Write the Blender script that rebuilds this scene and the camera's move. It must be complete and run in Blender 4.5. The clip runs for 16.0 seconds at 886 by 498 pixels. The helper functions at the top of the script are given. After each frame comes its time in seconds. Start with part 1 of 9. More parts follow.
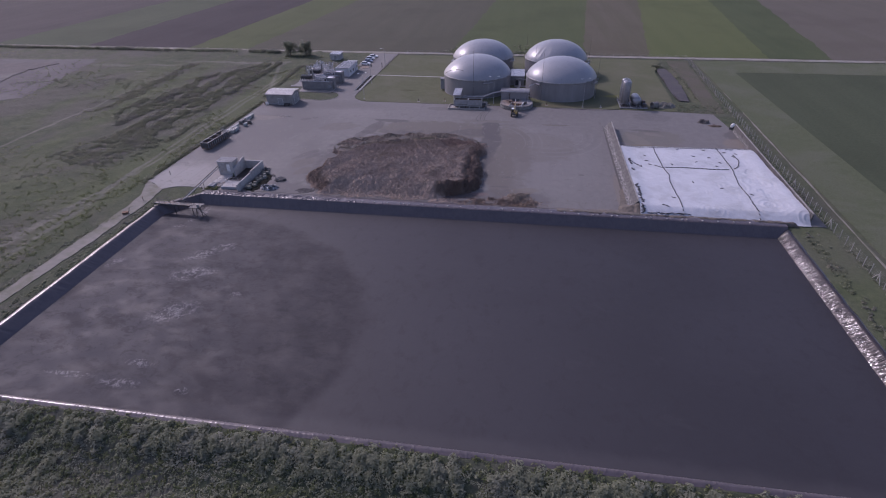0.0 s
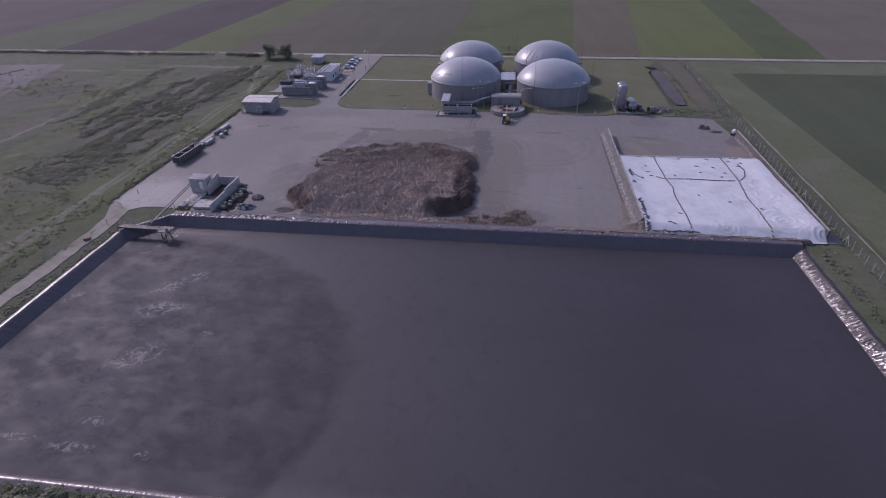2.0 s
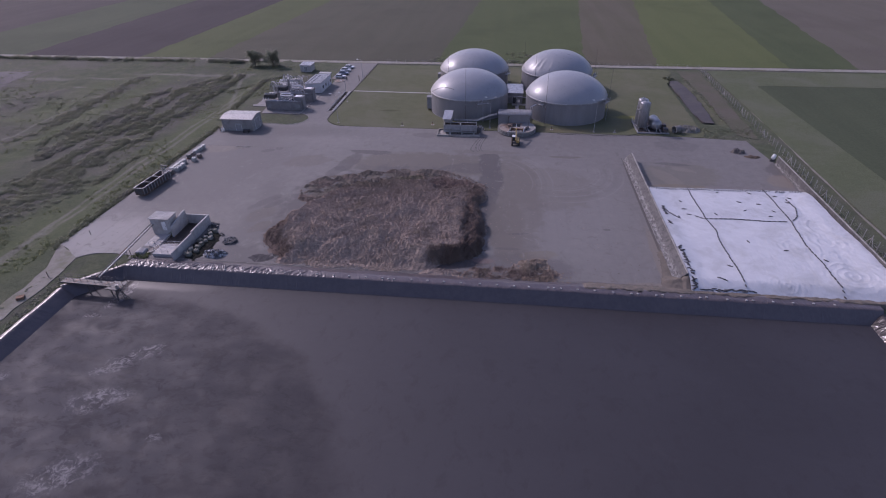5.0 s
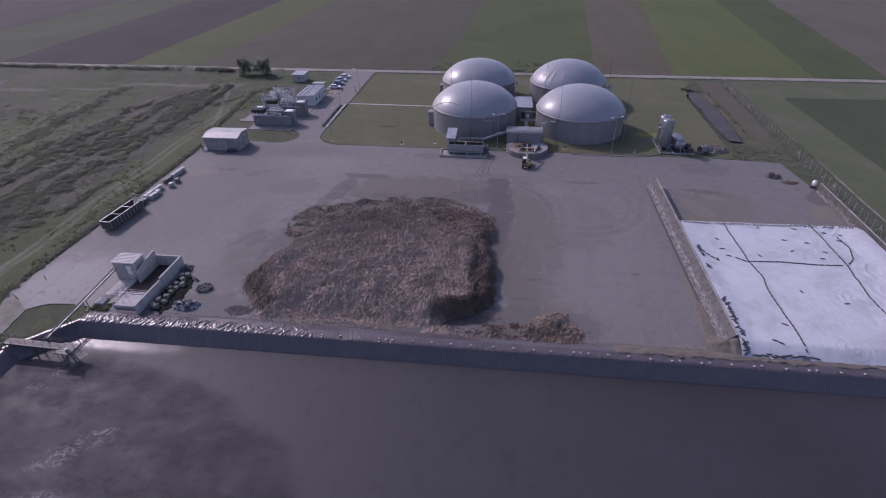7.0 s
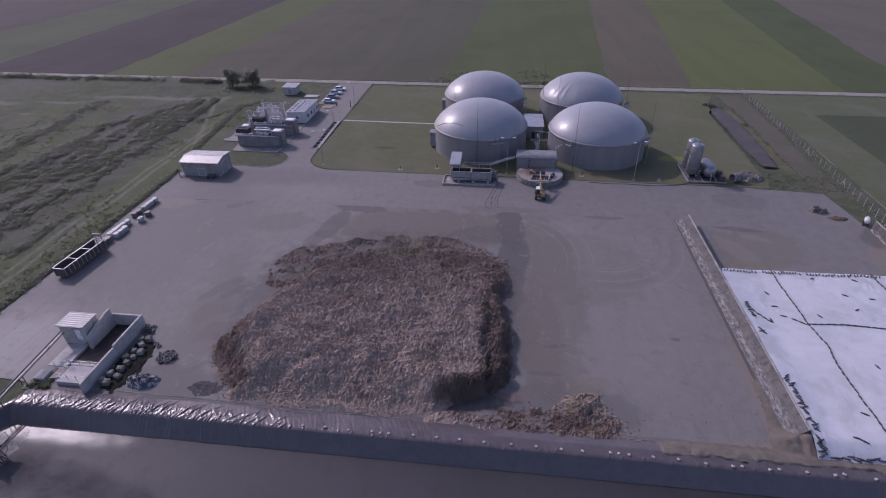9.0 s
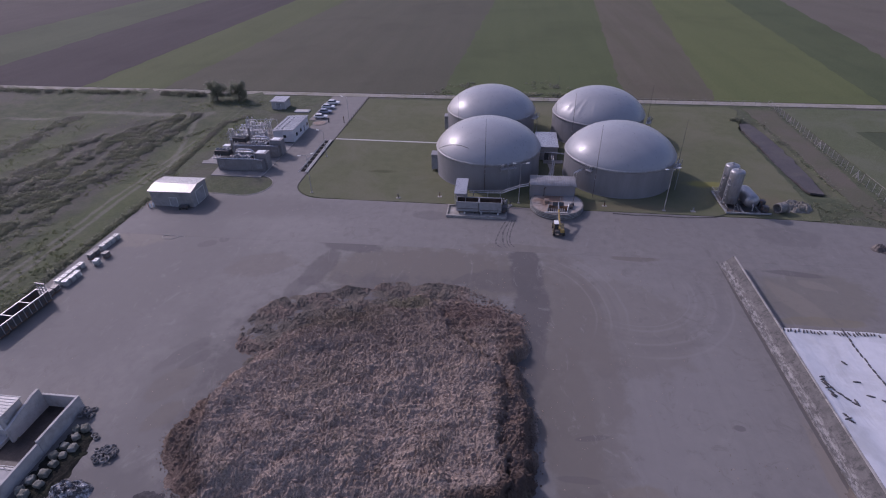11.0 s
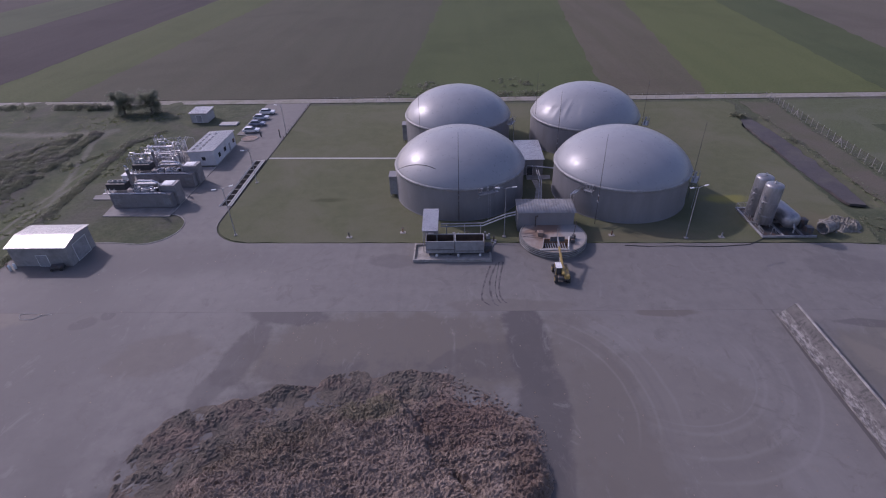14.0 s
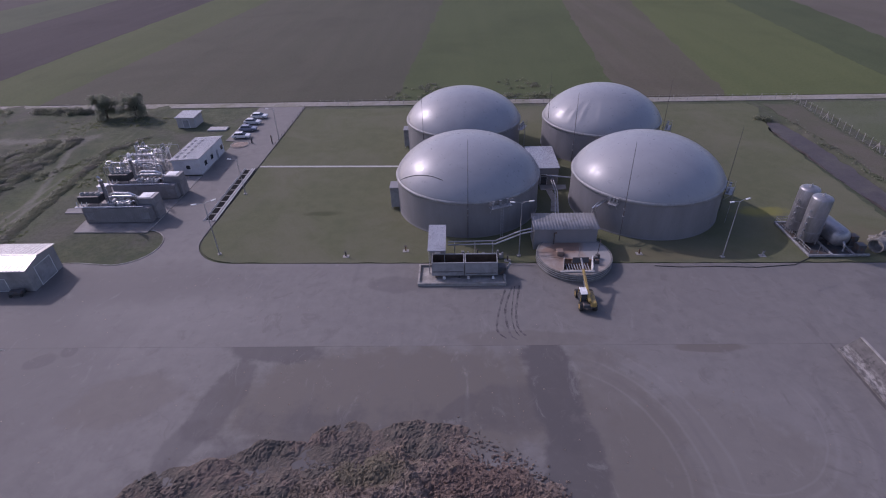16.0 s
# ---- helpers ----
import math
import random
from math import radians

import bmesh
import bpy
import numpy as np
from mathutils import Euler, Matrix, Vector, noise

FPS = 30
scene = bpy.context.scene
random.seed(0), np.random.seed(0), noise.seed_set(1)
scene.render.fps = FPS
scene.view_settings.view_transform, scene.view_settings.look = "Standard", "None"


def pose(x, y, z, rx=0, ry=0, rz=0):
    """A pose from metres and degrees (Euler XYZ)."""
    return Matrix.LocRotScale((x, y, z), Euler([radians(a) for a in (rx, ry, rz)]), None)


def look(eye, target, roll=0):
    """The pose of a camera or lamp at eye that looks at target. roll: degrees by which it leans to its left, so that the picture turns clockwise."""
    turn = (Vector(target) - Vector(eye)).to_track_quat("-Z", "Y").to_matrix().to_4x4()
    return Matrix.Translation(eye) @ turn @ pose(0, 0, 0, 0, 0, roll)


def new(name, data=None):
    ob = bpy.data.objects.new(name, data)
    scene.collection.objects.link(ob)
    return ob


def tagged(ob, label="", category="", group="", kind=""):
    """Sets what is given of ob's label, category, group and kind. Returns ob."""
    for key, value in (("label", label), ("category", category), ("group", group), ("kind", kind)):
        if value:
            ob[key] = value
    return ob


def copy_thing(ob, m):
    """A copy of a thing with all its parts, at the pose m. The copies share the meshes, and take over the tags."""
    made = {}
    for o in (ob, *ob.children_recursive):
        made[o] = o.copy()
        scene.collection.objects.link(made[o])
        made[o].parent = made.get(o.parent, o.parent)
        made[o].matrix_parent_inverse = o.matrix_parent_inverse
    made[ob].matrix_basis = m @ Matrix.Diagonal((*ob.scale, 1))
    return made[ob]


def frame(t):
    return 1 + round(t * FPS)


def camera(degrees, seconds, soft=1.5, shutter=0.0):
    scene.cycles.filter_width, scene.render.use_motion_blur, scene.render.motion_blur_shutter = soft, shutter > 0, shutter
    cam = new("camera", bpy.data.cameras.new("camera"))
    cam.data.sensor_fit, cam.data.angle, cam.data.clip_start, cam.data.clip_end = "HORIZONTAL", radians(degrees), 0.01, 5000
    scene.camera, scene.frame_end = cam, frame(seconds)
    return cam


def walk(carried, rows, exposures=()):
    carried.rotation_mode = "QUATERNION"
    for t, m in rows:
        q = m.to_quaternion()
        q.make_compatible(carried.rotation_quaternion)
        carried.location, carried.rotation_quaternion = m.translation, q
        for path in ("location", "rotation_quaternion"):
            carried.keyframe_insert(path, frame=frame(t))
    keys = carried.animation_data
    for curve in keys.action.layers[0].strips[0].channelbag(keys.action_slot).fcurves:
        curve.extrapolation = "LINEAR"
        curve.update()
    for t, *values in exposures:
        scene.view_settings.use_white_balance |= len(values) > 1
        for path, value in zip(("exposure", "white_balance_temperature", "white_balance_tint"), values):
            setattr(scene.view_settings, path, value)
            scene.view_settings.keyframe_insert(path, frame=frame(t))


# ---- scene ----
cam = camera(80.7, 16.0, soft=1.1)
PATH = [
    (0, (0.635, 1.465, 57.689), (0.354, 3.129, 56.615), -1.3),
    (0.5, (0.112, 3.65, 57.727), (-0.142, 5.316, 56.65), -1.4),
    (1, (-0.461, 6.064, 57.756), (-0.703, 7.732, 56.678), -1.5),
    (1.5, (-1.087, 8.709, 57.767), (-1.324, 10.375, 56.686), -1.5),
    (2, (-1.751, 11.637, 57.728), (-1.985, 13.302, 56.645), -1.4),
    (2.5, (-2.468, 14.734, 57.65), (-2.698, 16.398, 56.566), -1.4),
    (3, (-3.242, 18.043, 57.548), (-3.469, 19.708, 56.463), -1.3),
    (3.5, (-4.028, 21.509, 57.482), (-4.25, 23.173, 56.394), -1.3),
    (4, (-4.794, 25.192, 57.421), (-5.014, 26.855, 56.333), -1.2),
    (6.5, (-8.562, 44.92, 57.283), (-8.778, 46.581, 56.19), -1.1),
    (7, (-9.408, 49.067, 57.247), (-9.622, 50.729, 56.155), -1.1),
    (7.5, (-10.23, 53.172, 57.242), (-10.442, 54.834, 56.149), -1.0),
    (8, (-11.011, 57.517, 57.236), (-11.222, 59.18, 56.144), -1.0),
    (8.5, (-11.722, 61.84, 57.239), (-11.934, 63.502, 56.147), -1.0),
    (9, (-12.456, 66.212, 57.243), (-12.667, 67.875, 56.152), -1.0),
    (9.5, (-13.246, 70.49, 57.184), (-13.457, 72.152, 56.092), -1.0),
    (10, (-14.114, 74.971, 57.007), (-14.323, 76.633, 55.913), -1.0),
    (10.2, (-14.416, 76.746, 56.885), (-14.624, 78.41, 55.795), -1.0),
    (12.3, (-16.659, 95.145, 52.262), (-16.879, 96.818, 51.189), -1.6),
    (12.5, (-16.901, 96.957, 52.082), (-17.088, 98.631, 51.003), -1.5),
    (13, (-17.656, 101.781, 51.274), (-17.75, 103.455, 50.184), -1.7),
    (13.5, (-18.443, 106.443, 50.299), (-18.52, 108.117, 49.206), -1.8),
    (14, (-19.122, 111.058, 49.24), (-19.19, 112.731, 48.147), -1.8),
    (14.5, (-19.696, 115.221, 48.201), (-19.738, 116.894, 47.107), -1.9),
    (15, (-20.136, 118.471, 47.361), (-20.18, 120.147, 46.271), -1.9),
    (15.5, (-20.477, 120.132, 46.818), (-20.53, 121.813, 45.736), -1.8),
    (16, (-20.771, 120.779, 46.484), (-20.836, 122.456, 45.397), -1.9),
]
walk(cam, [(t, look(eye, target, roll)) for t, eye, target, roll in PATH], [(0.0, 0.05, 5950, 38), (16.0, 0.05, 5950, 38)])

# ---- world, sun ----
SUN_AZ = math.atan2(0.585, -0.81)          # direction towards the sun, in plan
SUN_EL = radians(35.5)
world = bpy.data.worlds.new("sky")
scene.world = world
world.use_nodes = True
wn = world.node_tree
sky = wn.nodes.new("ShaderNodeTexSky")
sky.sky_type = "NISHITA"
sky.sun_disc = False
sky.sun_elevation = SUN_EL
sky.sun_rotation = math.pi / 2 - SUN_AZ
sky.dust_density = 2.0
wn.links.new(sky.outputs[0], wn.nodes["Background"].inputs[0])
wn.nodes["Background"].inputs[1].default_value = 0.137
sun = new("sun", bpy.data.lights.new("sun", "SUN"))
sun.data.energy, sun.data.angle, sun.data.color = 1.98, radians(0.53), (1.0, 0.965, 0.9)
to_sun = Vector((math.cos(SUN_AZ) * math.cos(SUN_EL), math.sin(SUN_AZ) * math.cos(SUN_EL), math.sin(SUN_EL)))
sun.matrix_world = look((-200, 300, 200), Vector((-200, 300, 200)) - to_sun)


# ---- material helpers ----
def ramp(nt, fac, lo, hi, a=0.0, b=1.0):
    n = nt.nodes.new("ShaderNodeMapRange")
    n.interpolation_type = "SMOOTHSTEP"
    for i, v in zip((1, 2, 3, 4), (lo, hi, a, b)):
        n.inputs[i].default_value = v
    nt.links.new(fac, n.inputs[0])
    return n.outputs[0]


def noise_tex(nt, vec, scale, detail=4.0, rough=0.6, distort=0.0):
    n = nt.nodes.new("ShaderNodeTexNoise")
    n.inputs["Scale"].default_value, n.inputs["Detail"].default_value = scale, detail
    n.inputs["Roughness"].default_value, n.inputs["Distortion"].default_value = rough, distort
    nt.links.new(vec, n.inputs["Vector"])
    return n.outputs["Fac"]


def mix(nt, fac, a, b):
    n = nt.nodes.new("ShaderNodeMix")
    n.data_type = "RGBA"
    for sock, v in ((n.inputs[0], fac), (n.inputs[6], a), (n.inputs[7], b)):
        if isinstance(v, (int, float)):
            sock.default_value = v
        elif isinstance(v, tuple):
            sock.default_value = (*v, 1)
        else:
            nt.links.new(v, sock)
    return n.outputs[2]


def calc(nt, op, a, b=0.0):
    n = nt.nodes.new("ShaderNodeMath")
    n.operation = op
    for i, v in enumerate((a, b)):
        if isinstance(v, (int, float)):
            n.inputs[i].default_value = v
        else:
            nt.links.new(v, n.inputs[i])
    return n.outputs[0]


def scaled(nt, vec, sx, sy, sz, rz=0.0):
    n = nt.nodes.new("ShaderNodeMapping")
    n.inputs["Scale"].default_value, n.inputs["Rotation"].default_value = (sx, sy, sz), (0, 0, radians(rz))
    nt.links.new(vec, n.inputs["Vector"])
    return n.outputs[0]


def blank(name, rough=0.8, metal=0.0, spec=0.5):
    m = bpy.data.materials.new(name)
    m.use_nodes = True
    nt = m.node_tree
    b = nt.nodes["Principled BSDF"]
    b.inputs["Roughness"].default_value, b.inputs["Metallic"].default_value = rough, metal
    b.inputs["Specular IOR Level"].default_value = spec
    return m, nt, b, nt.nodes.new("ShaderNodeTexCoord").outputs["Object"]


def bump(nt, b, height, strength, distance):
    n = nt.nodes.new("ShaderNodeBump")
    n.inputs["Strength"].default_value, n.inputs["Distance"].default_value = strength, distance
    nt.links.new(height, n.inputs["Height"])
    nt.links.new(n.outputs[0], b.inputs["Normal"])


def surface(name, c1, c2, scale=1.0, c3=None, scale2=0.15, rough=0.8, metal=0.0, relief=0.3, depth=0.02, fine=12.0, spec=0.5, edge=(0.35, 0.65), stretch=None):
    """Two colours mixed at a fine scale, a third in large patches, and a fine relief."""
    m, nt, b, vec = blank(name, rough, metal, spec)
    if stretch:
        vec = scaled(nt, vec, *stretch)
    shift = nt.nodes.new("ShaderNodeVectorMath")
    shift.operation = "ADD"
    nt.links.new(vec, shift.inputs[0])
    nt.links.new(calc(nt, "MULTIPLY", nt.nodes.new("ShaderNodeObjectInfo").outputs["Random"], 90.0), shift.inputs[1])
    vec = shift.outputs[0]
    col = mix(nt, ramp(nt, noise_tex(nt, vec, scale), *edge), c1, c2)
    if c3:
        col = mix(nt, ramp(nt, noise_tex(nt, vec, scale2, 6, 0.65, 0.4), 0.45, 0.68), col, c3)
    nt.links.new(col, b.inputs["Base Color"])
    grain = noise_tex(nt, vec, fine, 5, 0.7)
    rr = ramp(nt, grain, 0.3, 0.7, max(0.02, rough - 0.1), min(1, rough + 0.1))
    nt.links.new(rr, b.inputs["Roughness"])
    bump(nt, b, grain, relief, depth)
    return m


def blob(nt, vec, cx, cy, rx, ry, rot=0.0, warp=0.35, scale=0.25, soft=0.35):
    """A stain's mask: 1 inside an ellipse with a ragged border, 0 outside."""
    n = nt.nodes.new("ShaderNodeMapping")
    n.vector_type = "TEXTURE"
    n.inputs["Location"].default_value, n.inputs["Rotation"].default_value = (cx, cy, 0), (0, 0, radians(rot))
    n.inputs["Scale"].default_value = (rx, ry, 1000)
    nt.links.new(vec, n.inputs["Vector"])
    ln = nt.nodes.new("ShaderNodeVectorMath")
    ln.operation = "LENGTH"
    nt.links.new(n.outputs[0], ln.inputs[0])
    d = calc(nt, "ADD", ln.outputs["Value"], calc(nt, "MULTIPLY", calc(nt, "SUBTRACT", noise_tex(nt, vec, scale, 5, 0.6), 0.5), 2 * warp))
    return ramp(nt, d, 1 - soft, 1 + soft, 1.0, 0.0)


def ring_mark(nt, vec, cx, cy, rx, ry, width, warp=0.05, scale=0.12):
    """A soft curved line along an ellipse."""
    n = nt.nodes.new("ShaderNodeMapping")
    n.vector_type = "TEXTURE"
    n.inputs["Location"].default_value, n.inputs["Scale"].default_value = (cx, cy, 0), (rx, ry, 1000)
    nt.links.new(vec, n.inputs["Vector"])
    ln = nt.nodes.new("ShaderNodeVectorMath")
    ln.operation = "LENGTH"
    nt.links.new(n.outputs[0], ln.inputs[0])
    d = calc(nt, "ADD", ln.outputs["Value"], calc(nt, "MULTIPLY", calc(nt, "SUBTRACT", noise_tex(nt, vec, scale, 3, 0.5), 0.5), 2 * warp))
    return ramp(nt, calc(nt, "ABSOLUTE", calc(nt, "SUBTRACT", d, 1.0)), 0.0, width, 1.0, 0.0)


# ---- mesh helpers ----
def mesh_object(name, bm, material, parent=None, label="", smooth=False):
    me = bpy.data.meshes.new(name)
    bm.normal_update()
    bm.to_mesh(me)
    bm.free()
    if smooth:
        me.polygons.foreach_set("use_smooth", [True] * len(me.polygons))
    me.materials.append(material)
    ob = new(name, me)
    if parent is not None:
        ob.parent = parent
    if label:
        ob["label"] = label
    return ob


def part(name, bm, material, parent, label="", smooth=False):
    return mesh_object(name, bm, material, parent, label, smooth)


def same(name, ob, m, parent=None):
    """Another object on the mesh of ob."""
    o = new(name, ob.data)
    o.parent = ob.parent if parent is None else parent
    o.matrix_basis = m
    return o


def thing(name, x, y, z=0.0, turn=0.0, label="", category="", group="", kind=""):
    e = new(name)
    e.empty_display_size = 0.5
    e.matrix_basis = pose(x, y, z, 0, 0, turn)
    return tagged(e, label, category, group, kind)


def box(bm, x0, x1, y0, y1, z0, z1, bevel=0.0, m=None):
    vs = [bm.verts.new((x, y, z)) for z in (z0, z1) for y in (y0, y1) for x in (x0, x1)]
    fs = [bm.faces.new([vs[i] for i in f]) for f in ((0, 2, 3, 1), (4, 5, 7, 6), (0, 1, 5, 4), (2, 6, 7, 3), (0, 4, 6, 2), (1, 3, 7, 5))]
    if bevel:
        out = bmesh.ops.bevel(bm, geom=list({e for f in fs for e in f.edges}), offset=bevel, segments=1, affect="EDGES", clamp_overlap=True)
        vs = list({v for f in out["faces"] for v in f.verts} | {v for v in vs if v.is_valid})
    if m is not None:
        bmesh.ops.transform(bm, matrix=m, verts=vs)
    return bm


def cyl(bm, a, b, r, seg=12, r2=None, caps=True):
    a, b = Vector(a), Vector(b)
    q = (b - a).to_track_quat("Z", "Y").to_matrix()
    r2 = r if r2 is None else r2
    rings = []
    for p, rad in ((a, r), (b, r2)):
        rings.append([bm.verts.new(p + q @ Vector((rad * math.cos(2 * math.pi * i / seg), rad * math.sin(2 * math.pi * i / seg), 0))) for i in range(seg)])
    for i in range(seg):
        j = (i + 1) % seg
        bm.faces.new((rings[0][i], rings[0][j], rings[1][j], rings[1][i]))
    if caps:
        bm.faces.new(rings[0][::-1])
        bm.faces.new(rings[1])
    return bm


def tube(bm, pts, r, seg=8):
    """A pipe along points, with mitred bends."""
    pts = [Vector(p) for p in pts]
    rings = []
    for i, p in enumerate(pts):
        d = ((pts[min(i + 1, len(pts) - 1)] - p).normalized() + (p - pts[max(i - 1, 0)]).normalized()).normalized()
        q = d.to_track_quat("Z", "X" if abs(d.z) > 0.9 else "Y").to_matrix()
        rings.append([bm.verts.new(p + q @ Vector((r * math.cos(2 * math.pi * k / seg), r * math.sin(2 * math.pi * k / seg), 0))) for k in range(seg)])
    for a, b in zip(rings, rings[1:]):
        off = min(range(seg), key=lambda s: (a[0].co - b[s].co).length)
        for k in range(seg):
            bm.faces.new((a[k], a[(k + 1) % seg], b[(k + 1 + off) % seg], b[(k + off) % seg]))
    bm.faces.new(rings[0][::-1])
    bm.faces.new(rings[-1])
    return bm


def lathe(bm, profile, seg=48, cx=0.0, cy=0.0):
    """Turns (radius, height) pairs about a vertical axis."""
    rings = []
    for r, z in profile:
        if r < 1e-6:
            rings.append([bm.verts.new((cx, cy, z))])
        else:
            rings.append([bm.verts.new((cx + r * math.cos(2 * math.pi * i / seg), cy + r * math.sin(2 * math.pi * i / seg), z)) for i in range(seg)])
    for a, b in zip(rings, rings[1:]):
        for i in range(seg):
            j = (i + 1) % seg
            f = [a[i % len(a)], a[j % len(a)], b[j % len(b)], b[i % len(b)]]
            f = list(dict.fromkeys(f))
            if len(f) > 2:
                bm.faces.new(f)
    return bm


def slab(bm, pts, z0, z1):
    """An upright prism over an outline in plan, counter-clockwise."""
    lo = [bm.verts.new((x, y, z0)) for x, y in pts]
    hi = [bm.verts.new((x, y, z1)) for x, y in pts]
    bm.faces.new(hi)
    bm.faces.new(lo[::-1])
    for i in range(len(pts)):
        j = (i + 1) % len(pts)
        bm.faces.new((lo[i], lo[j], hi[j], hi[i]))
    return bm


def arc(cx, cy, r, a0, a1, n=8):
    return [(cx + r * math.cos(radians(a0 + (a1 - a0) * i / n)), cy + r * math.sin(radians(a0 + (a1 - a0) * i / n))) for i in range(n + 1)]


def grid_mesh(name, xs, ys, height, material, parent=None, keep=None, smooth=True):
    """A sheet over a grid in plan; keep(x, y) tells which cells are there."""
    nx, ny = len(xs), len(ys)
    verts = [(x, y, height(x, y)) for y in ys for x in xs]
    faces = []
    for j in range(ny - 1):
        for i in range(nx - 1):
            if keep is None or keep((xs[i] + xs[i + 1]) / 2, (ys[j] + ys[j + 1]) / 2):
                a = j * nx + i
                faces.append((a, a + 1, a + nx + 1, a + nx))
    me = bpy.data.meshes.new(name)
    me.from_pydata(verts, [], faces)
    if smooth:
        me.polygons.foreach_set("use_smooth", [True] * len(me.polygons))
    me.materials.append(material)
    ob = new(name, me)
    if parent is not None:
        ob.parent = parent
    return ob


def fbm(x, y, s, octaves=4, seed=0.0):
    return noise.fractal(Vector((x * s, y * s, seed)), 0.9, 2.1, octaves)


def smooth01(t):
    t = max(0.0, min(1.0, t))
    return t * t * (3 - 2 * t)


def steps(a, b, d):
    n = max(1, round((b - a) / d))
    return [a + (b - a) * i / n for i in range(n + 1)]


# ---- materials ----
CONCRETE = surface("concrete", (0.36, 0.34, 0.31), (0.28, 0.265, 0.24), 0.8, (0.2, 0.185, 0.165), 0.3, 0.85, fine=14, depth=0.01)
CONCRETE_OLD = surface("weathered concrete", (0.23, 0.22, 0.2), (0.15, 0.143, 0.13), 1.6, (0.1, 0.095, 0.088), 0.7, 0.9, fine=9, relief=0.2, depth=0.006)
RENDER_WHITE = surface("off-white render", (0.43, 0.412, 0.395), (0.37, 0.355, 0.338), 0.7, (0.3, 0.285, 0.265), 0.45, 0.8, fine=20, depth=0.005)
STEEL = surface("galvanised steel", (0.4, 0.405, 0.41), (0.32, 0.325, 0.33), 3.0, (0.24, 0.24, 0.245), 0.8, 0.5, 0.5, fine=10, depth=0.004)
STEEL_DARK = surface("dark painted steel", (0.06, 0.065, 0.07), (0.09, 0.09, 0.09), 2.0, (0.12, 0.07, 0.045), 0.9, 0.6, 0.2, fine=12, depth=0.004)
STAINLESS = surface("brushed stainless steel", (0.6, 0.6, 0.61), (0.45, 0.45, 0.46), 2.0, None, 1, 0.33, 1.0, fine=8, depth=0.003)
PAINT_GREY = surface("grey painted sheet", (0.3, 0.3, 0.3), (0.26, 0.26, 0.26), 1.0, (0.2, 0.195, 0.19), 0.5, 0.5, 0.0, fine=10, depth=0.004)
PAINT_WHITE = surface("white painted sheet", (0.78, 0.78, 0.76), (0.7, 0.7, 0.68), 1.0, (0.55, 0.54, 0.5), 0.5, 0.45, 0.0, fine=10, depth=0.003)
CLADDING = surface("grey tank cladding", (0.235, 0.232, 0.238), (0.21, 0.207, 0.212), 0.4, (0.18, 0.176, 0.18), 0.12, 0.5, 0.1, fine=6, depth=0.004, stretch=(1, 1, 0.25))
RUBBER = surface("black rubber", (0.02, 0.02, 0.02), (0.035, 0.033, 0.03), 6.0, None, 1, 0.75, fine=20, depth=0.005)
GLASS_DARK = surface("dark window glass", (0.03, 0.035, 0.04), (0.04, 0.045, 0.05), 0.5, None, 1, 0.08, fine=2, relief=0.05, depth=0.002)
GRAVEL = surface("pale gravel", (0.27, 0.25, 0.215), (0.21, 0.195, 0.165), 1.2, (0.16, 0.155, 0.1), 0.12, 0.95, fine=7, depth=0.05)


def film_material(name, rough, base_scale=1.0, spec=0.5):
    m, nt, b, vec = blank(name, rough, 0, spec)
    col = mix(nt, ramp(nt, noise_tex(nt, vec, 1.2, 5, 0.65), 0.35, 0.65), tuple(base_scale * v for v in (0.084, 0.07, 0.072)), tuple(base_scale * v for v in (0.098, 0.083, 0.085)))
    col = mix(nt, ramp(nt, noise_tex(nt, vec, 0.35, 6, 0.65, 0.4), 0.48, 0.68), col, tuple(base_scale * v for v in (0.107, 0.088, 0.088)))
    nt.links.new(col, b.inputs["Base Color"])
    total = None
    for turn, sx, sy, k in ((22, 1.6, 0.22, 1.0), (-14, 2.0, 0.3, 0.6), (40, 3.0, 0.6, 0.4)):
        n = noise_tex(nt, scaled(nt, vec, sx, sy, sx, turn), 1.0, 2, 0.45, 0.3)
        ridge = calc(nt, "POWER", calc(nt, "SUBTRACT", 1.0, calc(nt, "MULTIPLY", calc(nt, "ABSOLUTE", calc(nt, "SUBTRACT", n, 0.5)), 3.0)), 3.0)
        ridge = calc(nt, "MULTIPLY", calc(nt, "MAXIMUM", ridge, 0.0), k)
        total = ridge if total is None else calc(nt, "ADD", total, ridge)
    bump(nt, b, total, 0.12, 0.03)
    return m


FILM = film_material("dusty black pond film", 0.3)
# same film, colour darkened to hold down sun glare on the right bank
FILM_SUNLIT = film_material("sunlit black pond film", 0.14, 0.4, 0.3)
EARTH_TRACK = surface("worn gravel and earth", (0.23, 0.214, 0.18), (0.19, 0.176, 0.146), 0.9, (0.145, 0.142, 0.095), 0.22, 0.95, fine=6, depth=0.05)
YELLOW = surface("yellow machine paint", (0.36, 0.25, 0.07), (0.3, 0.21, 0.06), 2.0, (0.15, 0.11, 0.07), 1.2, 0.5, fine=9, depth=0.004)
RUST = surface("rusty steel", (0.2, 0.1, 0.055), (0.13, 0.07, 0.045), 2.5, (0.3, 0.2, 0.13), 0.8, 0.85, 0.1, fine=11, depth=0.01)


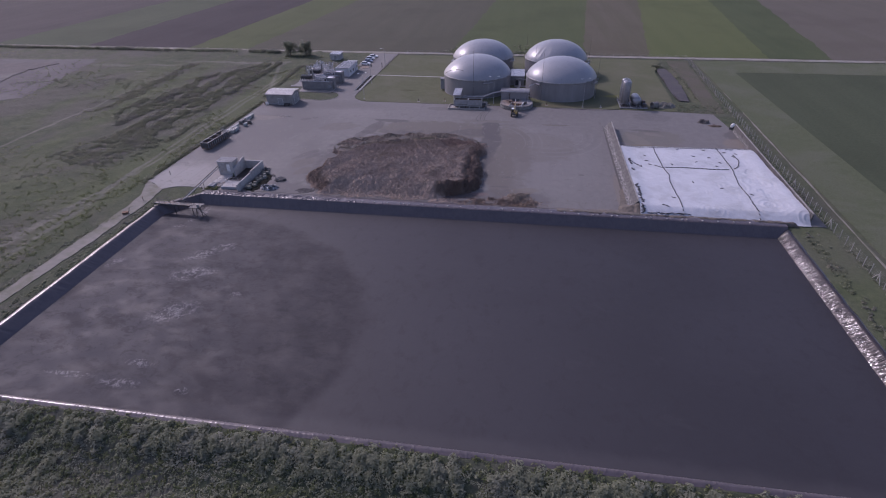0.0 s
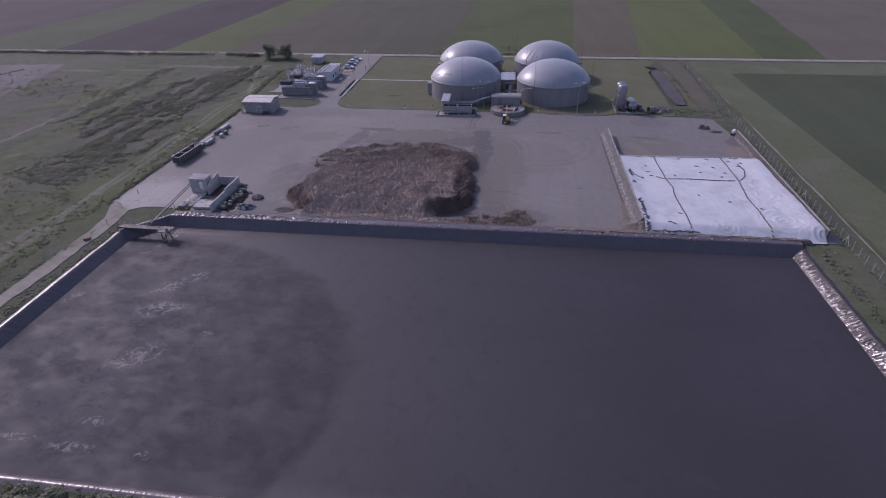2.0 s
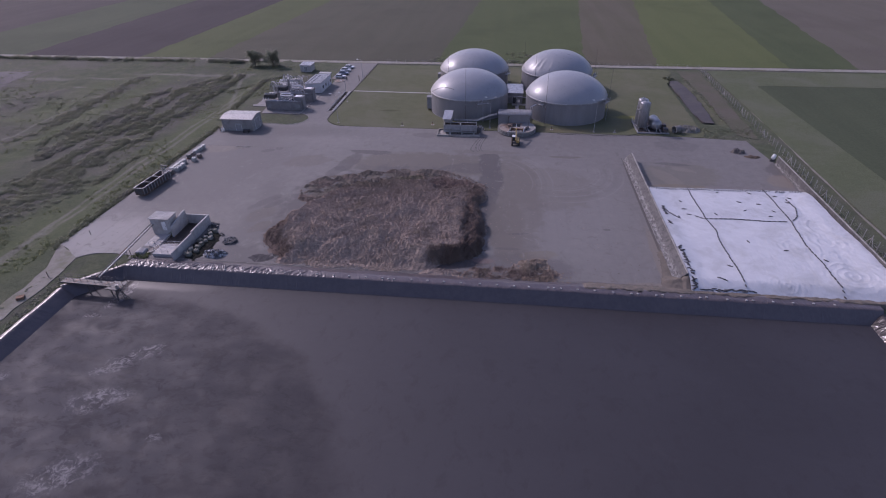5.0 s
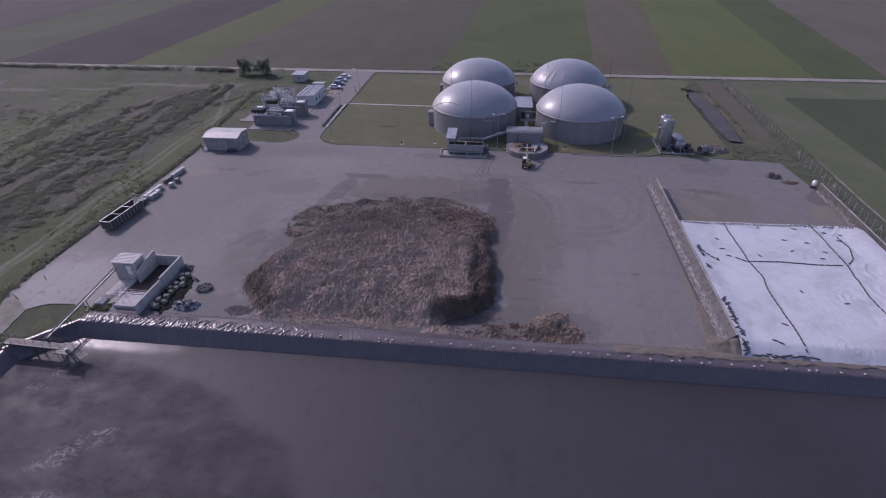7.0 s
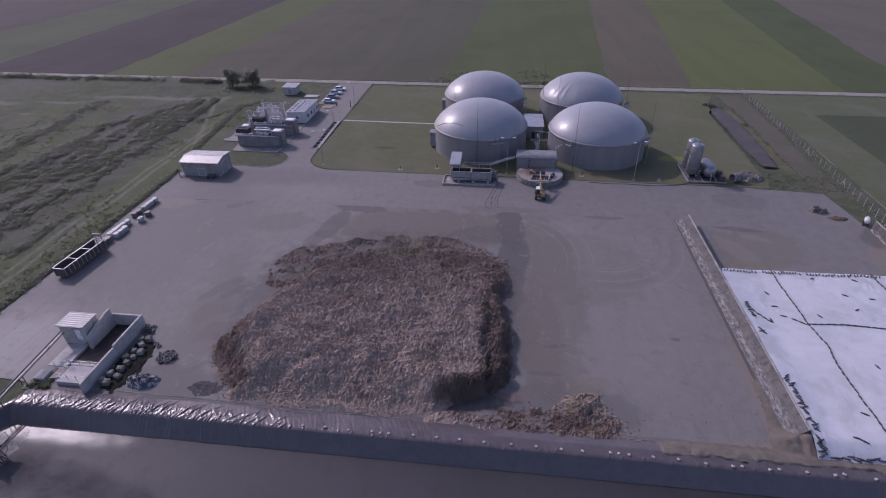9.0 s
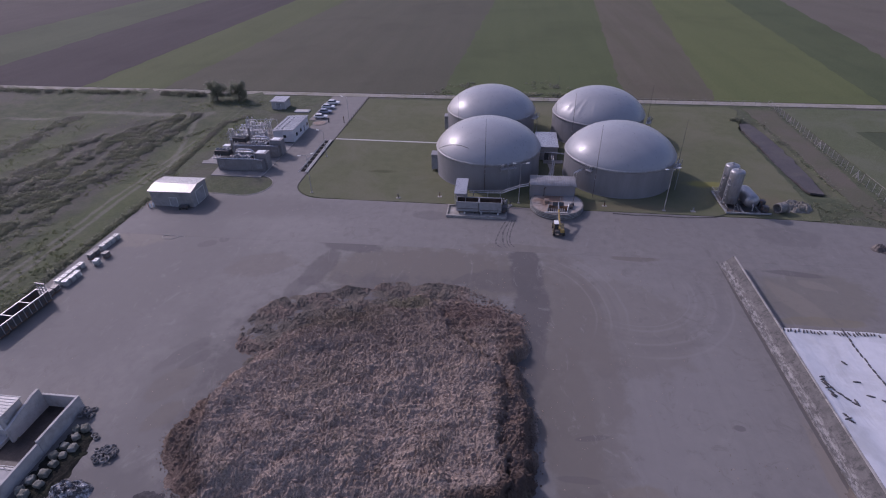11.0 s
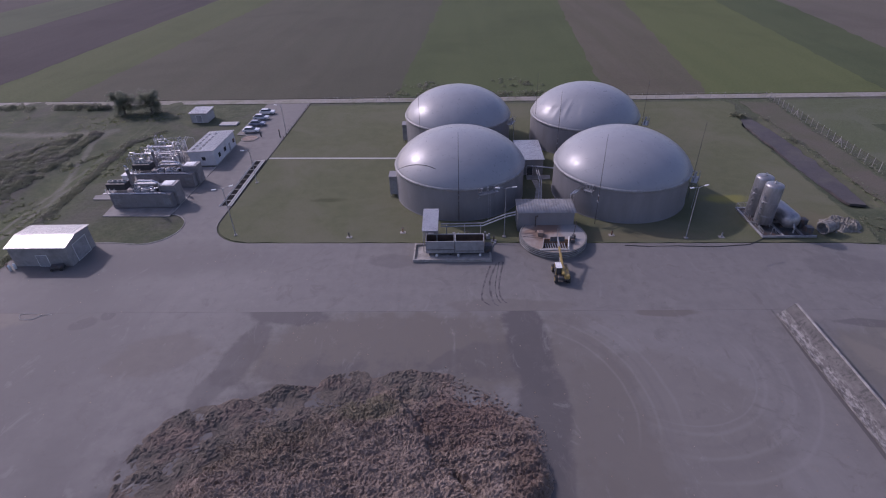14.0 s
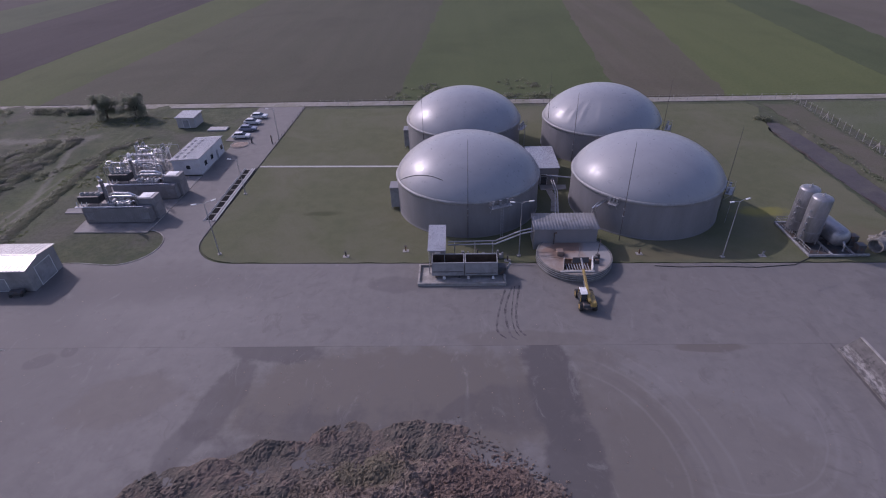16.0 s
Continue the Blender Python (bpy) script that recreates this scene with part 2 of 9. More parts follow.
def grass_material(name, c1, c2, c3, scale=0.5, patch=0.05, fine=3.0, depth=0.12, dark=0.55):
    m, nt, b, vec = blank(name, 0.95, 0, 0.2)
    col = mix(nt, ramp(nt, noise_tex(nt, vec, scale, 6, 0.7), 0.35, 0.65), c1, c2)
    col = mix(nt, ramp(nt, noise_tex(nt, vec, patch, 6, 0.65, 0.6), 0.42, 0.68), col, c3)
    tuft = noise_tex(nt, vec, fine, 6, 0.75)
    col = mix(nt, ramp(nt, tuft, 0.3, 0.62, dark, 0.0), col, tuple(v * 0.45 for v in c1))
    nt.links.new(col, b.inputs["Base Color"])
    bump(nt, b, tuft, 0.8, depth)
    return m


def lawn_material():
    m = grass_material("mown lawn", (0.102, 0.111, 0.06), (0.118, 0.123, 0.068), (0.134, 0.132, 0.084), 0.35, 0.06, 5.0, 0.03, 0.35)
    nt = m.node_tree
    b = nt.nodes["Principled BSDF"]
    vec = nt.nodes.new("ShaderNodeTexCoord").outputs["Object"]
    col = b.inputs["Base Color"].links[0].from_socket
    for c, args in (((0.2, 0.19, 0.05), (33, 203.5, 4.5, 1.6, 0)), ((0.13, 0.115, 0.075), (44, 194, 7, 4, 0)), ((0.13, 0.115, 0.07), (8, 190, 14, 1.6, 0)), ((0.06, 0.065, 0.03), (-46, 205, 3, 0.8, 0))):
        col = mix(nt, calc(nt, "MULTIPLY", blob(nt, vec, *args, 0.7, 0.5, 0.5), 0.7), col, c)
    nt.links.new(col, b.inputs["Base Color"])
    return m


LAWN = lawn_material()


def crop_material(name, c1, c2, turn, rows=0.6, streak=0.02):
    """A field: sown rows, long faint streaks along the working direction, patches."""
    m, nt, b, vec = blank(name, 0.95, 0, 0.15)
    along = scaled(nt, vec, 0.12, 0.006, 1, turn)
    col = mix(nt, ramp(nt, noise_tex(nt, along, 1.0, 5, 0.6), 0.3, 0.7), c1, c2)
    col = mix(nt, ramp(nt, noise_tex(nt, vec, streak, 6, 0.6, 0.5), 0.45, 0.75, 0.0, 0.6), col, tuple(0.72 * v for v in c1))
    speck = noise_tex(nt, vec, 1.1, 5, 0.75)
    col = mix(nt, ramp(nt, speck, 0.3, 0.6, 0.4, 0.0), col, tuple(0.55 * v for v in c1))
    nt.links.new(col, b.inputs["Base Color"])
    bump(nt, b, speck, 0.6, 0.12)
    return m


# rough ground: grass, scrub and bare soil patches, and worn tracks
def ground_material():
    m, nt, b, vec = blank("rough grassland", 0.95, 0, 0.2)
    col = mix(nt, ramp(nt, noise_tex(nt, vec, 0.25, 7, 0.7), 0.38, 0.64), (0.068, 0.082, 0.046), (0.1, 0.109, 0.064))
    col = mix(nt, ramp(nt, noise_tex(nt, vec, 0.03, 7, 0.65, 0.7), 0.47, 0.64, 0.0, 0.85), col, (0.115, 0.108, 0.088))
    col = mix(nt, ramp(nt, noise_tex(nt, scaled(nt, vec, 0.16, 0.02, 1, 4), 1.0, 6, 0.7, 0.5), 0.52, 0.66, 0.0, 0.6), col, (0.098, 0.088, 0.078))
    for args in ((-148, 190, 8, 50, 4), (-140, 110, 14, 26, 0), (-104, 140, 6, 60, 0), (-112, 100, 9, 26, 0), (-170, 200, 8, 40, 0), (-105, 205, 6, 40, 0), (62, 85, 6, 40, 0)):      # fresher grass
        col = mix(nt, calc(nt, "MULTIPLY", blob(nt, vec, *args, 0.8, 0.1, 0.6), 0.45), col, (0.105, 0.125, 0.055))
    brown = (0.108, 0.1, 0.084)
    for args in ((-131, 192, 14, 54, 3), (-116, 195, 2.5, 34, 3), (-124, 135, 8, 14, -12), (-157.5, 212, 3.0, 34, 4), (-192, 176, 13, 26, -12), (-165, 170, 8, 16, 10), (-215, 225, 12, 8, 0), (-138, 84, 10, 16, 0), (-112, 78, 7, 20, 5)):
        col = mix(nt, calc(nt, "MULTIPLY", blob(nt, vec, *args, 0.8, 0.16, 0.5), 0.7), col, brown)
    for args in ((-104.6, 172, 0.5, 62, 0.6), (-106.8, 172, 0.45, 62, 0.6), (-112, 228, 0.7, 22, 18), (-104.2, 88, 0.8, 18, -2), (-107, 100, 0.7, 24, -6), (-109, 88, 1.6, 12, -14), (-105.6, 118, 0.6, 12, 4), (-130, 246.5, 15, 2.2, 0), (-117, 243, 2, 5, -20), (-150, 247, 14, 1.6, 0), (-175, 239, 7, 1.2, 4), (-178, 226, 3, 0.8, 0), (-161, 160, 0.6, 60, 0), (-200, 236, 10, 2, 0)):
        col = mix(nt, calc(nt, "MULTIPLY", blob(nt, vec, *args, 0.9, 0.3, 0.7), 0.75), col, (0.19, 0.18, 0.145))
    tuft = noise_tex(nt, vec, 1.3, 7, 0.78)
    col = mix(nt, ramp(nt, tuft, 0.3, 0.58, 0.5, 0.0), col, (0.04, 0.048, 0.028))
    nt.links.new(col, b.inputs["Base Color"])
    bump(nt, b, tuft, 0.8, 0.3)
    return m


GROUND = ground_material()

# ---- the ground: one sheet to the horizon, hollowed for the pond, the ditch and the bank ----
POND = (-84.0, 55.4, 44.6, 106.4)           # water's edge: x0, x1, y0, y1
WATER = -1.6


def ground_height(x, y):
    if POND[0] - 1.0 < x < POND[1] + 1.0 and POND[2] - 1.0 < y < POND[3] + 1.0 and (x - POND[0]) + (POND[3] - y) > 3.6:
        return -4.0
    z = -0.12
    if x < -97.5 or y < 41:                  # rough land
        far = smooth01((-97.5 - x) / 14) if y > 41 else smooth01((41 - y) / 5)
        far *= 1 - smooth01((-192 - x) / 12)
        z += far * (0.55 * fbm(x, y, 0.05, 3, 1.0) + 0.3 * fbm(x, y, 0.25, 3, 5.0))
        if y > 270 or x < -330 or y < -40:
            z = -0.12
    if y < 43.2 and -92 < x < 62:            # outer bank below the pond's near rim
        z -= 3.2 * smooth01((43.2 - y) / 9)
    d = abs(x - 58.0)
    if 195 < y < 251 and d < 5:              # ditch
        z -= 1.1 * smooth01((y - 198.5) / 3) * smooth01((250.5 - y) / 2) * smooth01((4.2 - d) / 2.2)
    return z


gx = [-2600, -1800, -1200, -800, -560, -420] + steps(-330, -98, 1.6) + steps(-97.5, -88, 0.95) + [POND[0] - 1.9, POND[0] - 0.9] + steps(-82.6, -75, 0.95) + steps(-72, 52, 4) + [53.2, 54.3, 55.3, POND[1] + 0.9, POND[1] + 1.9] + steps(58.2, 64, 0.85) + steps(68, 128, 6) + [160, 220, 320, 450, 700, 1100, 1800, 2600]
gy = [-1800, -900, -400, -160, -70] + steps(-40, 8, 4) + steps(10, 42.5, 1.6) + [POND[2] - 1.9, POND[2] - 0.9] + steps(48, 96, 2) + steps(97, 106.4, 0.94) + [POND[3] + 0.9, POND[3] + 1.9] + steps(110, 262, 1.75) + [268, 280, 300, 340, 420, 540, 700, 1000, 1500, 2200, 3200]
tagged(grid_mesh("ground", gx, gy, ground_height, GROUND), "rough grassland with scrub and bare soil", "ground", kind="structure")


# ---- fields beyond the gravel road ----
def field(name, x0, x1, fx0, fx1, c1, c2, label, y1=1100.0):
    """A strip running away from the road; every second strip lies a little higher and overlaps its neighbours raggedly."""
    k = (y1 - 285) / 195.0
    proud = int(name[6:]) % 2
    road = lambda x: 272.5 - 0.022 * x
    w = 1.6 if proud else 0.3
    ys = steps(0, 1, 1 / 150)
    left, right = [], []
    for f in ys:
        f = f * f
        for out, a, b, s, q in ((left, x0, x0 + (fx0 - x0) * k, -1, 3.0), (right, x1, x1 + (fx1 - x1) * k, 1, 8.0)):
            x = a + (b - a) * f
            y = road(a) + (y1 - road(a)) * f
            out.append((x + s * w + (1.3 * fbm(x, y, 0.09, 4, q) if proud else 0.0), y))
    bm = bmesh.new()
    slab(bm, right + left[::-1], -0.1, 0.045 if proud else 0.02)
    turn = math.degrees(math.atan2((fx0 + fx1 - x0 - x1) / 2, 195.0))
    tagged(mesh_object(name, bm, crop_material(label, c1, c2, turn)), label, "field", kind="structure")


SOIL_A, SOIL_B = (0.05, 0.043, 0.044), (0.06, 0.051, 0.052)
# crop and soil colours are greyed a little, putting distance haze into them
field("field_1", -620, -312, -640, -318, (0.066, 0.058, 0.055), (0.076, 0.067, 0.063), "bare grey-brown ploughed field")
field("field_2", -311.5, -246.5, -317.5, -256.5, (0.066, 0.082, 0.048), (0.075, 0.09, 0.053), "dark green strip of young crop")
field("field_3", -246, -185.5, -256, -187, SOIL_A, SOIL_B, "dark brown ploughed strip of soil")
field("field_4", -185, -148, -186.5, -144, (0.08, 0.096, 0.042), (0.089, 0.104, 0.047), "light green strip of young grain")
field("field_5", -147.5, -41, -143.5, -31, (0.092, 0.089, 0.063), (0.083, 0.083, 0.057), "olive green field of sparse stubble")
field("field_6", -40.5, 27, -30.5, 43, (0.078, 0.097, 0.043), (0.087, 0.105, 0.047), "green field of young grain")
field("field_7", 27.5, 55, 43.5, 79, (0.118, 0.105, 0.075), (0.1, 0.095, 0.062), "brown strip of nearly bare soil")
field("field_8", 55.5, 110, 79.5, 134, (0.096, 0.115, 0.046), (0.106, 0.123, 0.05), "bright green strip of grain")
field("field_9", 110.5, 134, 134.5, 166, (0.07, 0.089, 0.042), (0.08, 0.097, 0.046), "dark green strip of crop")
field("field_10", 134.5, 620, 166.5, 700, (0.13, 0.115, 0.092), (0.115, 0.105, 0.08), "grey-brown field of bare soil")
bm = bmesh.new()
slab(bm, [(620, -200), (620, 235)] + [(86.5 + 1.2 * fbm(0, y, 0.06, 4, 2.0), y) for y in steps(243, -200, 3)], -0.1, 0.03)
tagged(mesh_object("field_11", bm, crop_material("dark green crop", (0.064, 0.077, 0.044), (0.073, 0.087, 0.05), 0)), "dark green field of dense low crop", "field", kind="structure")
bm = bmesh.new()
slab(bm, [(66.2, -200), (88.5, -200), (88.9, 243.2), (620, 235.2), (620, 252), (74.4, 264)], -0.1, 0.02)
tagged(mesh_object("field_margin", bm, grass_material("field margin", (0.096, 0.112, 0.06), (0.112, 0.126, 0.07), (0.13, 0.136, 0.09))), "pale green grass margin along the fence", "grass", kind="structure")

bm = bmesh.new()
slab(bm, [(-620, 281.5), (620, 254.2), (620, 258.2), (-620, 285.8)], -0.1, 0.05)
tagged(mesh_object("road", bm, GRAVEL), "pale gravel farm road between the fields", "road", kind="structure")
bm = bmesh.new()
xs_l = [(y, 71.2 + 0.033 * (y - 130) + 0.3 * fbm(0, y, 0.05, 3, 6.0)) for y in steps(-60, 236, 4)]
wid = [0.2 + 0.2 * fbm(7, y, 0.11, 3, 2.0) for y, x in xs_l]
slab(bm, [(x + w, y) for (y, x), w in zip(xs_l, wid)] + [(x - w, y) for (y, x), w in list(zip(xs_l, wid))[::-1]], -0.1, 0.0)
tagged(mesh_object("field_track", bm, EARTH_TRACK), "worn wheel rut of pale earth beside the fence", "track", kind="structure")


def ragged(pts, amp, seed, step=1.2):
    """An outline in plan with a worn, wandering border."""
    out = []
    for (x0, y0), (x1, y1) in zip(pts, pts[1:] + pts[:1]):
        n = max(1, round(math.dist((x0, y0), (x1, y1)) / step))
        for i in range(n):
            x, y = x0 + (x1 - x0) * i / n, y0 + (y1 - y0) * i / n
            out.append((x + amp * fbm(x, y, 0.3, 4, seed), y + amp * fbm(x, y, 0.3, 4, seed + 7)))
    return out


bm = bmesh.new()
slab(bm, ragged([(-92.6, 20), (-91.6, 64), (-90.2, 85), (-90.2, 94), (-89.6, 101), (-90.2, 106), (-90.8, 110.4), (-98.0, 115.0), (-94.4, 107), (-93.4, 101), (-93.8, 94), (-93.6, 85), (-94.6, 64), (-95.6, 20)], 0.35, 3.0), -0.15, -0.01)
tagged(mesh_object("gravel_track", bm, EARTH_TRACK), "worn pale gravel track beside the pond", "track", kind="structure")
bm = bmesh.new()
slab(bm, ragged([(-330, 246), (-330, 160), (-225, 172), (-206, 177), (-199.5, 181), (-205, 203), (-211, 225), (-217, 247.5), (-248, 244.5)], 2.2, 5.0, 2.0), -0.4, -0.085)
tagged(mesh_object("gravel_pad", bm, surface("grey gravel pad", (0.088, 0.08, 0.078), (0.074, 0.067, 0.065), 0.3, (0.105, 0.098, 0.092), 0.05, 0.95, fine=3, depth=0.05)), "grey gravel pad in the rough grassland", "pad", kind="structure")
bm = bmesh.new()
slab(bm, ragged([(-300, 230), (-300, 165), (-240, 190), (-228.5, 199), (-233.5, 212), (-235, 223), (-230, 236), (-240, 238)], 1.5, 9.0, 2.0), -0.2, 0.12)
tagged(mesh_object("soil_terrace", bm, surface("bare grey-brown soil", (0.088, 0.076, 0.07), (0.07, 0.062, 0.058), 0.2, (0.13, 0.12, 0.11), 0.04, 0.95, fine=2, depth=0.1)), "low terrace of bare grey-brown soil", "soil", kind="structure")

# ---- lawn round the tanks, and the yard ----
bm = bmesh.new()
slab(bm, ragged([(-57.5, 189.1), (24, 187.7), (46, 187.4), (51.4, 187.0)], 0.25, 3.0, 0.9)[:121] + [(51.4, 187.0)] + ragged([(52.4, 192), (52.6, 197.0), (53.0, 214.0), (53.6, 240), (56.0, 252), (60, 262)], 0.8, 6.0, 1.5)[:46] + [(58.0, 264.0), (-64.6, 266.6), (-65.0, 200.0)] + arc(-57.5, 196.8, 7.5, 176, 268, 8), -0.1, 0.03)
tagged(mesh_object("lawn", bm, LAWN), "mown green lawn round the round tanks", "lawn", kind="structure")


bm = bmesh.new()
slab(bm, ragged([(61.4, 190), (66.8, 187), (68.0, 205), (71.0, 262), (62.0, 264), (62.4, 250), (63.2, 228), (62.2, 210)], 0.9, 12.0, 1.2), -0.2, -0.06)
tagged(mesh_object("verge", bm, grass_material("dry verge", (0.1, 0.101, 0.066), (0.114, 0.11, 0.076), (0.13, 0.114, 0.09), 0.4, 0.07)), "dry brownish grass verge between ditch and fence", "grass", kind="structure")


def yard_material(name, spills, tyre_rings):
    m, nt, b, vec = blank(name, 0.8)
    col = mix(nt, ramp(nt, noise_tex(nt, vec, 0.5, 7, 0.65), 0.3, 0.7), (0.168, 0.157, 0.144), (0.142, 0.133, 0.123))
    col = mix(nt, ramp(nt, noise_tex(nt, vec, 0.06, 6, 0.6, 0.8), 0.45, 0.7, 0.0, 0.7), col, (0.148, 0.137, 0.129))
    # pale dusty stretches, large darker ones
    for args in ((8, 138, 14, 22, 0), (-70, 175, 24, 6, 0), (3, 158, 7, 9, 25)):
        col = mix(nt, calc(nt, "MULTIPLY", blob(nt, vec, *args, 0.5, 0.1, 0.6), 0.32), col, (0.205, 0.195, 0.18))
    for args in ((-80, 160, 15, 26, 0), (-76, 184, 22, 5, 0), (-60, 130, 5, 16, 10)):
        col = mix(nt, calc(nt, "MULTIPLY", blob(nt, vec, *args, 0.6, 0.12, 0.6), 0.8), col, (0.118, 0.11, 0.102))
    col = mix(nt, calc(nt, "MULTIPLY", blob(nt, vec, -90, 118, 11, 9, 0, 0.6, 0.15, 0.6), 0.95), col, (0.262, 0.249, 0.229))
    for c, k, args in spills:
        col = mix(nt, calc(nt, "MULTIPLY", blob(nt, vec, *args, 0.5, 0.3, 0.17), k), col, c)
    # curved tyre marks: (centre, radii, half of the ellipse that is worn in)
    for cx, cy, rings, worn in tyre_rings:
        half = blob(nt, vec, *worn, 0.3, 0.1, 0.35)
        for k, (r, w, tone) in enumerate(rings):
            mark = calc(nt, "MULTIPLY", ring_mark(nt, vec, cx, cy, r, r * 1.03, w, 0.035, 0.1), half)
            col = mix(nt, calc(nt, "MULTIPLY", mark, 0.24), col, (0.225, 0.215, 0.202) if tone else (0.112, 0.104, 0.098))
    for rot, sx, k in ((8, 0.5, 0.35), (-55, 0.4, 0.25), (80, 0.5, 0.25)):
        streak = noise_tex(nt, scaled(nt, vec, sx, 0.02, 1, rot), 1.0, 5, 0.6)
        col = mix(nt, ramp(nt, streak, 0.55, 0.75, 0.0, k), col, (0.122, 0.113, 0.106))
    smear = noise_tex(nt, vec, 0.28, 9, 0.72, 1.4)
    col = mix(nt, ramp(nt, smear, 0.54, 0.66, 0.0, 0.5), col, (0.115, 0.105, 0.095))
    col = mix(nt, ramp(nt, noise_tex(nt, scaled(nt, vec, 1, 0.5, 1, 40), 0.4, 9, 0.7, 1.0), 0.57, 0.7, 0.0, 0.45), col, (0.205, 0.195, 0.182))
    speck = noise_tex(nt, vec, 9, 5, 0.7)
    col = mix(nt, ramp(nt, noise_tex(nt, vec, 1.3, 4, 0.8), 0.68, 0.76, 0, 0.5), col, (0.11, 0.1, 0.09))
    nt.links.new(col, b.inputs["Base Color"])
    bump(nt, b, speck, 0.25, 0.01)
    return m


BROWN, WET_OR_SHADE, EARTH, SOOT = (0.115, 0.1, 0.082), (0.078, 0.071, 0.068), (0.19, 0.16, 0.125), (0.055, 0.043, 0.04)
YARD_SPILLS = (
    (BROWN, 0.85, (-28, 161, 21, 8.5, 0)), (WET_OR_SHADE, 0.8, (-33, 134, 24.5, 24.5, 0)), (BROWN, 0.55, (-4, 143, 7, 26, 0)), (BROWN, 0.4, (4, 150, 12, 12, 0)),
    # wet run-off beside the heap, up to the joint
    (WET_OR_SHADE, 0.9, (-10.2, 164, 2.9, 9, 4)), (WET_OR_SHADE, 0.85, (-9.4, 152, 3.0, 9, -4)), (WET_OR_SHADE, 0.75, (-9.6, 140, 1.9, 9, -6)), (WET_OR_SHADE, 0.55, (-15, 160, 4.5, 3.5, 0)), (WET_OR_SHADE, 0.6, (-21, 160, 3.0, 1.3, 40)),
    (WET_OR_SHADE, 0.8, (-44.5, 169.2, 6.5, 2.2, -6)), (WET_OR_SHADE, 0.65, (-48.4, 161, 2.4, 6.5, -14)), (WET_OR_SHADE, 0.5, (-50.5, 155, 2.0, 3.5, -20)), (BROWN, 0.5, (-60, 161, 6, 4, 20)),
    (BROWN, 0.75, (10.2, 169.3, 4.6, 0.9, 0)), (WET_OR_SHADE, 0.5, (-3, 115, 11, 5, 0)), (SOOT, 0.85, (-13.5, 115.4, 5.5, 1.6, 12)), (BROWN, 0.5, (-5.4, 131, 4.0, 14, 0)),
    ((0.15, 0.125, 0.09), 0.5, (1.5, 119.8, 3.6, 1.6, 10)), ((0.16, 0.11, 0.095), 0.6, (-9.5, 116.9, 2.4, 0.9, 0)),
    (EARTH, 0.7, (22, 111, 6, 1.6, 0)), (EARTH, 0.6, (24.6, 114, 1.3, 6, 0)), (EARTH, 0.6, (24.4, 121, 1.0, 11, 0)), ((0.06, 0.054, 0.05), 0.7, (25.15, 140, 0.28, 29, 0)), (EARTH, 0.8, (20, 109.5, 14, 1.8, 0)),
    (EARTH, 0.45, (-88, 169, 8, 3.5, 20)), ((0.13, 0.118, 0.092), 0.6, (38, 160, 10, 7, 20)), ((0.2, 0.175, 0.14), 0.35, (34.5, 158, 2.2, 6, 25)), ((0.21, 0.185, 0.15), 0.35, (39.5, 163.5, 3.0, 1.2, -20)), ((0.15, 0.13, 0.085), 0.6, (36, 153.4, 6.5, 1.2, 0)), (WET_OR_SHADE, 0.6, (37.5, 166.8, 4.6, 0.9, -6)), (BROWN, 0.5, (-60.5, 131, 2.4, 4, -30)), (BROWN, 0.6, (-58.6, 125.5, 1.6, 3.0, -30)), (WET_OR_SHADE, 0.5, (-59.5, 136, 1.2, 2.6, -40)), (EARTH, 0.7, (61.5, 158.5, 3.0, 4.0, -20)), (WET_OR_SHADE, 0.55, (63.5, 166.0, 2.5, 5, -30)), (WET_OR_SHADE, 0.5, (-74, 167.4, 1.9, 1.2, 20)), (WET_OR_SHADE, 0.5, (-71.5, 169.2, 1.0, 1.1, 30)),
    # strip at x -68.4: dark ground, deepened for the bunker wall's shade
    (WET_OR_SHADE, 0.6, (16, 131, 0.8, 0.5, 0)), (WET_OR_SHADE, 0.5, (-2.5, 127.6, 2.2, 0.4, 12)), (WET_OR_SHADE, 0.4, (-5.0, 121.6, 2.6, 0.5, 0)), (WET_OR_SHADE, 0.4, (-62, 137, 1.4, 4.5, -35)), (WET_OR_SHADE, 0.45, (-60, 114, 8, 3.5, 0)), (WET_OR_SHADE, 0.75, (-68.4, 117, 1.7, 6.5, 0)), (WET_OR_SHADE, 0.5, (-25, 111.2, 52, 0.9, 0)))
RINGS = ((7.5, 159.5, ((9.6, 0.02, 1), (10.6, 0.04, 1), (12.2, 0.05, 0), (13.6, 0.03, 1), (14.6, 0.09, 0), (16.4, 0.025, 1)), (17, 150, 13, 13, 0)),
         (-13.0, 152.5, ((14.0, 0.02, 1), (15.0, 0.03, 0), (16.2, 0.02, 1), (17.4, 0.025, 0), (19.0, 0.02, 1)), (0, 158, 8, 10, 30)))
YARD = yard_material("worn concrete yard", YARD_SPILLS, RINGS)
SERVICE = yard_material("worn concrete road", ((BROWN, 0.45, (-12, 171, 9, 1.6, 0)), (WET_OR_SHADE, 0.35, (-30, 183, 5, 2, 0)), (WET_OR_SHADE, 0.3, (42, 180, 6, 4, 0))), ())
bm = bmesh.new()
slab(bm, [(-97.6, 114.6), (-94.8, 113.2), (-92.6, 111.4), (-90.7, 110.3), (-89.4, 111.4), (-87.8, 112.2), (-84.6, 112.5), (-80.4, 112.2), (-80.0, 110.9), (26, 110.4), (66.0, 109.6), (66.6, 168), (64.2, 169.81), (-97.0, 169.81), (-97.0, 150)], -0.3, 0.0)
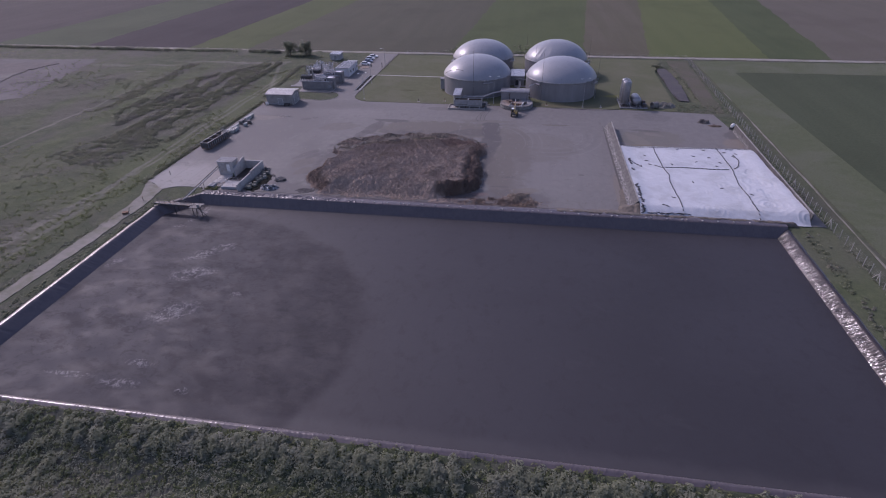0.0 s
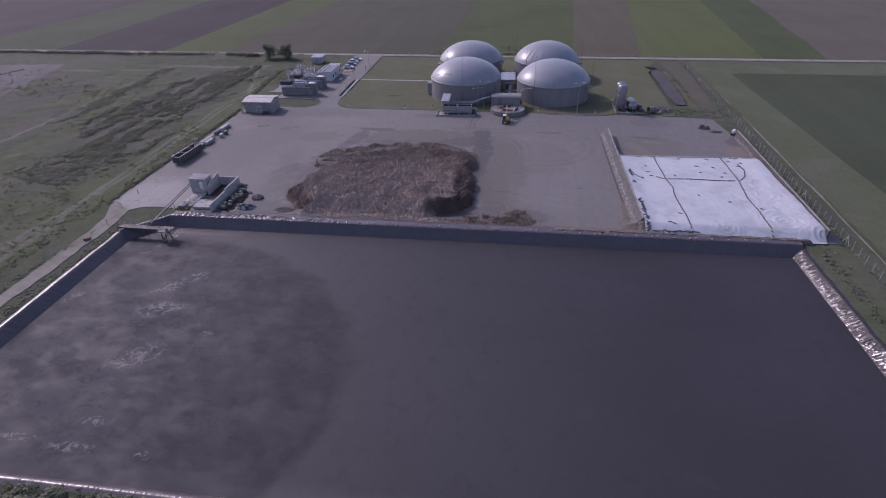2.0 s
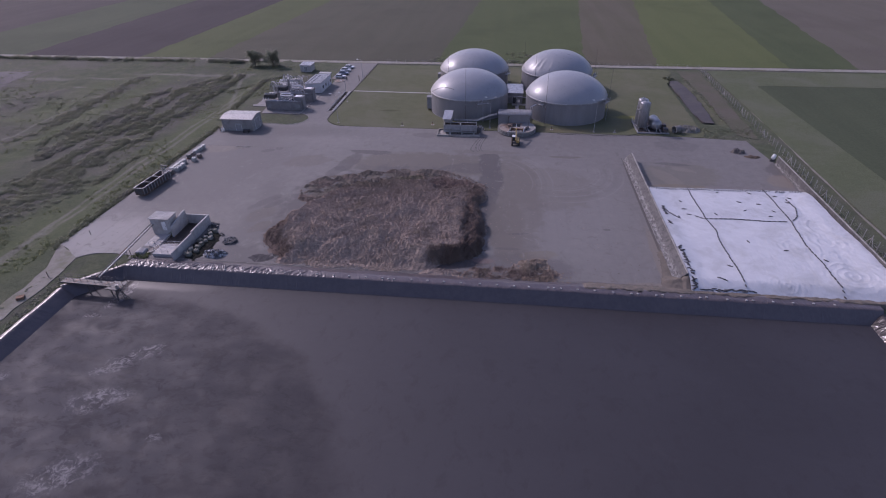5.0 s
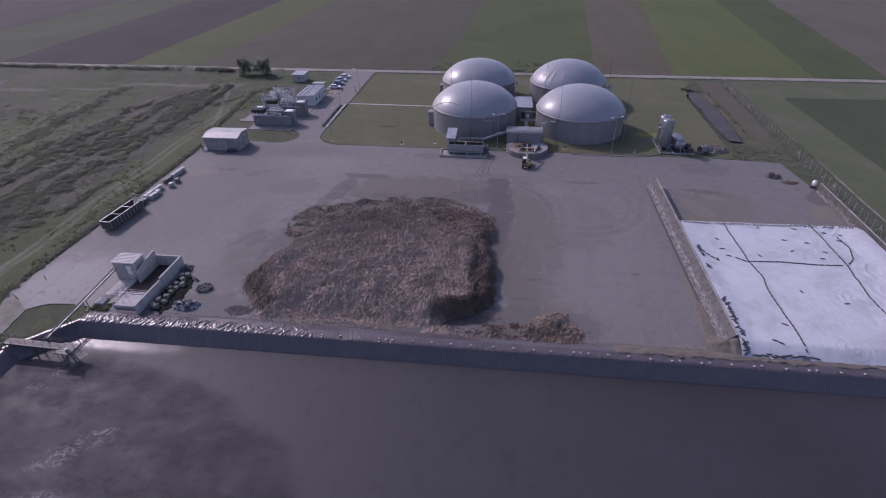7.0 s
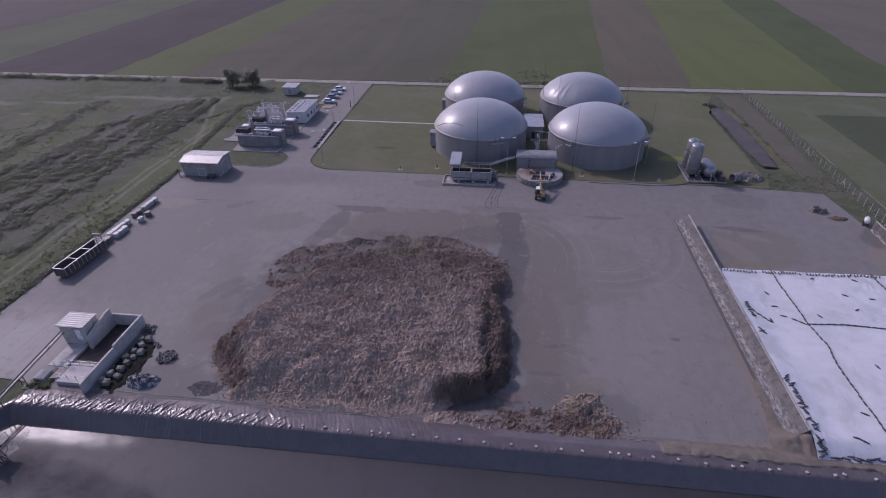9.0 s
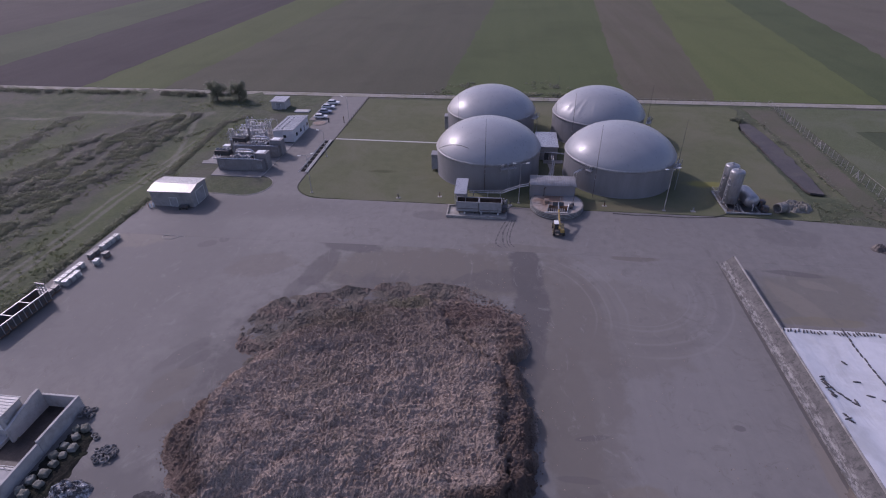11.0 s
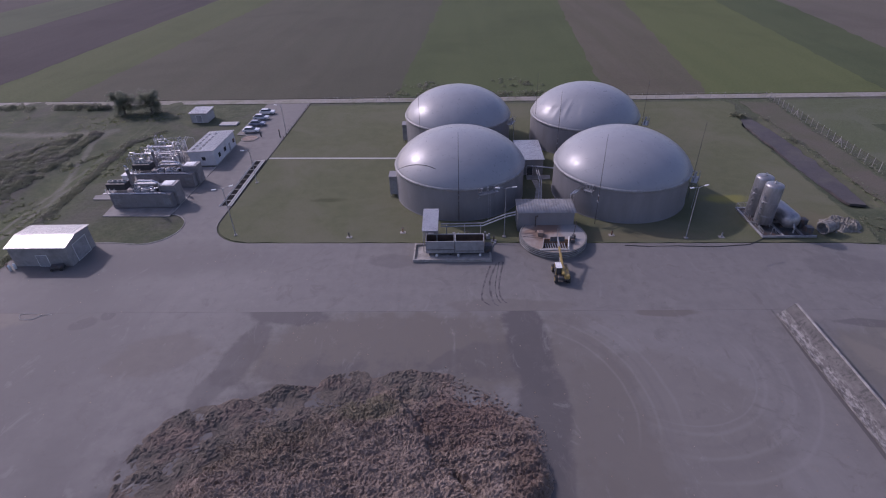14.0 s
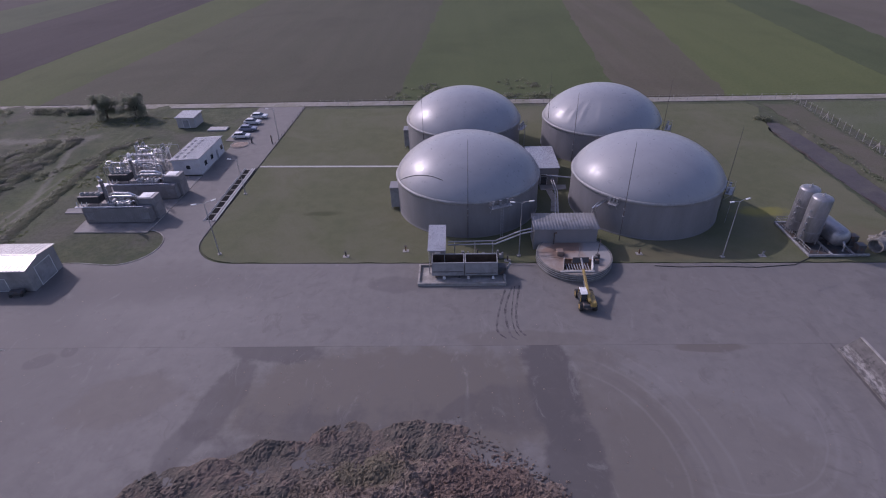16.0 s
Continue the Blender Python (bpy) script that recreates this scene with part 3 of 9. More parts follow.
tagged(mesh_object("yard", bm, YARD), "worn grey concrete yard with dark spills and tyre marks", "yard", kind="structure")

bm = bmesh.new()
slab(bm, [(-97.0, 169.83), (64.2, 169.83), (62.6, 185.2), (46, 187.2), (24, 187.5), (-57.5, 188.9)]
     + arc(-57.5, 196.8, 7.9, 268, 176, 8) + [(-65.4, 200), (-65.0, 271.0), (-78.4, 271.2), (-78.8, 243.2), (-76.1, 242.6), (-76.1, 200.2)] + arc(-77.3, 194.4, 5.7, 78, -88, 10)
     + [(-83, 189.4), (-97.6, 189.2), (-97.2, 180)], -0.3, 0.0)
tagged(mesh_object("service_road", bm, SERVICE), "worn grey service road along the lawn", "road", kind="structure")

# ---- pond: liquid, lining, rim ----
def pond_material():
    m, nt, b, vec = blank("dark liquid manure", 0.6, 0, 0.28)
    v2 = scaled(nt, vec, 1, 1.5, 1, 25)
    inside = calc(nt, "MAXIMUM", blob(nt, vec, -66, 66, 42, 35, -14, 0.1, 0.12, 0.045), blob(nt, vec, -62, 53, 33, 11, 6, 0.5, 0.1, 0.5))
    col = mix(nt, ramp(nt, noise_tex(nt, vec, 0.03, 5, 0.5, 0.5), 0.35, 0.65), (0.035, 0.033, 0.036), (0.042, 0.04, 0.044))
    # paler skin round the crust, thin streaks over the open liquid
    col = mix(nt, calc(nt, "MULTIPLY", blob(nt, vec, -44, 76, 52, 40, -10, 0.25, 0.05, 0.4), 0.5), col, (0.049, 0.046, 0.05))
    streak = noise_tex(nt, scaled(nt, vec, 1, 1.6, 1, 10), 0.13, 10, 0.75, 0.4)
    col = mix(nt, ramp(nt, streak, 0.54, 0.7, 0.0, 0.4), col, (0.054, 0.05, 0.053))
    fine = noise_tex(nt, scaled(nt, vec, 1, 0.7, 1, -20), 0.45, 10, 0.72, 0.3)
    col = mix(nt, ramp(nt, fine, 0.52, 0.64, 0.0, 0.45), col, (0.031, 0.028, 0.03))
    # mottled crust: pale skin broken by dark wet patches of several sizes
    swirl = noise_tex(nt, v2, 0.2, 11, 0.74, 0.3)
    crust = calc(nt, "MULTIPLY", inside, ramp(nt, swirl, 0.3, 0.68, 0.15, 0.9))
    west = blob(nt, vec, -78, 66, 34, 44, 15, 0.4, 0.08, 0.6)
    col = mix(nt, calc(nt, "MULTIPLY", crust, calc(nt, "ADD", calc(nt, "MULTIPLY", west, 0.7), 0.25)), col, (0.068, 0.064, 0.067))
    for sc, lo, hi, k, tint in ((0.16, 0.5, 0.6, 0.6, (0.036, 0.032, 0.034)), (0.42, 0.52, 0.61, 0.6, (0.031, 0.027, 0.029)), (1.1, 0.56, 0.66, 0.5, (0.028, 0.025, 0.026))):
        spot = noise_tex(nt, v2, sc, 7, 0.66, 0.6)
        col = mix(nt, calc(nt, "MULTIPLY", ramp(nt, spot, lo, hi), calc(nt, "MULTIPLY", inside, k)), col, tint)
    east = calc(nt, "MULTIPLY", inside, calc(nt, "SUBTRACT", 1.0, blob(nt, vec, -82, 66, 34, 40, 0, 0.5, 0.1, 0.5)))
    col = mix(nt, calc(nt, "MULTIPLY", east, 0.6), col, (0.033, 0.03, 0.032))
    col = mix(nt, calc(nt, "MULTIPLY", blob(nt, vec, -14, 44.4, 92, 2.6, -0.4, 0.4, 0.25, 0.4), 0.4), col, (0.075, 0.07, 0.072))
    foam = None
    for args in ((-64, 86, 5, 1.6, 40), (-63.5, 78, 4, 2.2, 20), (-60, 66.5, 4.0, 2.4, 30), (-51.5, 72.8, 1.2, 0.8, 0), (-47.8, 49.2, 1.1, 0.7, 0), (-58, 53.7, 2, 0.8, 0), (-58.6, 49.3, 3.4, 0.9, 0), (-82, 80, 1.4, 2.0, -30), (-67, 50, 4, 0.6, 0), (-75.5, 101.5, 1.4, 3.5, -8), (-77, 95.5, 1.6, 0.7, 0)):
        k = calc(nt, "MULTIPLY", blob(nt, vec, *args, 0.8, 0.5, 0.35), ramp(nt, noise_tex(nt, vec, 1.0, 7, 0.75, 0.8), 0.46, 0.62))
        foam = k if foam is None else calc(nt, "MAXIMUM", foam, k)
    col = mix(nt, foam, col, (0.18, 0.171, 0.17))
    nt.links.new(col, b.inputs["Base Color"])
    wet = calc(nt, "MULTIPLY", blob(nt, vec, -74, 105.6, 13, 1.7, -2, 0.5, 0.3, 0.5), 0.27)
    rough = calc(nt, "ADD", calc(nt, "SUBTRACT", ramp(nt, crust, 0, 1, 0.54, 0.78), wet), calc(nt, "MULTIPLY", noise_tex(nt, v2, 0.6, 7, 0.7), 0.16))
    nt.links.new(rough, b.inputs["Roughness"])
    relief = calc(nt, "ADD", noise_tex(nt, vec, 1.2, 5, 0.7), calc(nt, "MULTIPLY", foam, 1.5))
    bump(nt, b, calc(nt, "ADD", relief, calc(nt, "MULTIPLY", crust, 1.2)), 0.3, 0.04)
    return m


bm = bmesh.new()
slab(bm, [(POND[0] - 0.8, POND[2] - 0.8), (POND[1] + 0.8, POND[2] - 0.8), (POND[1] + 0.8, POND[3] + 0.8), (POND[0] - 0.8, POND[3] + 0.8)], WATER - 0.4, WATER)
tagged(mesh_object("water", bm, pond_material()), "dark liquid manure with a grey mottled crust", "pond", kind="structure")


def film_strip(name, length, profile, crease, seed, label, folds=(), step=0.35, along=0.11):
    """Film laid over a bank: profile is (out, up) pairs across it; folds are single creases (u, out, du, dout, height, width)."""
    out = []
    for (a, za), (b, zb) in zip(profile, profile[1:]):
        n = max(1, round(math.hypot(b - a, zb - za) / step))
        out += [(a + (b - a) * i / n, za + (zb - za) * i / n) for i in range(n)]
    out.append(profile[-1])
    us = steps(0, length, along)
    cells = {}
    for f in folds:
        for c in range(int(min(f[0], f[0] + f[2]) - 1), int(max(f[0], f[0] + f[2]) + 2)):
            cells.setdefault(c, []).append(f)
    verts, faces = [], []
    for u in us:
        near = cells.get(int(u), ())
        for o, z in out:
            w = noise.ridged_multi_fractal(Vector(((u + 0.5 * o) * 1.9, o * 0.35, seed)), 1.0, 2.0, 3, 1.0, 2.0)
            w2 = noise.noise(Vector((u * 0.3, o * 0.5, seed + 9)))
            lift = 0.0
            for u0, o0, du, do, h, wide in near:
                t = max(0.0, min(1.0, ((u - u0) * du + (o - o0) * do) / (du * du + do * do)))
                d = math.hypot(u - u0 - t * du, o - o0 - t * do) / (wide * (1.1 - 0.5 * t))
                if d < 1.0:
                    lift = max(lift, h * (1 - d) * math.sin(math.pi * (0.12 + 0.82 * t)))
            k = 0.3 if folds else 1.0
            verts.append((u, o + 0.05 * w2 - 0.3 * lift, z + crease * (k * 0.06 * (w - 1.0) + 0.07 * w2) + lift))
    n = len(out)
    for i in range(len(us) - 1):
        for k in range(n - 1):
            faces.append((i * n + k, i * n + k + 1, (i + 1) * n + k + 1, (i + 1) * n + k))
    me = bpy.data.meshes.new(name)
    me.from_pydata(verts, [], faces)
    me.polygons.foreach_set("use_smooth", [True] * len(me.polygons))
    me.materials.append(FILM)
    return tagged(new(name, me), label, "pond lining", kind="structure")


def far_folds():
    """Creases from the edge of the rim up over its top: dense by the walkway, few further along."""
    rng = random.Random(12)
    folds = []
    u = 1.0
    while u < 135:
        dense = 1.0 - smooth01((u - 24) / 24)
        reach = 0.6 + 2.2 * dense
        slant = rng.gauss(0.6, 0.35) if rng.random() < 0.75 else rng.gauss(-0.6, 0.3)
        r = reach * rng.uniform(0.4, 1.2)
        folds.append((u, 1.45 + rng.uniform(0, 0.4), slant * r, r, rng.uniform(0.1, 0.24) * (0.35 + 0.65 * dense), rng.uniform(0.13, 0.24)))
        if rng.random() < 1.1 * dense:          # short ones crossing higher up
            folds.append((u + rng.uniform(-0.5, 0.5), rng.uniform(2.0, 3.6), rng.uniform(-1.2, 1.6), rng.uniform(0.3, 1.0), rng.uniform(0.08, 0.18), rng.uniform(0.12, 0.2)))
        if rng.random() < 0.3:                  # pleats down the face
            folds.append((u, -0.2, rng.gauss(0, 0.2), 1.5, rng.uniform(0.02, 0.06), rng.uniform(0.12, 0.25)))
        u += rng.uniform(0.16, 0.42) + (1 - dense) * rng.uniform(0.3, 2.4)
    return folds


def side_folds(length, seed, gap, height):
    """Close creases running down a bank."""
    rng = random.Random(seed)
    folds, u = [], 0.3
    while u < length:
        o = rng.uniform(-0.1, 0.7)
        folds.append((u, o, rng.gauss(0.1, 0.3), rng.uniform(0.5, 1.5), height * rng.uniform(0.4, 1.3), rng.uniform(0.08, 0.17)))
        u += gap * rng.uniform(0.3, 1.6)
    return folds


# far rim (towards the yard), raised
o = film_strip("pond_liner_far", 136.0, [(-0.3, -2.0), (0.0, -1.6), (1.6, 0.5), (1.95, 0.6), (3.3, 0.6), (4.3, 0.3), (5.0, 0.05)], 1.7, 2.0, "creased black film over the raised pond rim", far_folds(), 0.16, 0.075)
o.matrix_basis = pose(-78.6, 106.2, 0)
o = film_strip("pond_liner_left", 56.5, [(-0.3, -2.0), (0.0, -1.6), (1.9, 0.05), (2.2, 0.14), (2.9, -0.02)], 1.0, 4.0, "black film on the shaded pond bank")
o.matrix_basis = pose(POND[0], 44.0, 0, 0, 0, 90)
o = film_strip("pond_liner_corner", 11.0, [(-0.3, -2.0), (0.0, -1.6), (1.8, 0.2), (2.3, 0.3), (3.0, 0.0)], 1.2, 5.0, "black film round the chamfered pond corner")
o.matrix_basis = pose(-85.0, 99.3, 0, 0, 0, 45.5)
o = film_strip("pond_liner_right", 64.0, [(-0.3, -2.0), (0.0, -1.6), (1.6, 0.0), (1.95, 0.1), (2.4, -0.06)], 1.6, 6.0, "shiny creased film on the sunlit pond bank", side_folds(64, 3, 0.2, 0.12), 0.18, 0.06)
o.data.materials[0] = FILM_SUNLIT
o.matrix_basis = pose(POND[1], 107.2, 0, 0, 0, -90)
o = film_strip("pond_liner_near", 144.0, [(-0.4, -2.1), (-0.2, -1.6), (0.9, -0.1), (1.3, 0.02), (1.9, -0.14)], 1.0, 8.0, "creased black film on the near pond rim", side_folds(144, 5, 0.45, 0.06), 0.22, 0.09)
o.matrix_basis = pose(57.5, 44.6, 0, 0, 0, 180)

# ---- heap of fodder residue ----
HEAP_MAT = None


def heap_material():
    m, nt, b, vec = blank("brown silage residue", 0.95, 0, 0.2)
    col = mix(nt, ramp(nt, noise_tex(nt, vec, 1.1, 7, 0.75), 0.35, 0.65), (0.305, 0.236, 0.19), (0.405, 0.325, 0.267))
    # darker brown over the far half
    col = mix(nt, calc(nt, "MULTIPLY", blob(nt, vec, -33, 151, 26, 14, 0, 0.5, 0.12, 0.5), 0.6), col, (0.17, 0.132, 0.108))
    col = mix(nt, ramp(nt, noise_tex(nt, vec, 0.12, 6, 0.6, 0.6), 0.45, 0.72, 0.0, 0.6), col, (0.23, 0.18, 0.137))
    col = mix(nt, calc(nt, "MULTIPLY", blob(nt, vec, -45, 150, 13, 6, -20, 0.5, 0.2, 0.3), 0.7), col, (0.17, 0.142, 0.105))
    # patch tones; the darkest paint shade into the steep faces and near-left hollow
    for c, k, args in (((0.15, 0.11, 0.09), 0.75, (-5, 113.6, 9, 2.4, 0)), ((0.26, 0.212, 0.16), 0.8, (1, 117.0, 4.5, 3.0, 20)), ((0.3, 0.22, 0.15), 0.7, (3, 111.6, 5, 0.8, 0)), ((0.12, 0.115, 0.07), 0.7, (-30, 152, 4, 2.4, 0)), ((0.14, 0.09, 0.075), 0.6, (-19, 150, 5, 4, 0)), ((0.13, 0.09, 0.07), 0.75, (-54.2, 123, 2.6, 9, 0)), ((0.12, 0.082, 0.066), 0.7, (-50.6, 116.6, 2.0, 3.4, 30)), ((0.14, 0.098, 0.078), 0.75, (-12.4, 132, 2.4, 17, 0)), ((0.075, 0.055, 0.046), 0.85, (-12.6, 117.8, 6.4, 1.9, 46)), ((0.08, 0.058, 0.05), 0.7, (-10.4, 124.0, 1.5, 6.5, 0)), ((0.085, 0.06, 0.048), 0.85, (-17.2, 116.0, 3.4, 1.5, 15)), ((0.08, 0.056, 0.046), 0.7, (-49.5, 115.5, 2.4, 1.2, 20))):
        col = mix(nt, calc(nt, "MULTIPLY", blob(nt, vec, *args, 0.6, 0.4, 0.4), k), col, c)
    patch = noise_tex(nt, vec, 0.22, 7, 0.7, 0.8)
    col = mix(nt, ramp(nt, patch, 0.55, 0.68, 0.0, 0.45), col, (0.19, 0.155, 0.105))
    col = mix(nt, ramp(nt, noise_tex(nt, scaled(nt, vec, 0.5, 1.3, 1, 8), 0.35, 7, 0.7, 0.6), 0.56, 0.66, 0.0, 0.45), col, (0.16, 0.108, 0.084))
    grain = noise_tex(nt, vec, 5.5, 7, 0.85)
    # low grain goes darker too, painting shade into the small pits
    col = mix(nt, ramp(nt, grain, 0.34, 0.55, 0.7, 0.0), col, (0.07, 0.048, 0.037))
    nt.links.new(col, b.inputs["Base Color"])
    bump(nt, b, grain, 1.0, 0.15)
    return m


HEAP_MAT = heap_material()


def radial(points, cx, cy):
    """Distance from the centre to an outline, by angle, from a few (angle, radius) pairs."""
    pts = sorted((math.atan2(y - cy, x - cx), math.hypot(x - cx, y - cy)) for x, y in points)

    def r(a):
        for (a0, r0), (a1, r1) in zip(pts, pts[1:] + [(pts[0][0] + 2 * math.pi, pts[0][1])]):
            for s in (a, a + 2 * math.pi):
                if a0 <= s <= a1:
                    return r0 + (r1 - r0) * smooth01((s - a0) / (a1 - a0))
        return pts[0][1]
    return r


def crack(y):
    knots = ((110, -19), (116, -16.5), (119, -13.2), (127, -14.6), (135, -14.2), (142, -20), (146, -23), (160, -30))
    for (y0, x0), (y1, x1) in zip(knots, knots[1:]):
        if y0 <= y <= y1:
            return x0 + (x1 - x0) * (y - y0) / (y1 - y0)
    return 0.0


def heap(name, points, cx, cy, top, step, label, steep, seed):
    edge = radial(points, cx, cy)
    xs = steps(min(p[0] for p in points) - 1.5, max(p[0] for p in points) + 1.5, step)
    ys = steps(min(p[1] for p in points) - 1.5, max(p[1] for p in points) + 1.5, step)

    def height(x, y):
        a = math.atan2(y - cy, x - cx)
        d = math.hypot(x - cx, y - cy)
        e = edge(a) * (1 + 0.04 * fbm(x, y, 0.35, 4, seed)) - d
        if e < -0.25:
            return -0.15
        h = top(x, y) * smooth01((e + 0.2) / steep(a))
        if seed < 12:                            # slipped terrace along the steep side, flow ridges across the top
            cr = crack(y) + 1.1 * fbm(x, y, 0.3, 4, 21.0)
            over = x - cr
            if over > 0 and y > 116:
                h -= min(0.8 * h, (0.5 * smooth01(over / 0.7) + 0.95 * math.exp(-((over - 0.6) / 0.6) ** 2) * smooth01(0.15 + 2.4 * fbm(x, y, 0.45, 3, 9.0))) * smooth01((y - 116) / 3))
            h += min(1.0, h) * 0.22 * (noise.ridged_multi_fractal(Vector((x * 0.06, y * 0.3 + 0.3 * fbm(x, y, 0.1, 2, 2.0), 5.0)), 1.0, 2.0, 4, 1.0, 2.0) - 1.0)
        else:
            h *= max(0.3, 0.75 + 1.5 * fbm(x, y, 0.35, 3, seed))
        n1 = fbm(x, y, 0.16, 3, seed + 3)
        w = Vector((x + 0.35 * fbm(x, y, 0.9, 2, 1.0), y + 0.35 * fbm(x, y, 0.9, 2, 8.0), seed))
        c1 = 1 - min(1.0, noise.voronoi(w * 1.1)[0][0] * 1.5) ** 1.6
        c2 = 1 - min(1.0, noise.voronoi(w * 2.9)[0][0] * 1.5) ** 1.6
        rough = noise.fractal(Vector((x * 0.9, y * 0.9, seed)), 0.55, 2.2, 6)
        lump = 0.3 * (c1 - 0.5) * max(0.0, 0.2 + fbm(x, y, 0.12, 3, seed + 6)) + 0.33 * (c2 - 0.5) * (0.75 + 0.6 * fbm(x, y, 0.3, 2, seed + 2)) + 0.12 * rough + 0.1 * noise.noise(Vector((x * 5.3, y * 5.3, seed)))
        lump += 0.28 * fbm(x, y, 0.28, 3, seed + 15)
        if seed < 12:                            # long flow waves across the heap
            lump += 0.24 * noise.ridged_multi_fractal(Vector((x * 0.1 + 0.06 * y, y * 0.42 - 0.05 * x + 0.6 * fbm(x, y, 0.08, 2, 6.0), 2.0)), 0.9, 2.1, 4, 1.0, 2.0) - 0.24
        if seed > 20:
            lump *= 0.75
        return h * (1 + 0.2 * n1) + min(1.0, h / (0.5 if seed < 12 else 0.25)) * lump - 0.05
    ob = grid_mesh(name, xs, ys, height, HEAP_MAT, None, lambda x, y: height(x, y) > -0.12, smooth=False)
    return tagged(ob, label, "heap"), height


def heap_top(x, y):
    t = smooth01((152 - y) / 16)
    return 0.8 + 2.0 * t


def heap_slope(a):
    """How far in from the edge the heap takes to rise: steep to the right, long towards the pond."""
    knots = ((-3.15, 5.0), (-2.75, 6.0), (-2.45, 9.0), (-2.0, 11.0), (-1.3, 12.0), (-1.1, 9.5), (-0.98, 5.0), (-0.9, 2.2), (-0.7, 2.1), (-0.35, 2.4), (0.2, 2.0), (0.5, 1.7), (1.0, 5.0), (2.3, 8.0), (3.15, 5.0))
    for (a0, s0), (a1, s1) in zip(knots, knots[1:]):
        if a0 <= a <= a1:
            return s0 + (s1 - s0) * (a - a0) / (a1 - a0)
    return 5.0


HEAP_OUT = [(-50.4, 112.0), (-51.6, 114.4), (-53.4, 117.0), (-55.6, 119.8), (-56.4, 122.6), (-55.5, 125.8), (-53.6, 131.3), (-51.4, 136.4), (-50.0, 141.0), (-48.6, 144.4), (-46.5, 148.7), (-43.0, 150.8), (-39.0, 151.2), (-36.0, 152.6), (-31.0, 154.3),
            (-26.3, 156.8), (-20.1, 157.0), (-13.8, 153.1), (-10.6, 150.3), (-10.0, 143.6), (-11.5, 139.1), (-10.4, 134.4), (-9.5, 127.4), (-9.6, 121.6), (-9.9, 118.6), (-12.6, 116.4), (-15.4, 115.3), (-18.4, 114.3), (-19.8, 112.4), (-25.2, 111.3), (-34.0, 111.7), (-44.0, 111.9)]
heap_ob, heap_h = heap("silage_mound", HEAP_OUT, -33, 133, heap_top, 0.13, "large brown heap of clumped silage on the yard", heap_slope, 11.0)
heap2_ob, heap2_h = heap("silage_mound", [(-21.5, 110.8), (-20.5, 112.7), (-14.0, 113.6), (-8.0, 114.4), (-4.4, 115.4), (-0.6, 118.4), (2.5, 118.9), (4.6, 114.8), (6.6, 111.6), (6.9, 110.8), (-5.0, 110.3)], -4.0, 112.6, lambda x, y: 0.22 + 0.45 * math.exp(-((x - 0.9) ** 2 + (y - 115.6) ** 2) / 8), 0.15, "low remainder of brown silage beside the pond rim", lambda a: 1.4, 17.0)
heap3_ob, heap3_h = heap("silage_residue", [(-52.0, 135.6), (-54.3, 138.6), (-55.8, 142.6), (-55.6, 146.4), (-54.4, 149.6), (-52.0, 152.2), (-48.6, 152.9), (-45.6, 153.7), (-43.0, 152.5), (-41.0, 150.5), (-43.0, 147.5), (-47.0, 142.0), (-49.5, 135.0)], -49.6, 146.0, lambda x, y: 0.3, 0.17, "thin grey-green layer of old silage beside the heap", lambda a: 0.8, 23.0)
heap4_ob, heap4_h = heap("silage_residue", [(-46.0, 153.2), (-42.7, 154.9), (-37.1, 155.6), (-30.0, 157.1), (-24.5, 158.0), (-20.0, 157.2), (-22.0, 154.5), (-33.0, 151.5), (-43.0, 150.0)], -33.0, 154.0, lambda x, y: 0.28, 0.17, "thin grey-green layer of old silage behind the heap", lambda a: 0.8, 24.0)
heap3_ob.data.materials[0] = heap4_ob.data.materials[0] = surface("grey-green old silage", (0.135, 0.114, 0.093), (0.105, 0.092, 0.075), 0.7, (0.17, 0.128, 0.105), 0.25, 0.95, relief=1.0, depth=0.16, fine=4.5, spec=0.2)

# loose clods fallen round the heaps
verts, faces = [], []
rng = random.Random(5)
edge = radial(HEAP_OUT, -33, 133)
for k in range(22000):
    a = rng.uniform(-math.pi, math.pi)
    inside = rng.random() < 0.93
    r = edge(a) * ((rng.random() ** 0.5) * 0.98 if inside else rng.gauss(0.985, 0.02))
    x, y = -33 + r * math.cos(a), 133 + r * math.sin(a)
    if y < 111.4:
        continue
    s = rng.uniform(0.05, 0.15) * (1.0 if inside else 0.8)
    if x > crack(y) - 0.5 and rng.random() < 0.4:
        s *= 1.8
    z = max(0.0, heap_h(x, y)) + 0.2 * s
    base = len(verts)
    q = Euler((rng.uniform(0, 6), rng.uniform(0, 6), rng.uniform(0, 6))).to_matrix()
    for v in ((1, 0, 0), (-0.9, 0.2, 0), (0, 1, 0.1), (0.1, -0.9, 0), (0, 0.1, 0.8), (0.1, 0, -0.8)):
        p = q @ (Vector(v) * s * rng.uniform(0.7, 1.2))
        verts.append((x + p.x, y + p.y, z + p.z))
    faces += [tuple(base + i for i in f) for f in ((0, 2, 4), (2, 1, 4), (1, 3, 4), (3, 0, 4), (2, 0, 5), (1, 2, 5), (3, 1, 5), (0, 3, 5))]
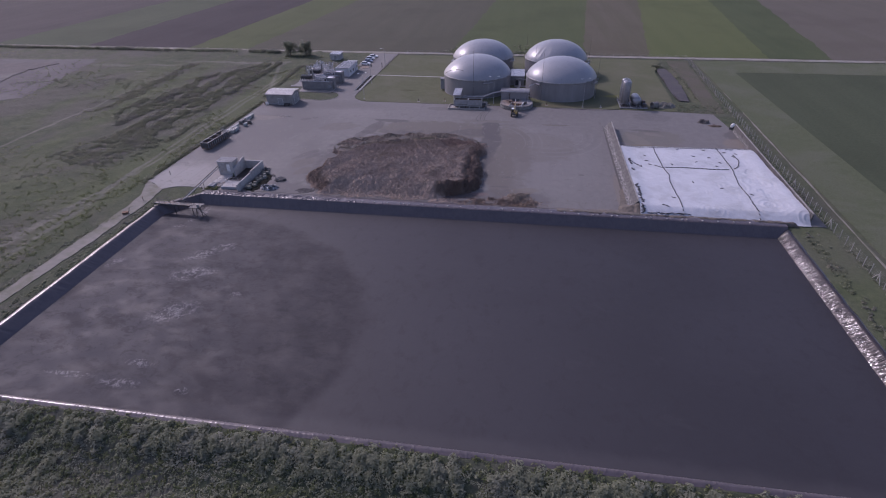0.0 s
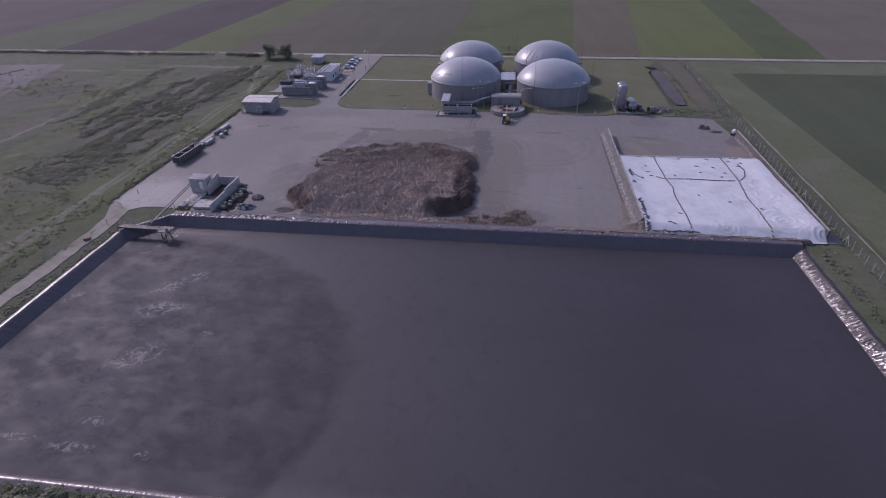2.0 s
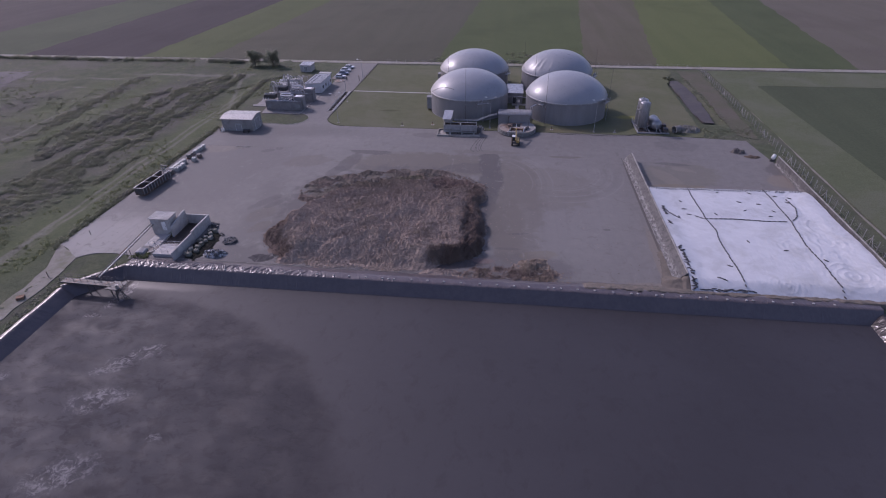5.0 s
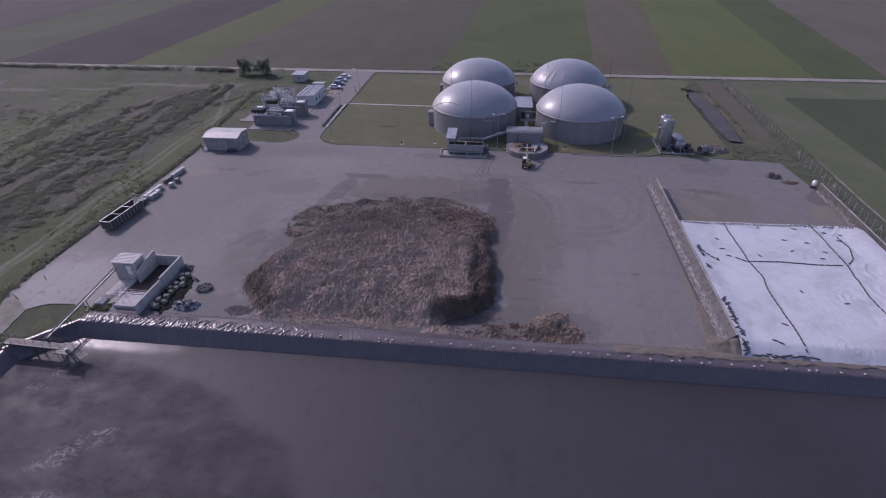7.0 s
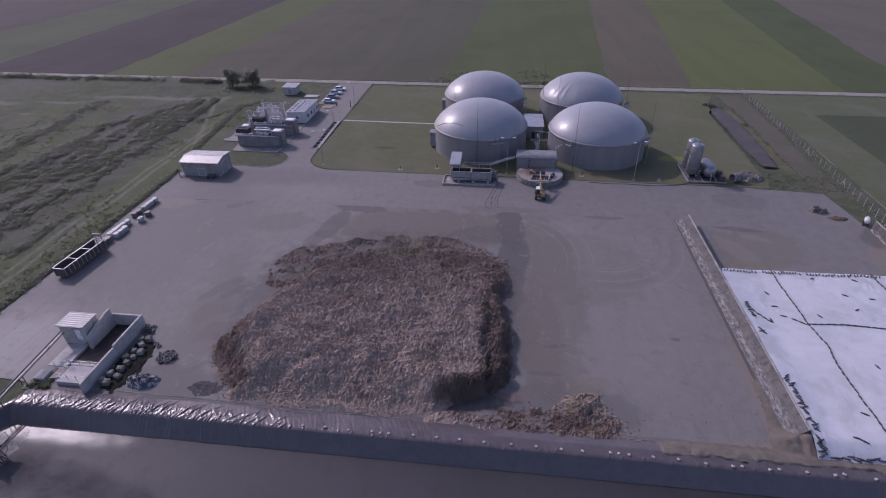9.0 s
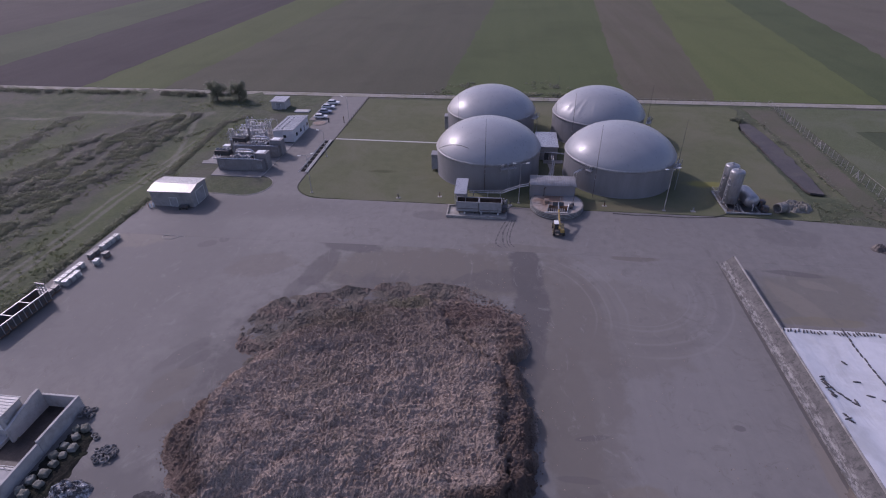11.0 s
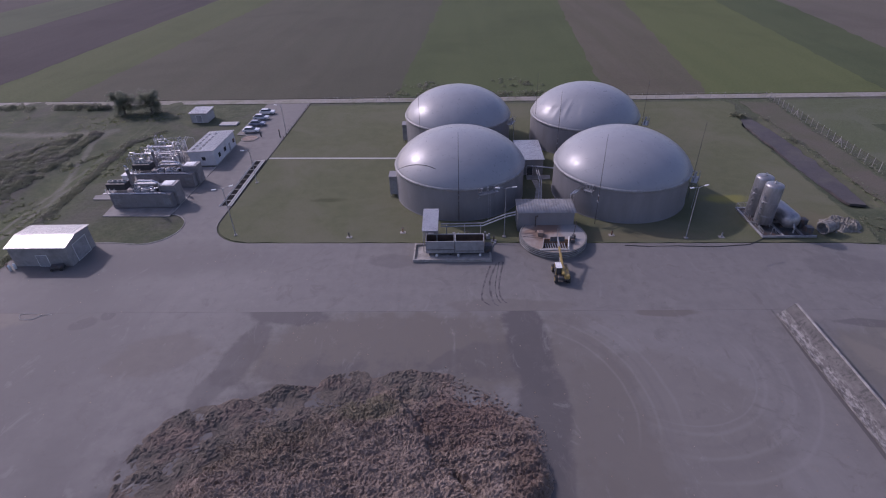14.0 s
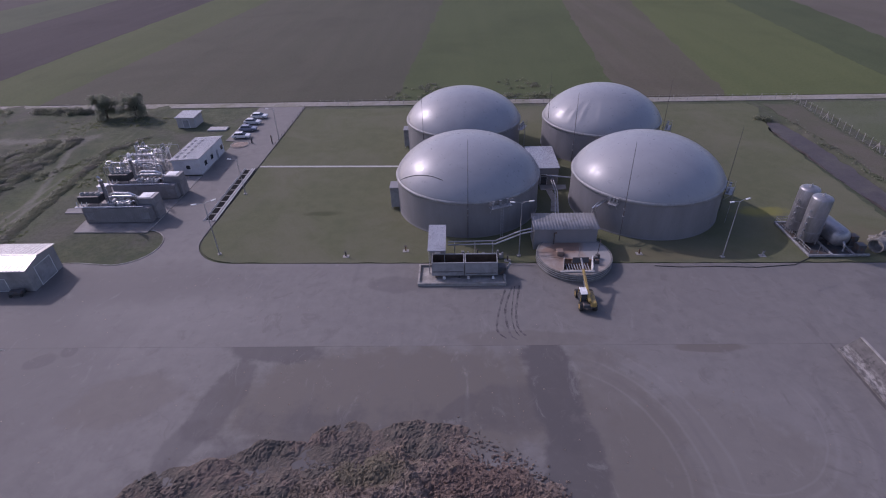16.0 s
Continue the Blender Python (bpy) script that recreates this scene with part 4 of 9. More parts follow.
for k in range(2600):
    x, y = rng.gauss(-2, 5.5), 110.9 + abs(rng.gauss(0, 3.0))
    h = heap2_h(x, y)
    if not -17 < x < 8 or y > 119.5 or (h < 0.05 and rng.random() < 0.85):
        continue
    s = rng.uniform(0.05, 0.19)
    base = len(verts)
    q = Euler((rng.uniform(0, 6), rng.uniform(0, 6), rng.uniform(0, 6))).to_matrix()
    for v in ((1, 0, 0), (-0.9, 0.2, 0), (0, 1, 0.1), (0.1, -0.9, 0), (0, 0.1, 0.8), (0.1, 0, -0.8)):
        p = q @ (Vector(v) * s * rng.uniform(0.7, 1.2))
        verts.append((x + p.x, y + p.y, max(0.0, h) + 0.3 * s + p.z))
    faces += [tuple(base + i for i in f) for f in ((0, 2, 4), (2, 1, 4), (1, 3, 4), (3, 0, 4), (2, 0, 5), (1, 2, 5), (3, 1, 5), (0, 3, 5))]
me = bpy.data.meshes.new("silage_clods")
me.from_pydata(verts, [], faces)
me.materials.append(HEAP_MAT)
tagged(new("silage_clods", me), "loose brown clods of silage", "silage", kind="stuff")

# ---- silo bay: walls, white sheet ----
def silo_wall_material():
    m, nt, b, vec = blank("scuffed silo wall concrete", 0.85)
    pos = nt.nodes.new("ShaderNodeNewGeometry").outputs["Position"]
    col = mix(nt, ramp(nt, noise_tex(nt, pos, 0.7, 6, 0.6), 0.35, 0.65), (0.1, 0.095, 0.09), (0.072, 0.068, 0.066))
    col = mix(nt, ramp(nt, noise_tex(nt, scaled(nt, pos, 1, 1, 0.25), 1.6, 6, 0.7), 0.5, 0.62, 0.0, 0.8), col, (0.04, 0.038, 0.039))
    sep = nt.nodes.new("ShaderNodeSeparateXYZ")
    nt.links.new(pos, sep.inputs[0])
    low = ramp(nt, sep.outputs["Z"], 0.5, 1.25, 1.0, 0.12)
    scuff = calc(nt, "MULTIPLY", ramp(nt, noise_tex(nt, scaled(nt, pos, 1, 0.3, 1), 2.6, 8, 0.78), 0.44, 0.6), low)
    col = mix(nt, calc(nt, "MULTIPLY", scuff, 0.85), col, (0.25, 0.242, 0.234))
    nt.links.new(col, b.inputs["Base Color"])
    bump(nt, b, noise_tex(nt, pos, 9, 5, 0.7), 0.2, 0.006)
    return m


SILO_CONCRETE = silo_wall_material()

def long_wall(name, x, y0, y1, pts, label):
    """A row of concrete L-shaped wall elements."""
    t = thing(name, x, y0, 0, 0, label, "wall", kind="structure")
    n = round((y1 - y0) / 2.0)
    d = (y1 - y0) / n
    bm = bmesh.new()
    g = 0.004
    lo = [bm.verts.new((px, g, pz)) for px, pz in pts]
    hi = [bm.verts.new((px, d - g, pz)) for px, pz in pts]
    bm.faces.new(lo)
    bm.faces.new(hi[::-1])
    for i in range(6):
        bm.faces.new((lo[i], hi[i], hi[(i + 1) % 6], lo[(i + 1) % 6]))
    bmesh.ops.recalc_face_normals(bm, faces=bm.faces)
    first = part("wall_panel", bm, SILO_CONCRETE, t)
    for i in range(1, n):
        same("wall_panel", first, pose(0, i * d, 0))
    xa, xb, h = pts[3][0] - 0.03, pts[2][0] + 0.03, pts[2][1]
    bm = bmesh.new()
    box(bm, xa, xb, 0.01, d - 0.01, h + 0.002, h + 0.09, 0.02)
    cap = part("coping_stone", bm, CONCRETE, t)
    for i in range(1, n):
        same("coping_stone", cap, pose(0, i * d, 0))
    return t


long_wall("silo_wall", 25.4, 113.4, 168.7, ((0, 0), (2.15, 0), (2.15, 2.0), (1.9, 2.0), (0.4, 0.42), (0, 0.3)), "weathered grey concrete silo wall of leaning panels")
wall_r = long_wall("silo_wall", 62.75, 110.9, 168.7, ((0, 0), (0.5, 0), (0.5, 2.3), (0.2, 2.3), (0.12, 0.3), (0, 0.22)), "low concrete silo wall beside the fence")
wall_r.matrix_basis = pose(62.75, 110.9, 0, 0, 0, -1.2)


def earth_height(x, y):
    """Loose earth pushed against the rim, the wall's end and the sheet's foot."""
    film = 0.86 if y < 109.4 else max(0.12, 0.86 - 0.32 * (y - 109.4))
    fade = smooth01((x - 6) / 4) * smooth01((61.0 - x) / 2) * smooth01((y - 108.7 - 0.5 * fbm(x, 0, 0.3, 3, 5.0)) / 0.5)
    z = film * smooth01((112.2 - y) / 1.4) * fade - 0.5 * (1 - fade)
    d = math.hypot((x - 25.9) / (3.4 if x < 25.9 else 2.0), (y - 113.0) / 3.2)
    z = max(z, 1.2 * max(0.0, 1 - d + 0.25 * fbm(x, y, 0.5, 4, 11.0)) - 0.1)
    if y < 114.6:                               # banked up against the sheet's open side
        side = 0.1 + 1.45 * smooth01((y - 109.2) / 4.0) + 0.4 * smooth01((y - 110.5) / 5)
        z = max(z, side * min(1.0, max(0.0, 1.35 - abs(x - 27.3) / 1.2)) - 0.1)
    wide = 0.2 + 0.26 * max(0.0, 126.5 - y) + 0.8 * fbm(x, y, 0.3, 3, 7.0)
    if 20 < x < 26.5:                           # thin wedge along the wall's foot
        z = max(z, 0.3 * smooth01((x - 25.6 + wide) / max(0.6, wide)) * smooth01((126.5 - y) / 5) - 0.06)
    return z * (0.9 + 0.25 * fbm(x, y, 0.7, 4, 3.0)) + 0.05 * fbm(x, y, 1.9, 3, 8.0) - 0.03


EARTH_BANK = surface("loose brown earth", (0.142, 0.119, 0.096), (0.116, 0.098, 0.08), 0.9, (0.1, 0.09, 0.073), 0.3, 0.95, relief=0.8, fine=6, depth=0.06)
tagged(grid_mesh("earth_bank", steps(5, 67, 0.25), steps(108.9, 127.0, 0.25), earth_height, EARTH_BANK, None, lambda x, y: earth_height(x, y) > -0.04 and not (y > 115.6 and x > 27)), "loose brown earth heaped along the pond rim", "earth", kind="structure")


def tarp_height(x, y):
    z = 1.45 + 0.22 * fbm(x, y, 0.07, 3, 2.0)
    z *= smooth01((y - 109.2) / 4.0) * smooth01((151.3 - y) / 1.8)
    z += 0.5 * smooth01((x - 57) / 5) * smooth01((y - 109.6) / 2.5) * smooth01((150.5 - y) / 4)
    z += 0.4 * smooth01((31.5 - x) / 4.0) * smooth01((y - 110.5) / 5) * smooth01((150.5 - y) / 4)
    fold = noise.ridged_multi_fractal(Vector((x * 0.33 + 0.2 * y, y * 0.16 - 0.06 * x, 3.3)), 1.0, 2.0, 4, 1.0, 2.0)
    ripple = noise.ridged_multi_fractal(Vector((x * 1.3, y * 0.8, 7.3)), 1.0, 2.0, 3, 1.0, 2.0)
    amp = 0.8 + 0.9 * smooth01((x - 44) / 12)
    # tight wrinkles that curve round the rows of bags
    bend = math.hypot(x - 66, y - 140) + 1.2 * fbm(x, y, 0.12, 3, 4.0)
    tight = noise.ridged_multi_fractal(Vector((bend * 0.75, math.atan2(y - 140, x - 66) * 3.0, 1.3)), 1.0, 2.0, 3, 1.0, 2.0)
    patch = smooth01(0.3 + 1.5 * fbm(x, y, 0.08, 2, 14.0)) * (0.35 + 0.65 * smooth01((x - 40) / 10))
    foot = smooth01((116 - y) / 5)
    rings = 0.0
    for cx, cy, reach, pitch, amp2 in ((56.2, 116.0, 5.0, 5.2, 0.17), (60.2, 133.0, 7.0, 4.4, 0.16), (50.5, 124.5, 6.0, 4.8, 0.12), (44.0, 112.5, 4.0, 5.5, 0.12), (62.4, 111.0, 2.4, 6.0, 0.3), (57.0, 127.0, 5.0, 4.2, 0.13), (27.8, 110.6, 3.6, 6.5, 0.16), (36.0, 109.8, 2.6, 6.0, 0.12)):
        d = math.hypot(x - cx, y - cy)
        if d < 2.2 * reach:
            side = 0.5 + 0.5 * noise.noise(Vector((0.35 * x, 0.35 * y, cx)))
            rings += amp2 * side * math.exp(-(d / reach) ** 2) * (1 - abs(math.sin(0.5 * pitch * d + 2.2 * noise.noise(Vector((x * 0.22, y * 0.22, cy)))))) ** 1.6
    return 0.06 + z + amp * (0.055 * (fold - 1) + 0.025 * (ripple - 1)) * (1 - 0.6 * foot) + 0.08 * patch * (tight - 1) + rings


def sheet_material():
    m = surface("white silage sheet", (0.53, 0.534, 0.542), (0.493, 0.498, 0.506), 0.6, (0.425, 0.426, 0.424), 0.2, 0.45, fine=4, relief=0.4, depth=0.03)
    nt = m.node_tree
    b = nt.nodes["Principled BSDF"]
    vec = nt.nodes.new("ShaderNodeTexCoord").outputs["Object"]
    total = None
    for turn, sx, sy, k in ((14, 1.2, 0.22, 1.0), (-40, 1.0, 0.2, 0.8), (62, 0.8, 0.2, 0.6), (-8, 2.2, 0.4, 0.25)):
        n = noise_tex(nt, scaled(nt, vec, sx, sy, 1, turn), 1.0, 3, 0.5, 0.6)
        ridge = calc(nt, "POWER", calc(nt, "MAXIMUM", calc(nt, "SUBTRACT", 1.0, calc(nt, "MULTIPLY", calc(nt, "ABSOLUTE", calc(nt, "SUBTRACT", n, 0.5)), 5.0)), 0.0), 2.5)
        ridge = calc(nt, "MULTIPLY", ridge, k)
        total = ridge if total is None else calc(nt, "ADD", total, ridge)
    patch = ramp(nt, noise_tex(nt, vec, 0.09, 4, 0.6), 0.42, 0.62, 0.25, 1.0)
    bump(nt, b, calc(nt, "MULTIPLY", total, patch), 0.3, 0.07)
    return m


TARP = sheet_material()
tarp = grid_mesh("silage_sheet", steps(27.62, 62.82, 0.15), steps(109.3, 151.3, 0.15), tarp_height, TARP)
tagged(tarp, "white plastic sheet spread over the silage clamp", "tarpaulin")

# ---- digester tanks ----
DOME = surface("grey gas membrane", (0.285, 0.29, 0.3), (0.265, 0.27, 0.28), 0.25, (0.24, 0.243, 0.25), 0.07, 0.36, 0.0, fine=1.2, relief=0.12, depth=0.03)
TANK_R, TANK_H, DOME_H = 12.9, 6.6, 6.3


def dome_z(r):
    """Height of the inflated membrane at a distance from the tank's axis."""
    return TANK_H + 0.15 + DOME_H * max(0.0, 1 - (min(r, TANK_R) / TANK_R) ** 2.15) ** 0.72


def tank(x, y, turn, label, dents=(), rise=1.0):
    t = thing("digester_tank", x, y, 0, turn, label, "tank", "round digester tanks")
    part("footing", lathe(bmesh.new(), [(13.0, 0.0), (13.0, 0.2), (12.88, 0.22)], 72), CLADDING, t)
    part("wall", lathe(bmesh.new(), [(TANK_R, 0.2), (TANK_R, TANK_H)], 96), CLADDING, t, smooth=True)
    part("rim_band", lathe(bmesh.new(), [(TANK_R, TANK_H - 0.35), (TANK_R + 0.16, TANK_H - 0.3), (TANK_R + 0.2, TANK_H), (TANK_R + 0.1, TANK_H + 0.2), (TANK_R - 0.15, TANK_H + 0.25)], 96), PAINT_GREY, t, "pale grey clamping rail", True)
    prof = [(TANK_R * math.sin(0.5 * math.pi * (1 - i / 30)), 0.0) for i in range(31)]
    prof = [(r, TANK_H + 0.15 + rise * (dome_z(r) - TANK_H - 0.15)) for r, z in prof]
    bm = lathe(bmesh.new(), prof, 96)
    for v in bm.verts:                       # slack folds of the membrane
        for ang, r0, wa, wr, d in dents:
            a = math.atan2(v.co.y, v.co.x) - radians(ang)
            a = (a + math.pi) % (2 * math.pi) - math.pi
            r = math.hypot(v.co.x, v.co.y)
            v.co.z -= d * math.exp(-(a / wa) ** 2 - ((r - r0) / wr) ** 2)
    part("dome", bm, DOME, t, "grey inflated membrane dome", True)
    return t


tank(-19.2, 208.8, 0, "grey round digester tank with a membrane dome beside the feeder")
tank(12.6, 207.2, 0, "grey round digester tank with a membrane dome beside the hopper")
tank(-19.6, 238.2, 0, "grey round digester tank with a membrane dome beside the lawn")
tank(11.4, 237.0, 0, "grey round digester tank with a dented membrane dome", ((-131, 10.2, 0.05, 2.0, 0.4), (-121, 10.4, 0.045, 2.2, 0.5), (-113, 10.2, 0.04, 2.0, 0.35), (-141, 10.8, 0.04, 1.4, 0.3)), 1.06)

t = thing("rope", 0, 0, 0, 0, "dark rope lying in a curve over the membrane dome", "rope")
pts = []
for a, rho in ((-158.6, 12.85), (-152.8, 12.39), (-147.7, 11.92), (-142, 11.45), (-136, 11.09), (-130, 10.86), (-123.7, 10.75), (-118, 10.82), (-113, 10.96)):
    pts.append((-19.2 + rho * math.cos(radians(a)), 208.8 + rho * math.sin(radians(a)), dome_z(rho) + 0.04))
part("rope_line", tube(bmesh.new(), pts, 0.05, 6), RUBBER, t)

# ---- corner walkway over the pond, pipe bridge, pump bunker ----
def handrail(parent, pts, h=1.1, r=0.03, mat=None, name="handrail", mid=True):
    """Posts along pts with a top rail and a knee rail."""
    mat = mat or STEEL
    bm = bmesh.new()
    tube(bm, [(x, y, z + h) for x, y, z in pts], r, 6)
    part(name, bm, mat, parent)
    if mid:
        bm = bmesh.new()
        tube(bm, [(x, y, z + h * 0.55) for x, y, z in pts], r * 0.8, 6)
        part("knee_rail", bm, mat, parent)
    for (x0, y0, z0), (x1, y1, z1) in zip(pts, pts[1:]):
        n = max(1, round(math.dist((x0, y0), (x1, y1)) / 1.5))
        for i in range(n + 1):
            f = i / n
            p = (x0 + (x1 - x0) * f, y0 + (y1 - y0) * f, z0 + (z1 - z0) * f)
            bm = bmesh.new()
            cyl(bm, p, (p[0], p[1], p[2] + h), r, 6)
            part("post", bm, mat, parent)


# the walkway's dark steel colour paints in the shade on its near side
t = thing("pond_walkway", -86.6, 102.0, 0, -2, "steel walkway with handrails across the pond corner, darkened as if shaded", "walkway")
bm = bmesh.new()
for i in range(24):
    box(bm, i * 0.42, i * 0.42 + 0.36, -0.55, 0.55, 0.78, 0.82)
part("deck_grating", bm, STEEL_DARK, t)
for y in (-0.6, 0.6):
    bm = bmesh.new()
    box(bm, -0.2, 10.2, y - 0.06, y + 0.06, 0.5, 0.82, 0.02)
    part("beam", bm, STEEL_DARK, t)
for y in (-0.6, 0.6):
    handrail(t, [(0, y, 0.8), (10, y, 0.8)], mat=STEEL_DARK)
for x in (5.2, 9.9):
    for y in (-0.6, 0.6):
        bm = bmesh.new()
        cyl(bm, (x, y, -4.0), (x, y, 0.6), 0.1, 10)
        part("leg", bm, STEEL_DARK, t)
bm = bmesh.new()
box(bm, 9.6, 12.4, -1.5, 1.0, 0.6, 0.76, 0.03)
part("end_platform", bm, STEEL_DARK, t)
handrail(t, [(10.2, 1.0, 0.76), (12.4, 1.0, 0.76), (12.4, -1.5, 0.76), (10.2, -1.5, 0.76)], mat=STEEL_DARK)

t = thing("slurry_mixer", -74.8, 100.6, 0, 35, "dark steel slurry mixer on a frame standing in the pond", "mixer")
bm = bmesh.new()
for a in (45, 135, 225, 315):
    cyl(bm, (1.1 * math.cos(radians(a)), 1.1 * math.sin(radians(a)), -3.9), (0.5 * math.cos(radians(a)), 0.5 * math.sin(radians(a)), 0.8), 0.07, 8)
part("frame", bm, STEEL_DARK, t)
bm = bmesh.new()
cyl(bm, (0, 0, 0.6), (0, 0, 1.5), 0.28, 14)
box(bm, -0.5, 0.5, -0.35, 0.35, 0.45, 0.62, 0.03)
part("motor", bm, PAINT_GREY, t)
bm = bmesh.new()
cyl(bm, (0, 0, 0.6), (2.6, -1.8, -3.2), 0.08, 8)
part("shaft", bm, STEEL_DARK, t)
bm = bmesh.new()
lathe(bm, [(0.75, 0.02), (0.8, 0.06), (0.75, 0.1), (0.68, 0.06), (0.75, 0.02)], 20)
part("guard_ring", bm, STEEL_DARK, t).matrix_basis = pose(0.9, -0.4, 0.6, 20, 0, 0)

t = thing("pipe_bridge", -80.0, 103.0, 0, 0, "slim steel pipe bridge from the pump hut to the pond", "pipe bridge")
for k, x in enumerate((-0.22, 0.22)):
    bm = bmesh.new()
    tube(bm, [(x, -0.4, 1.35), (x, 6.0, 1.7), (x, 17.6, 2.5)], 0.11, 10)
    part("pipe", bm, STEEL if k else STEEL_DARK, t)
bm = bmesh.new()
for i in range(12):
    y = 0.5 + i * 1.5
    z = 1.2 + 0.068 * y
    box(bm, -0.45, 0.45, y - 0.05, y + 0.05, z - 0.06, z + 0.02)
for x in (-0.42, 0.42):
    tube(bm, [(x, -0.4, 1.2), (x, 17.4, 2.34)], 0.05, 6)
part("support_frame", bm, STEEL_DARK, t)
for y, z in ((0.2, 1.2), (4.4, 1.5), (8.6, 1.78)):
    for x in (-0.42, 0.42):
        bm = bmesh.new()
        cyl(bm, (x, y, -1.7 if y < 1 else 0), (x, y, z), 0.06, 8)
        part("leg", bm, STEEL_DARK, t)

DARK_SLURRY = surface("dark wet slurry floor", (0.03, 0.022, 0.018), (0.05, 0.037, 0.03), 0.8, (0.02, 0.015, 0.013), 0.3, 0.6, fine=5, depth=0.04)
t = thing("pump_bunker", -80, 110.6, 0, 0, "pale concrete bunker with high walls and dark slurry inside", "bunker")
for name, x0, x1, y0, y1, z0, z1 in (("wall_east", 9.75, 10.1, 7.8, 15.1, -0.3, 2.35), ("wall_east_low", 9.76, 10.09, 0.3, 7.78, -0.3, 2.0), ("wall_north", 4.8, 9.73, 14.8, 15.1, -0.3, 2.3), ("wall_west", 4.6, 4.95, 8.9, 14.78, -0.3, 3.4), ("wall_west_low", 3.6, 3.95, 4.8, 9.6, -0.3, 0.5), ("wall_south", 3.97, 9.74, 4.9, 5.2, -0.3, 0.7)):
    bm = bmesh.new()
    if name == "wall_west":
        pts = ((y0, z0), (y1, z0), (y1, z1), (y1 - 1.0, z1), (y0, z1 - 1.1))
        a = [bm.verts.new((x0, y, z)) for y, z in pts]
        b = [bm.verts.new((x1, y, z)) for y, z in pts]
        bm.faces.new(a[::-1]), bm.faces.new(b)
        for i in range(5):
            bm.faces.new((a[i], a[(i + 1) % 5], b[(i + 1) % 5], b[i]))
        bmesh.ops.recalc_face_normals(bm, faces=bm.faces)
    else:
        box(bm, x0, x1, y0, y1, z0, z1, 0.02)
    part(name, bm, RENDER_WHITE, t)
bm = bmesh.new()
box(bm, 3.95, 9.75, 5.2, 14.8, -0.1, 0.06)
part("slurry_floor", bm, DARK_SLURRY, t, "dark wet slurry")
bm = bmesh.new()
box(bm, 4.6, 9.74, 1.6, 4.88, -0.2, 0.62, 0.03)
part("platform", bm, RENDER_WHITE, t)
bm = bmesh.new()
box(bm, 0.4, 3.58, 4.95, 10.2, -0.1, 0.08, 0.02)
part("concrete_slab", bm, RENDER_WHITE, t)
bm = bmesh.new()
box(bm, 0.6, 2.3, 1.9, 3.7, -0.1, 0.55, 0.04)
part("concrete_block", bm, RENDER_WHITE, t)
handrail(t, [(4.8, 4.75, 0.62), (9.4, 4.75, 0.62)])
handrail(t, [(2.2, 4.5, 0.3), (4.7, 4.75, 0.62)])
handrail(t, [(4.8, 2.2, 0.62), (9.4, 1.8, 0.62)])
for i in range(7):                              # open steel steps down from the platform
    bm = bmesh.new()
    box(bm, 2.45 + i * 0.3, 2.65 + i * 0.3, 2.5, 4.6, 0.1 + i * 0.075, 0.14 + i * 0.075)
    part("step", bm, STEEL_DARK, t)
for y in (2.5, 4.6):
    bm = bmesh.new()
    tube(bm, [(2.3, y, 0.05), (4.6, y, 0.62)], 0.05, 6)
    part("stringer", bm, STEEL, t)

t = thing("pump_hut", -80.2, 120.4, 0, 0, "small pale hut with a ribbed grey roof beside the bunker", "hut")
bm = bmesh.new()
box(bm, 0.0, 4.3, 0.0, 2.9, 0.0, 3.75, 0.02)
part("wall", bm, RENDER_WHITE, t)
bm = bmesh.new()
box(bm, -0.25, 4.4, -0.3, 3.2, 3.78, 3.86, 0.0)
part("roof", bm, PAINT_GREY, t)
bm = bmesh.new()
box(bm, 2.5, 3.4, -0.05, -0.005, 1.1, 3.1, 0.01)
door = part("door", bm, PAINT_WHITE, t, "white metal door")
bm = bmesh.new()
box(bm, 3.2, 3.3, -0.1, -0.05, 2.0, 2.15, 0.01)
part("door_handle", bm, STEEL_DARK, door)
bm = bmesh.new()
box(bm, -0.25, 4.4, -0.04, 0.04, 0, 0.06, 0.015)
rib = part("roof_rib", bm, PAINT_GREY, t)
rib.matrix_basis = pose(0, -0.15, 3.86)
for i in range(1, 8):
    same("roof_rib", rib, pose(0, -0.15 + i * 0.46, 3.86))

# old tyres, bags and film beside the bunker
def torus(bm, R, r, z, seg=16, ring=8):
    vs = [[bm.verts.new(((R + r * math.cos(2 * math.pi * j / ring)) * math.cos(2 * math.pi * i / seg), (R + r * math.cos(2 * math.pi * j / ring)) * math.sin(2 * math.pi * i / seg), z + r * 0.9 * math.sin(2 * math.pi * j / ring))) for j in range(ring)] for i in range(seg)]
    for i in range(seg):
        for j in range(ring):
            bm.faces.new((vs[i][j], vs[(i + 1) % seg][j], vs[(i + 1) % seg][(j + 1) % ring], vs[i][(j + 1) % ring]))
    return bm


OLD_BAG = surface("weathered woven bag", (0.17, 0.167, 0.135), (0.095, 0.095, 0.075), 1.5, (0.25, 0.243, 0.215), 0.8, 0.85, fine=9, depth=0.02)


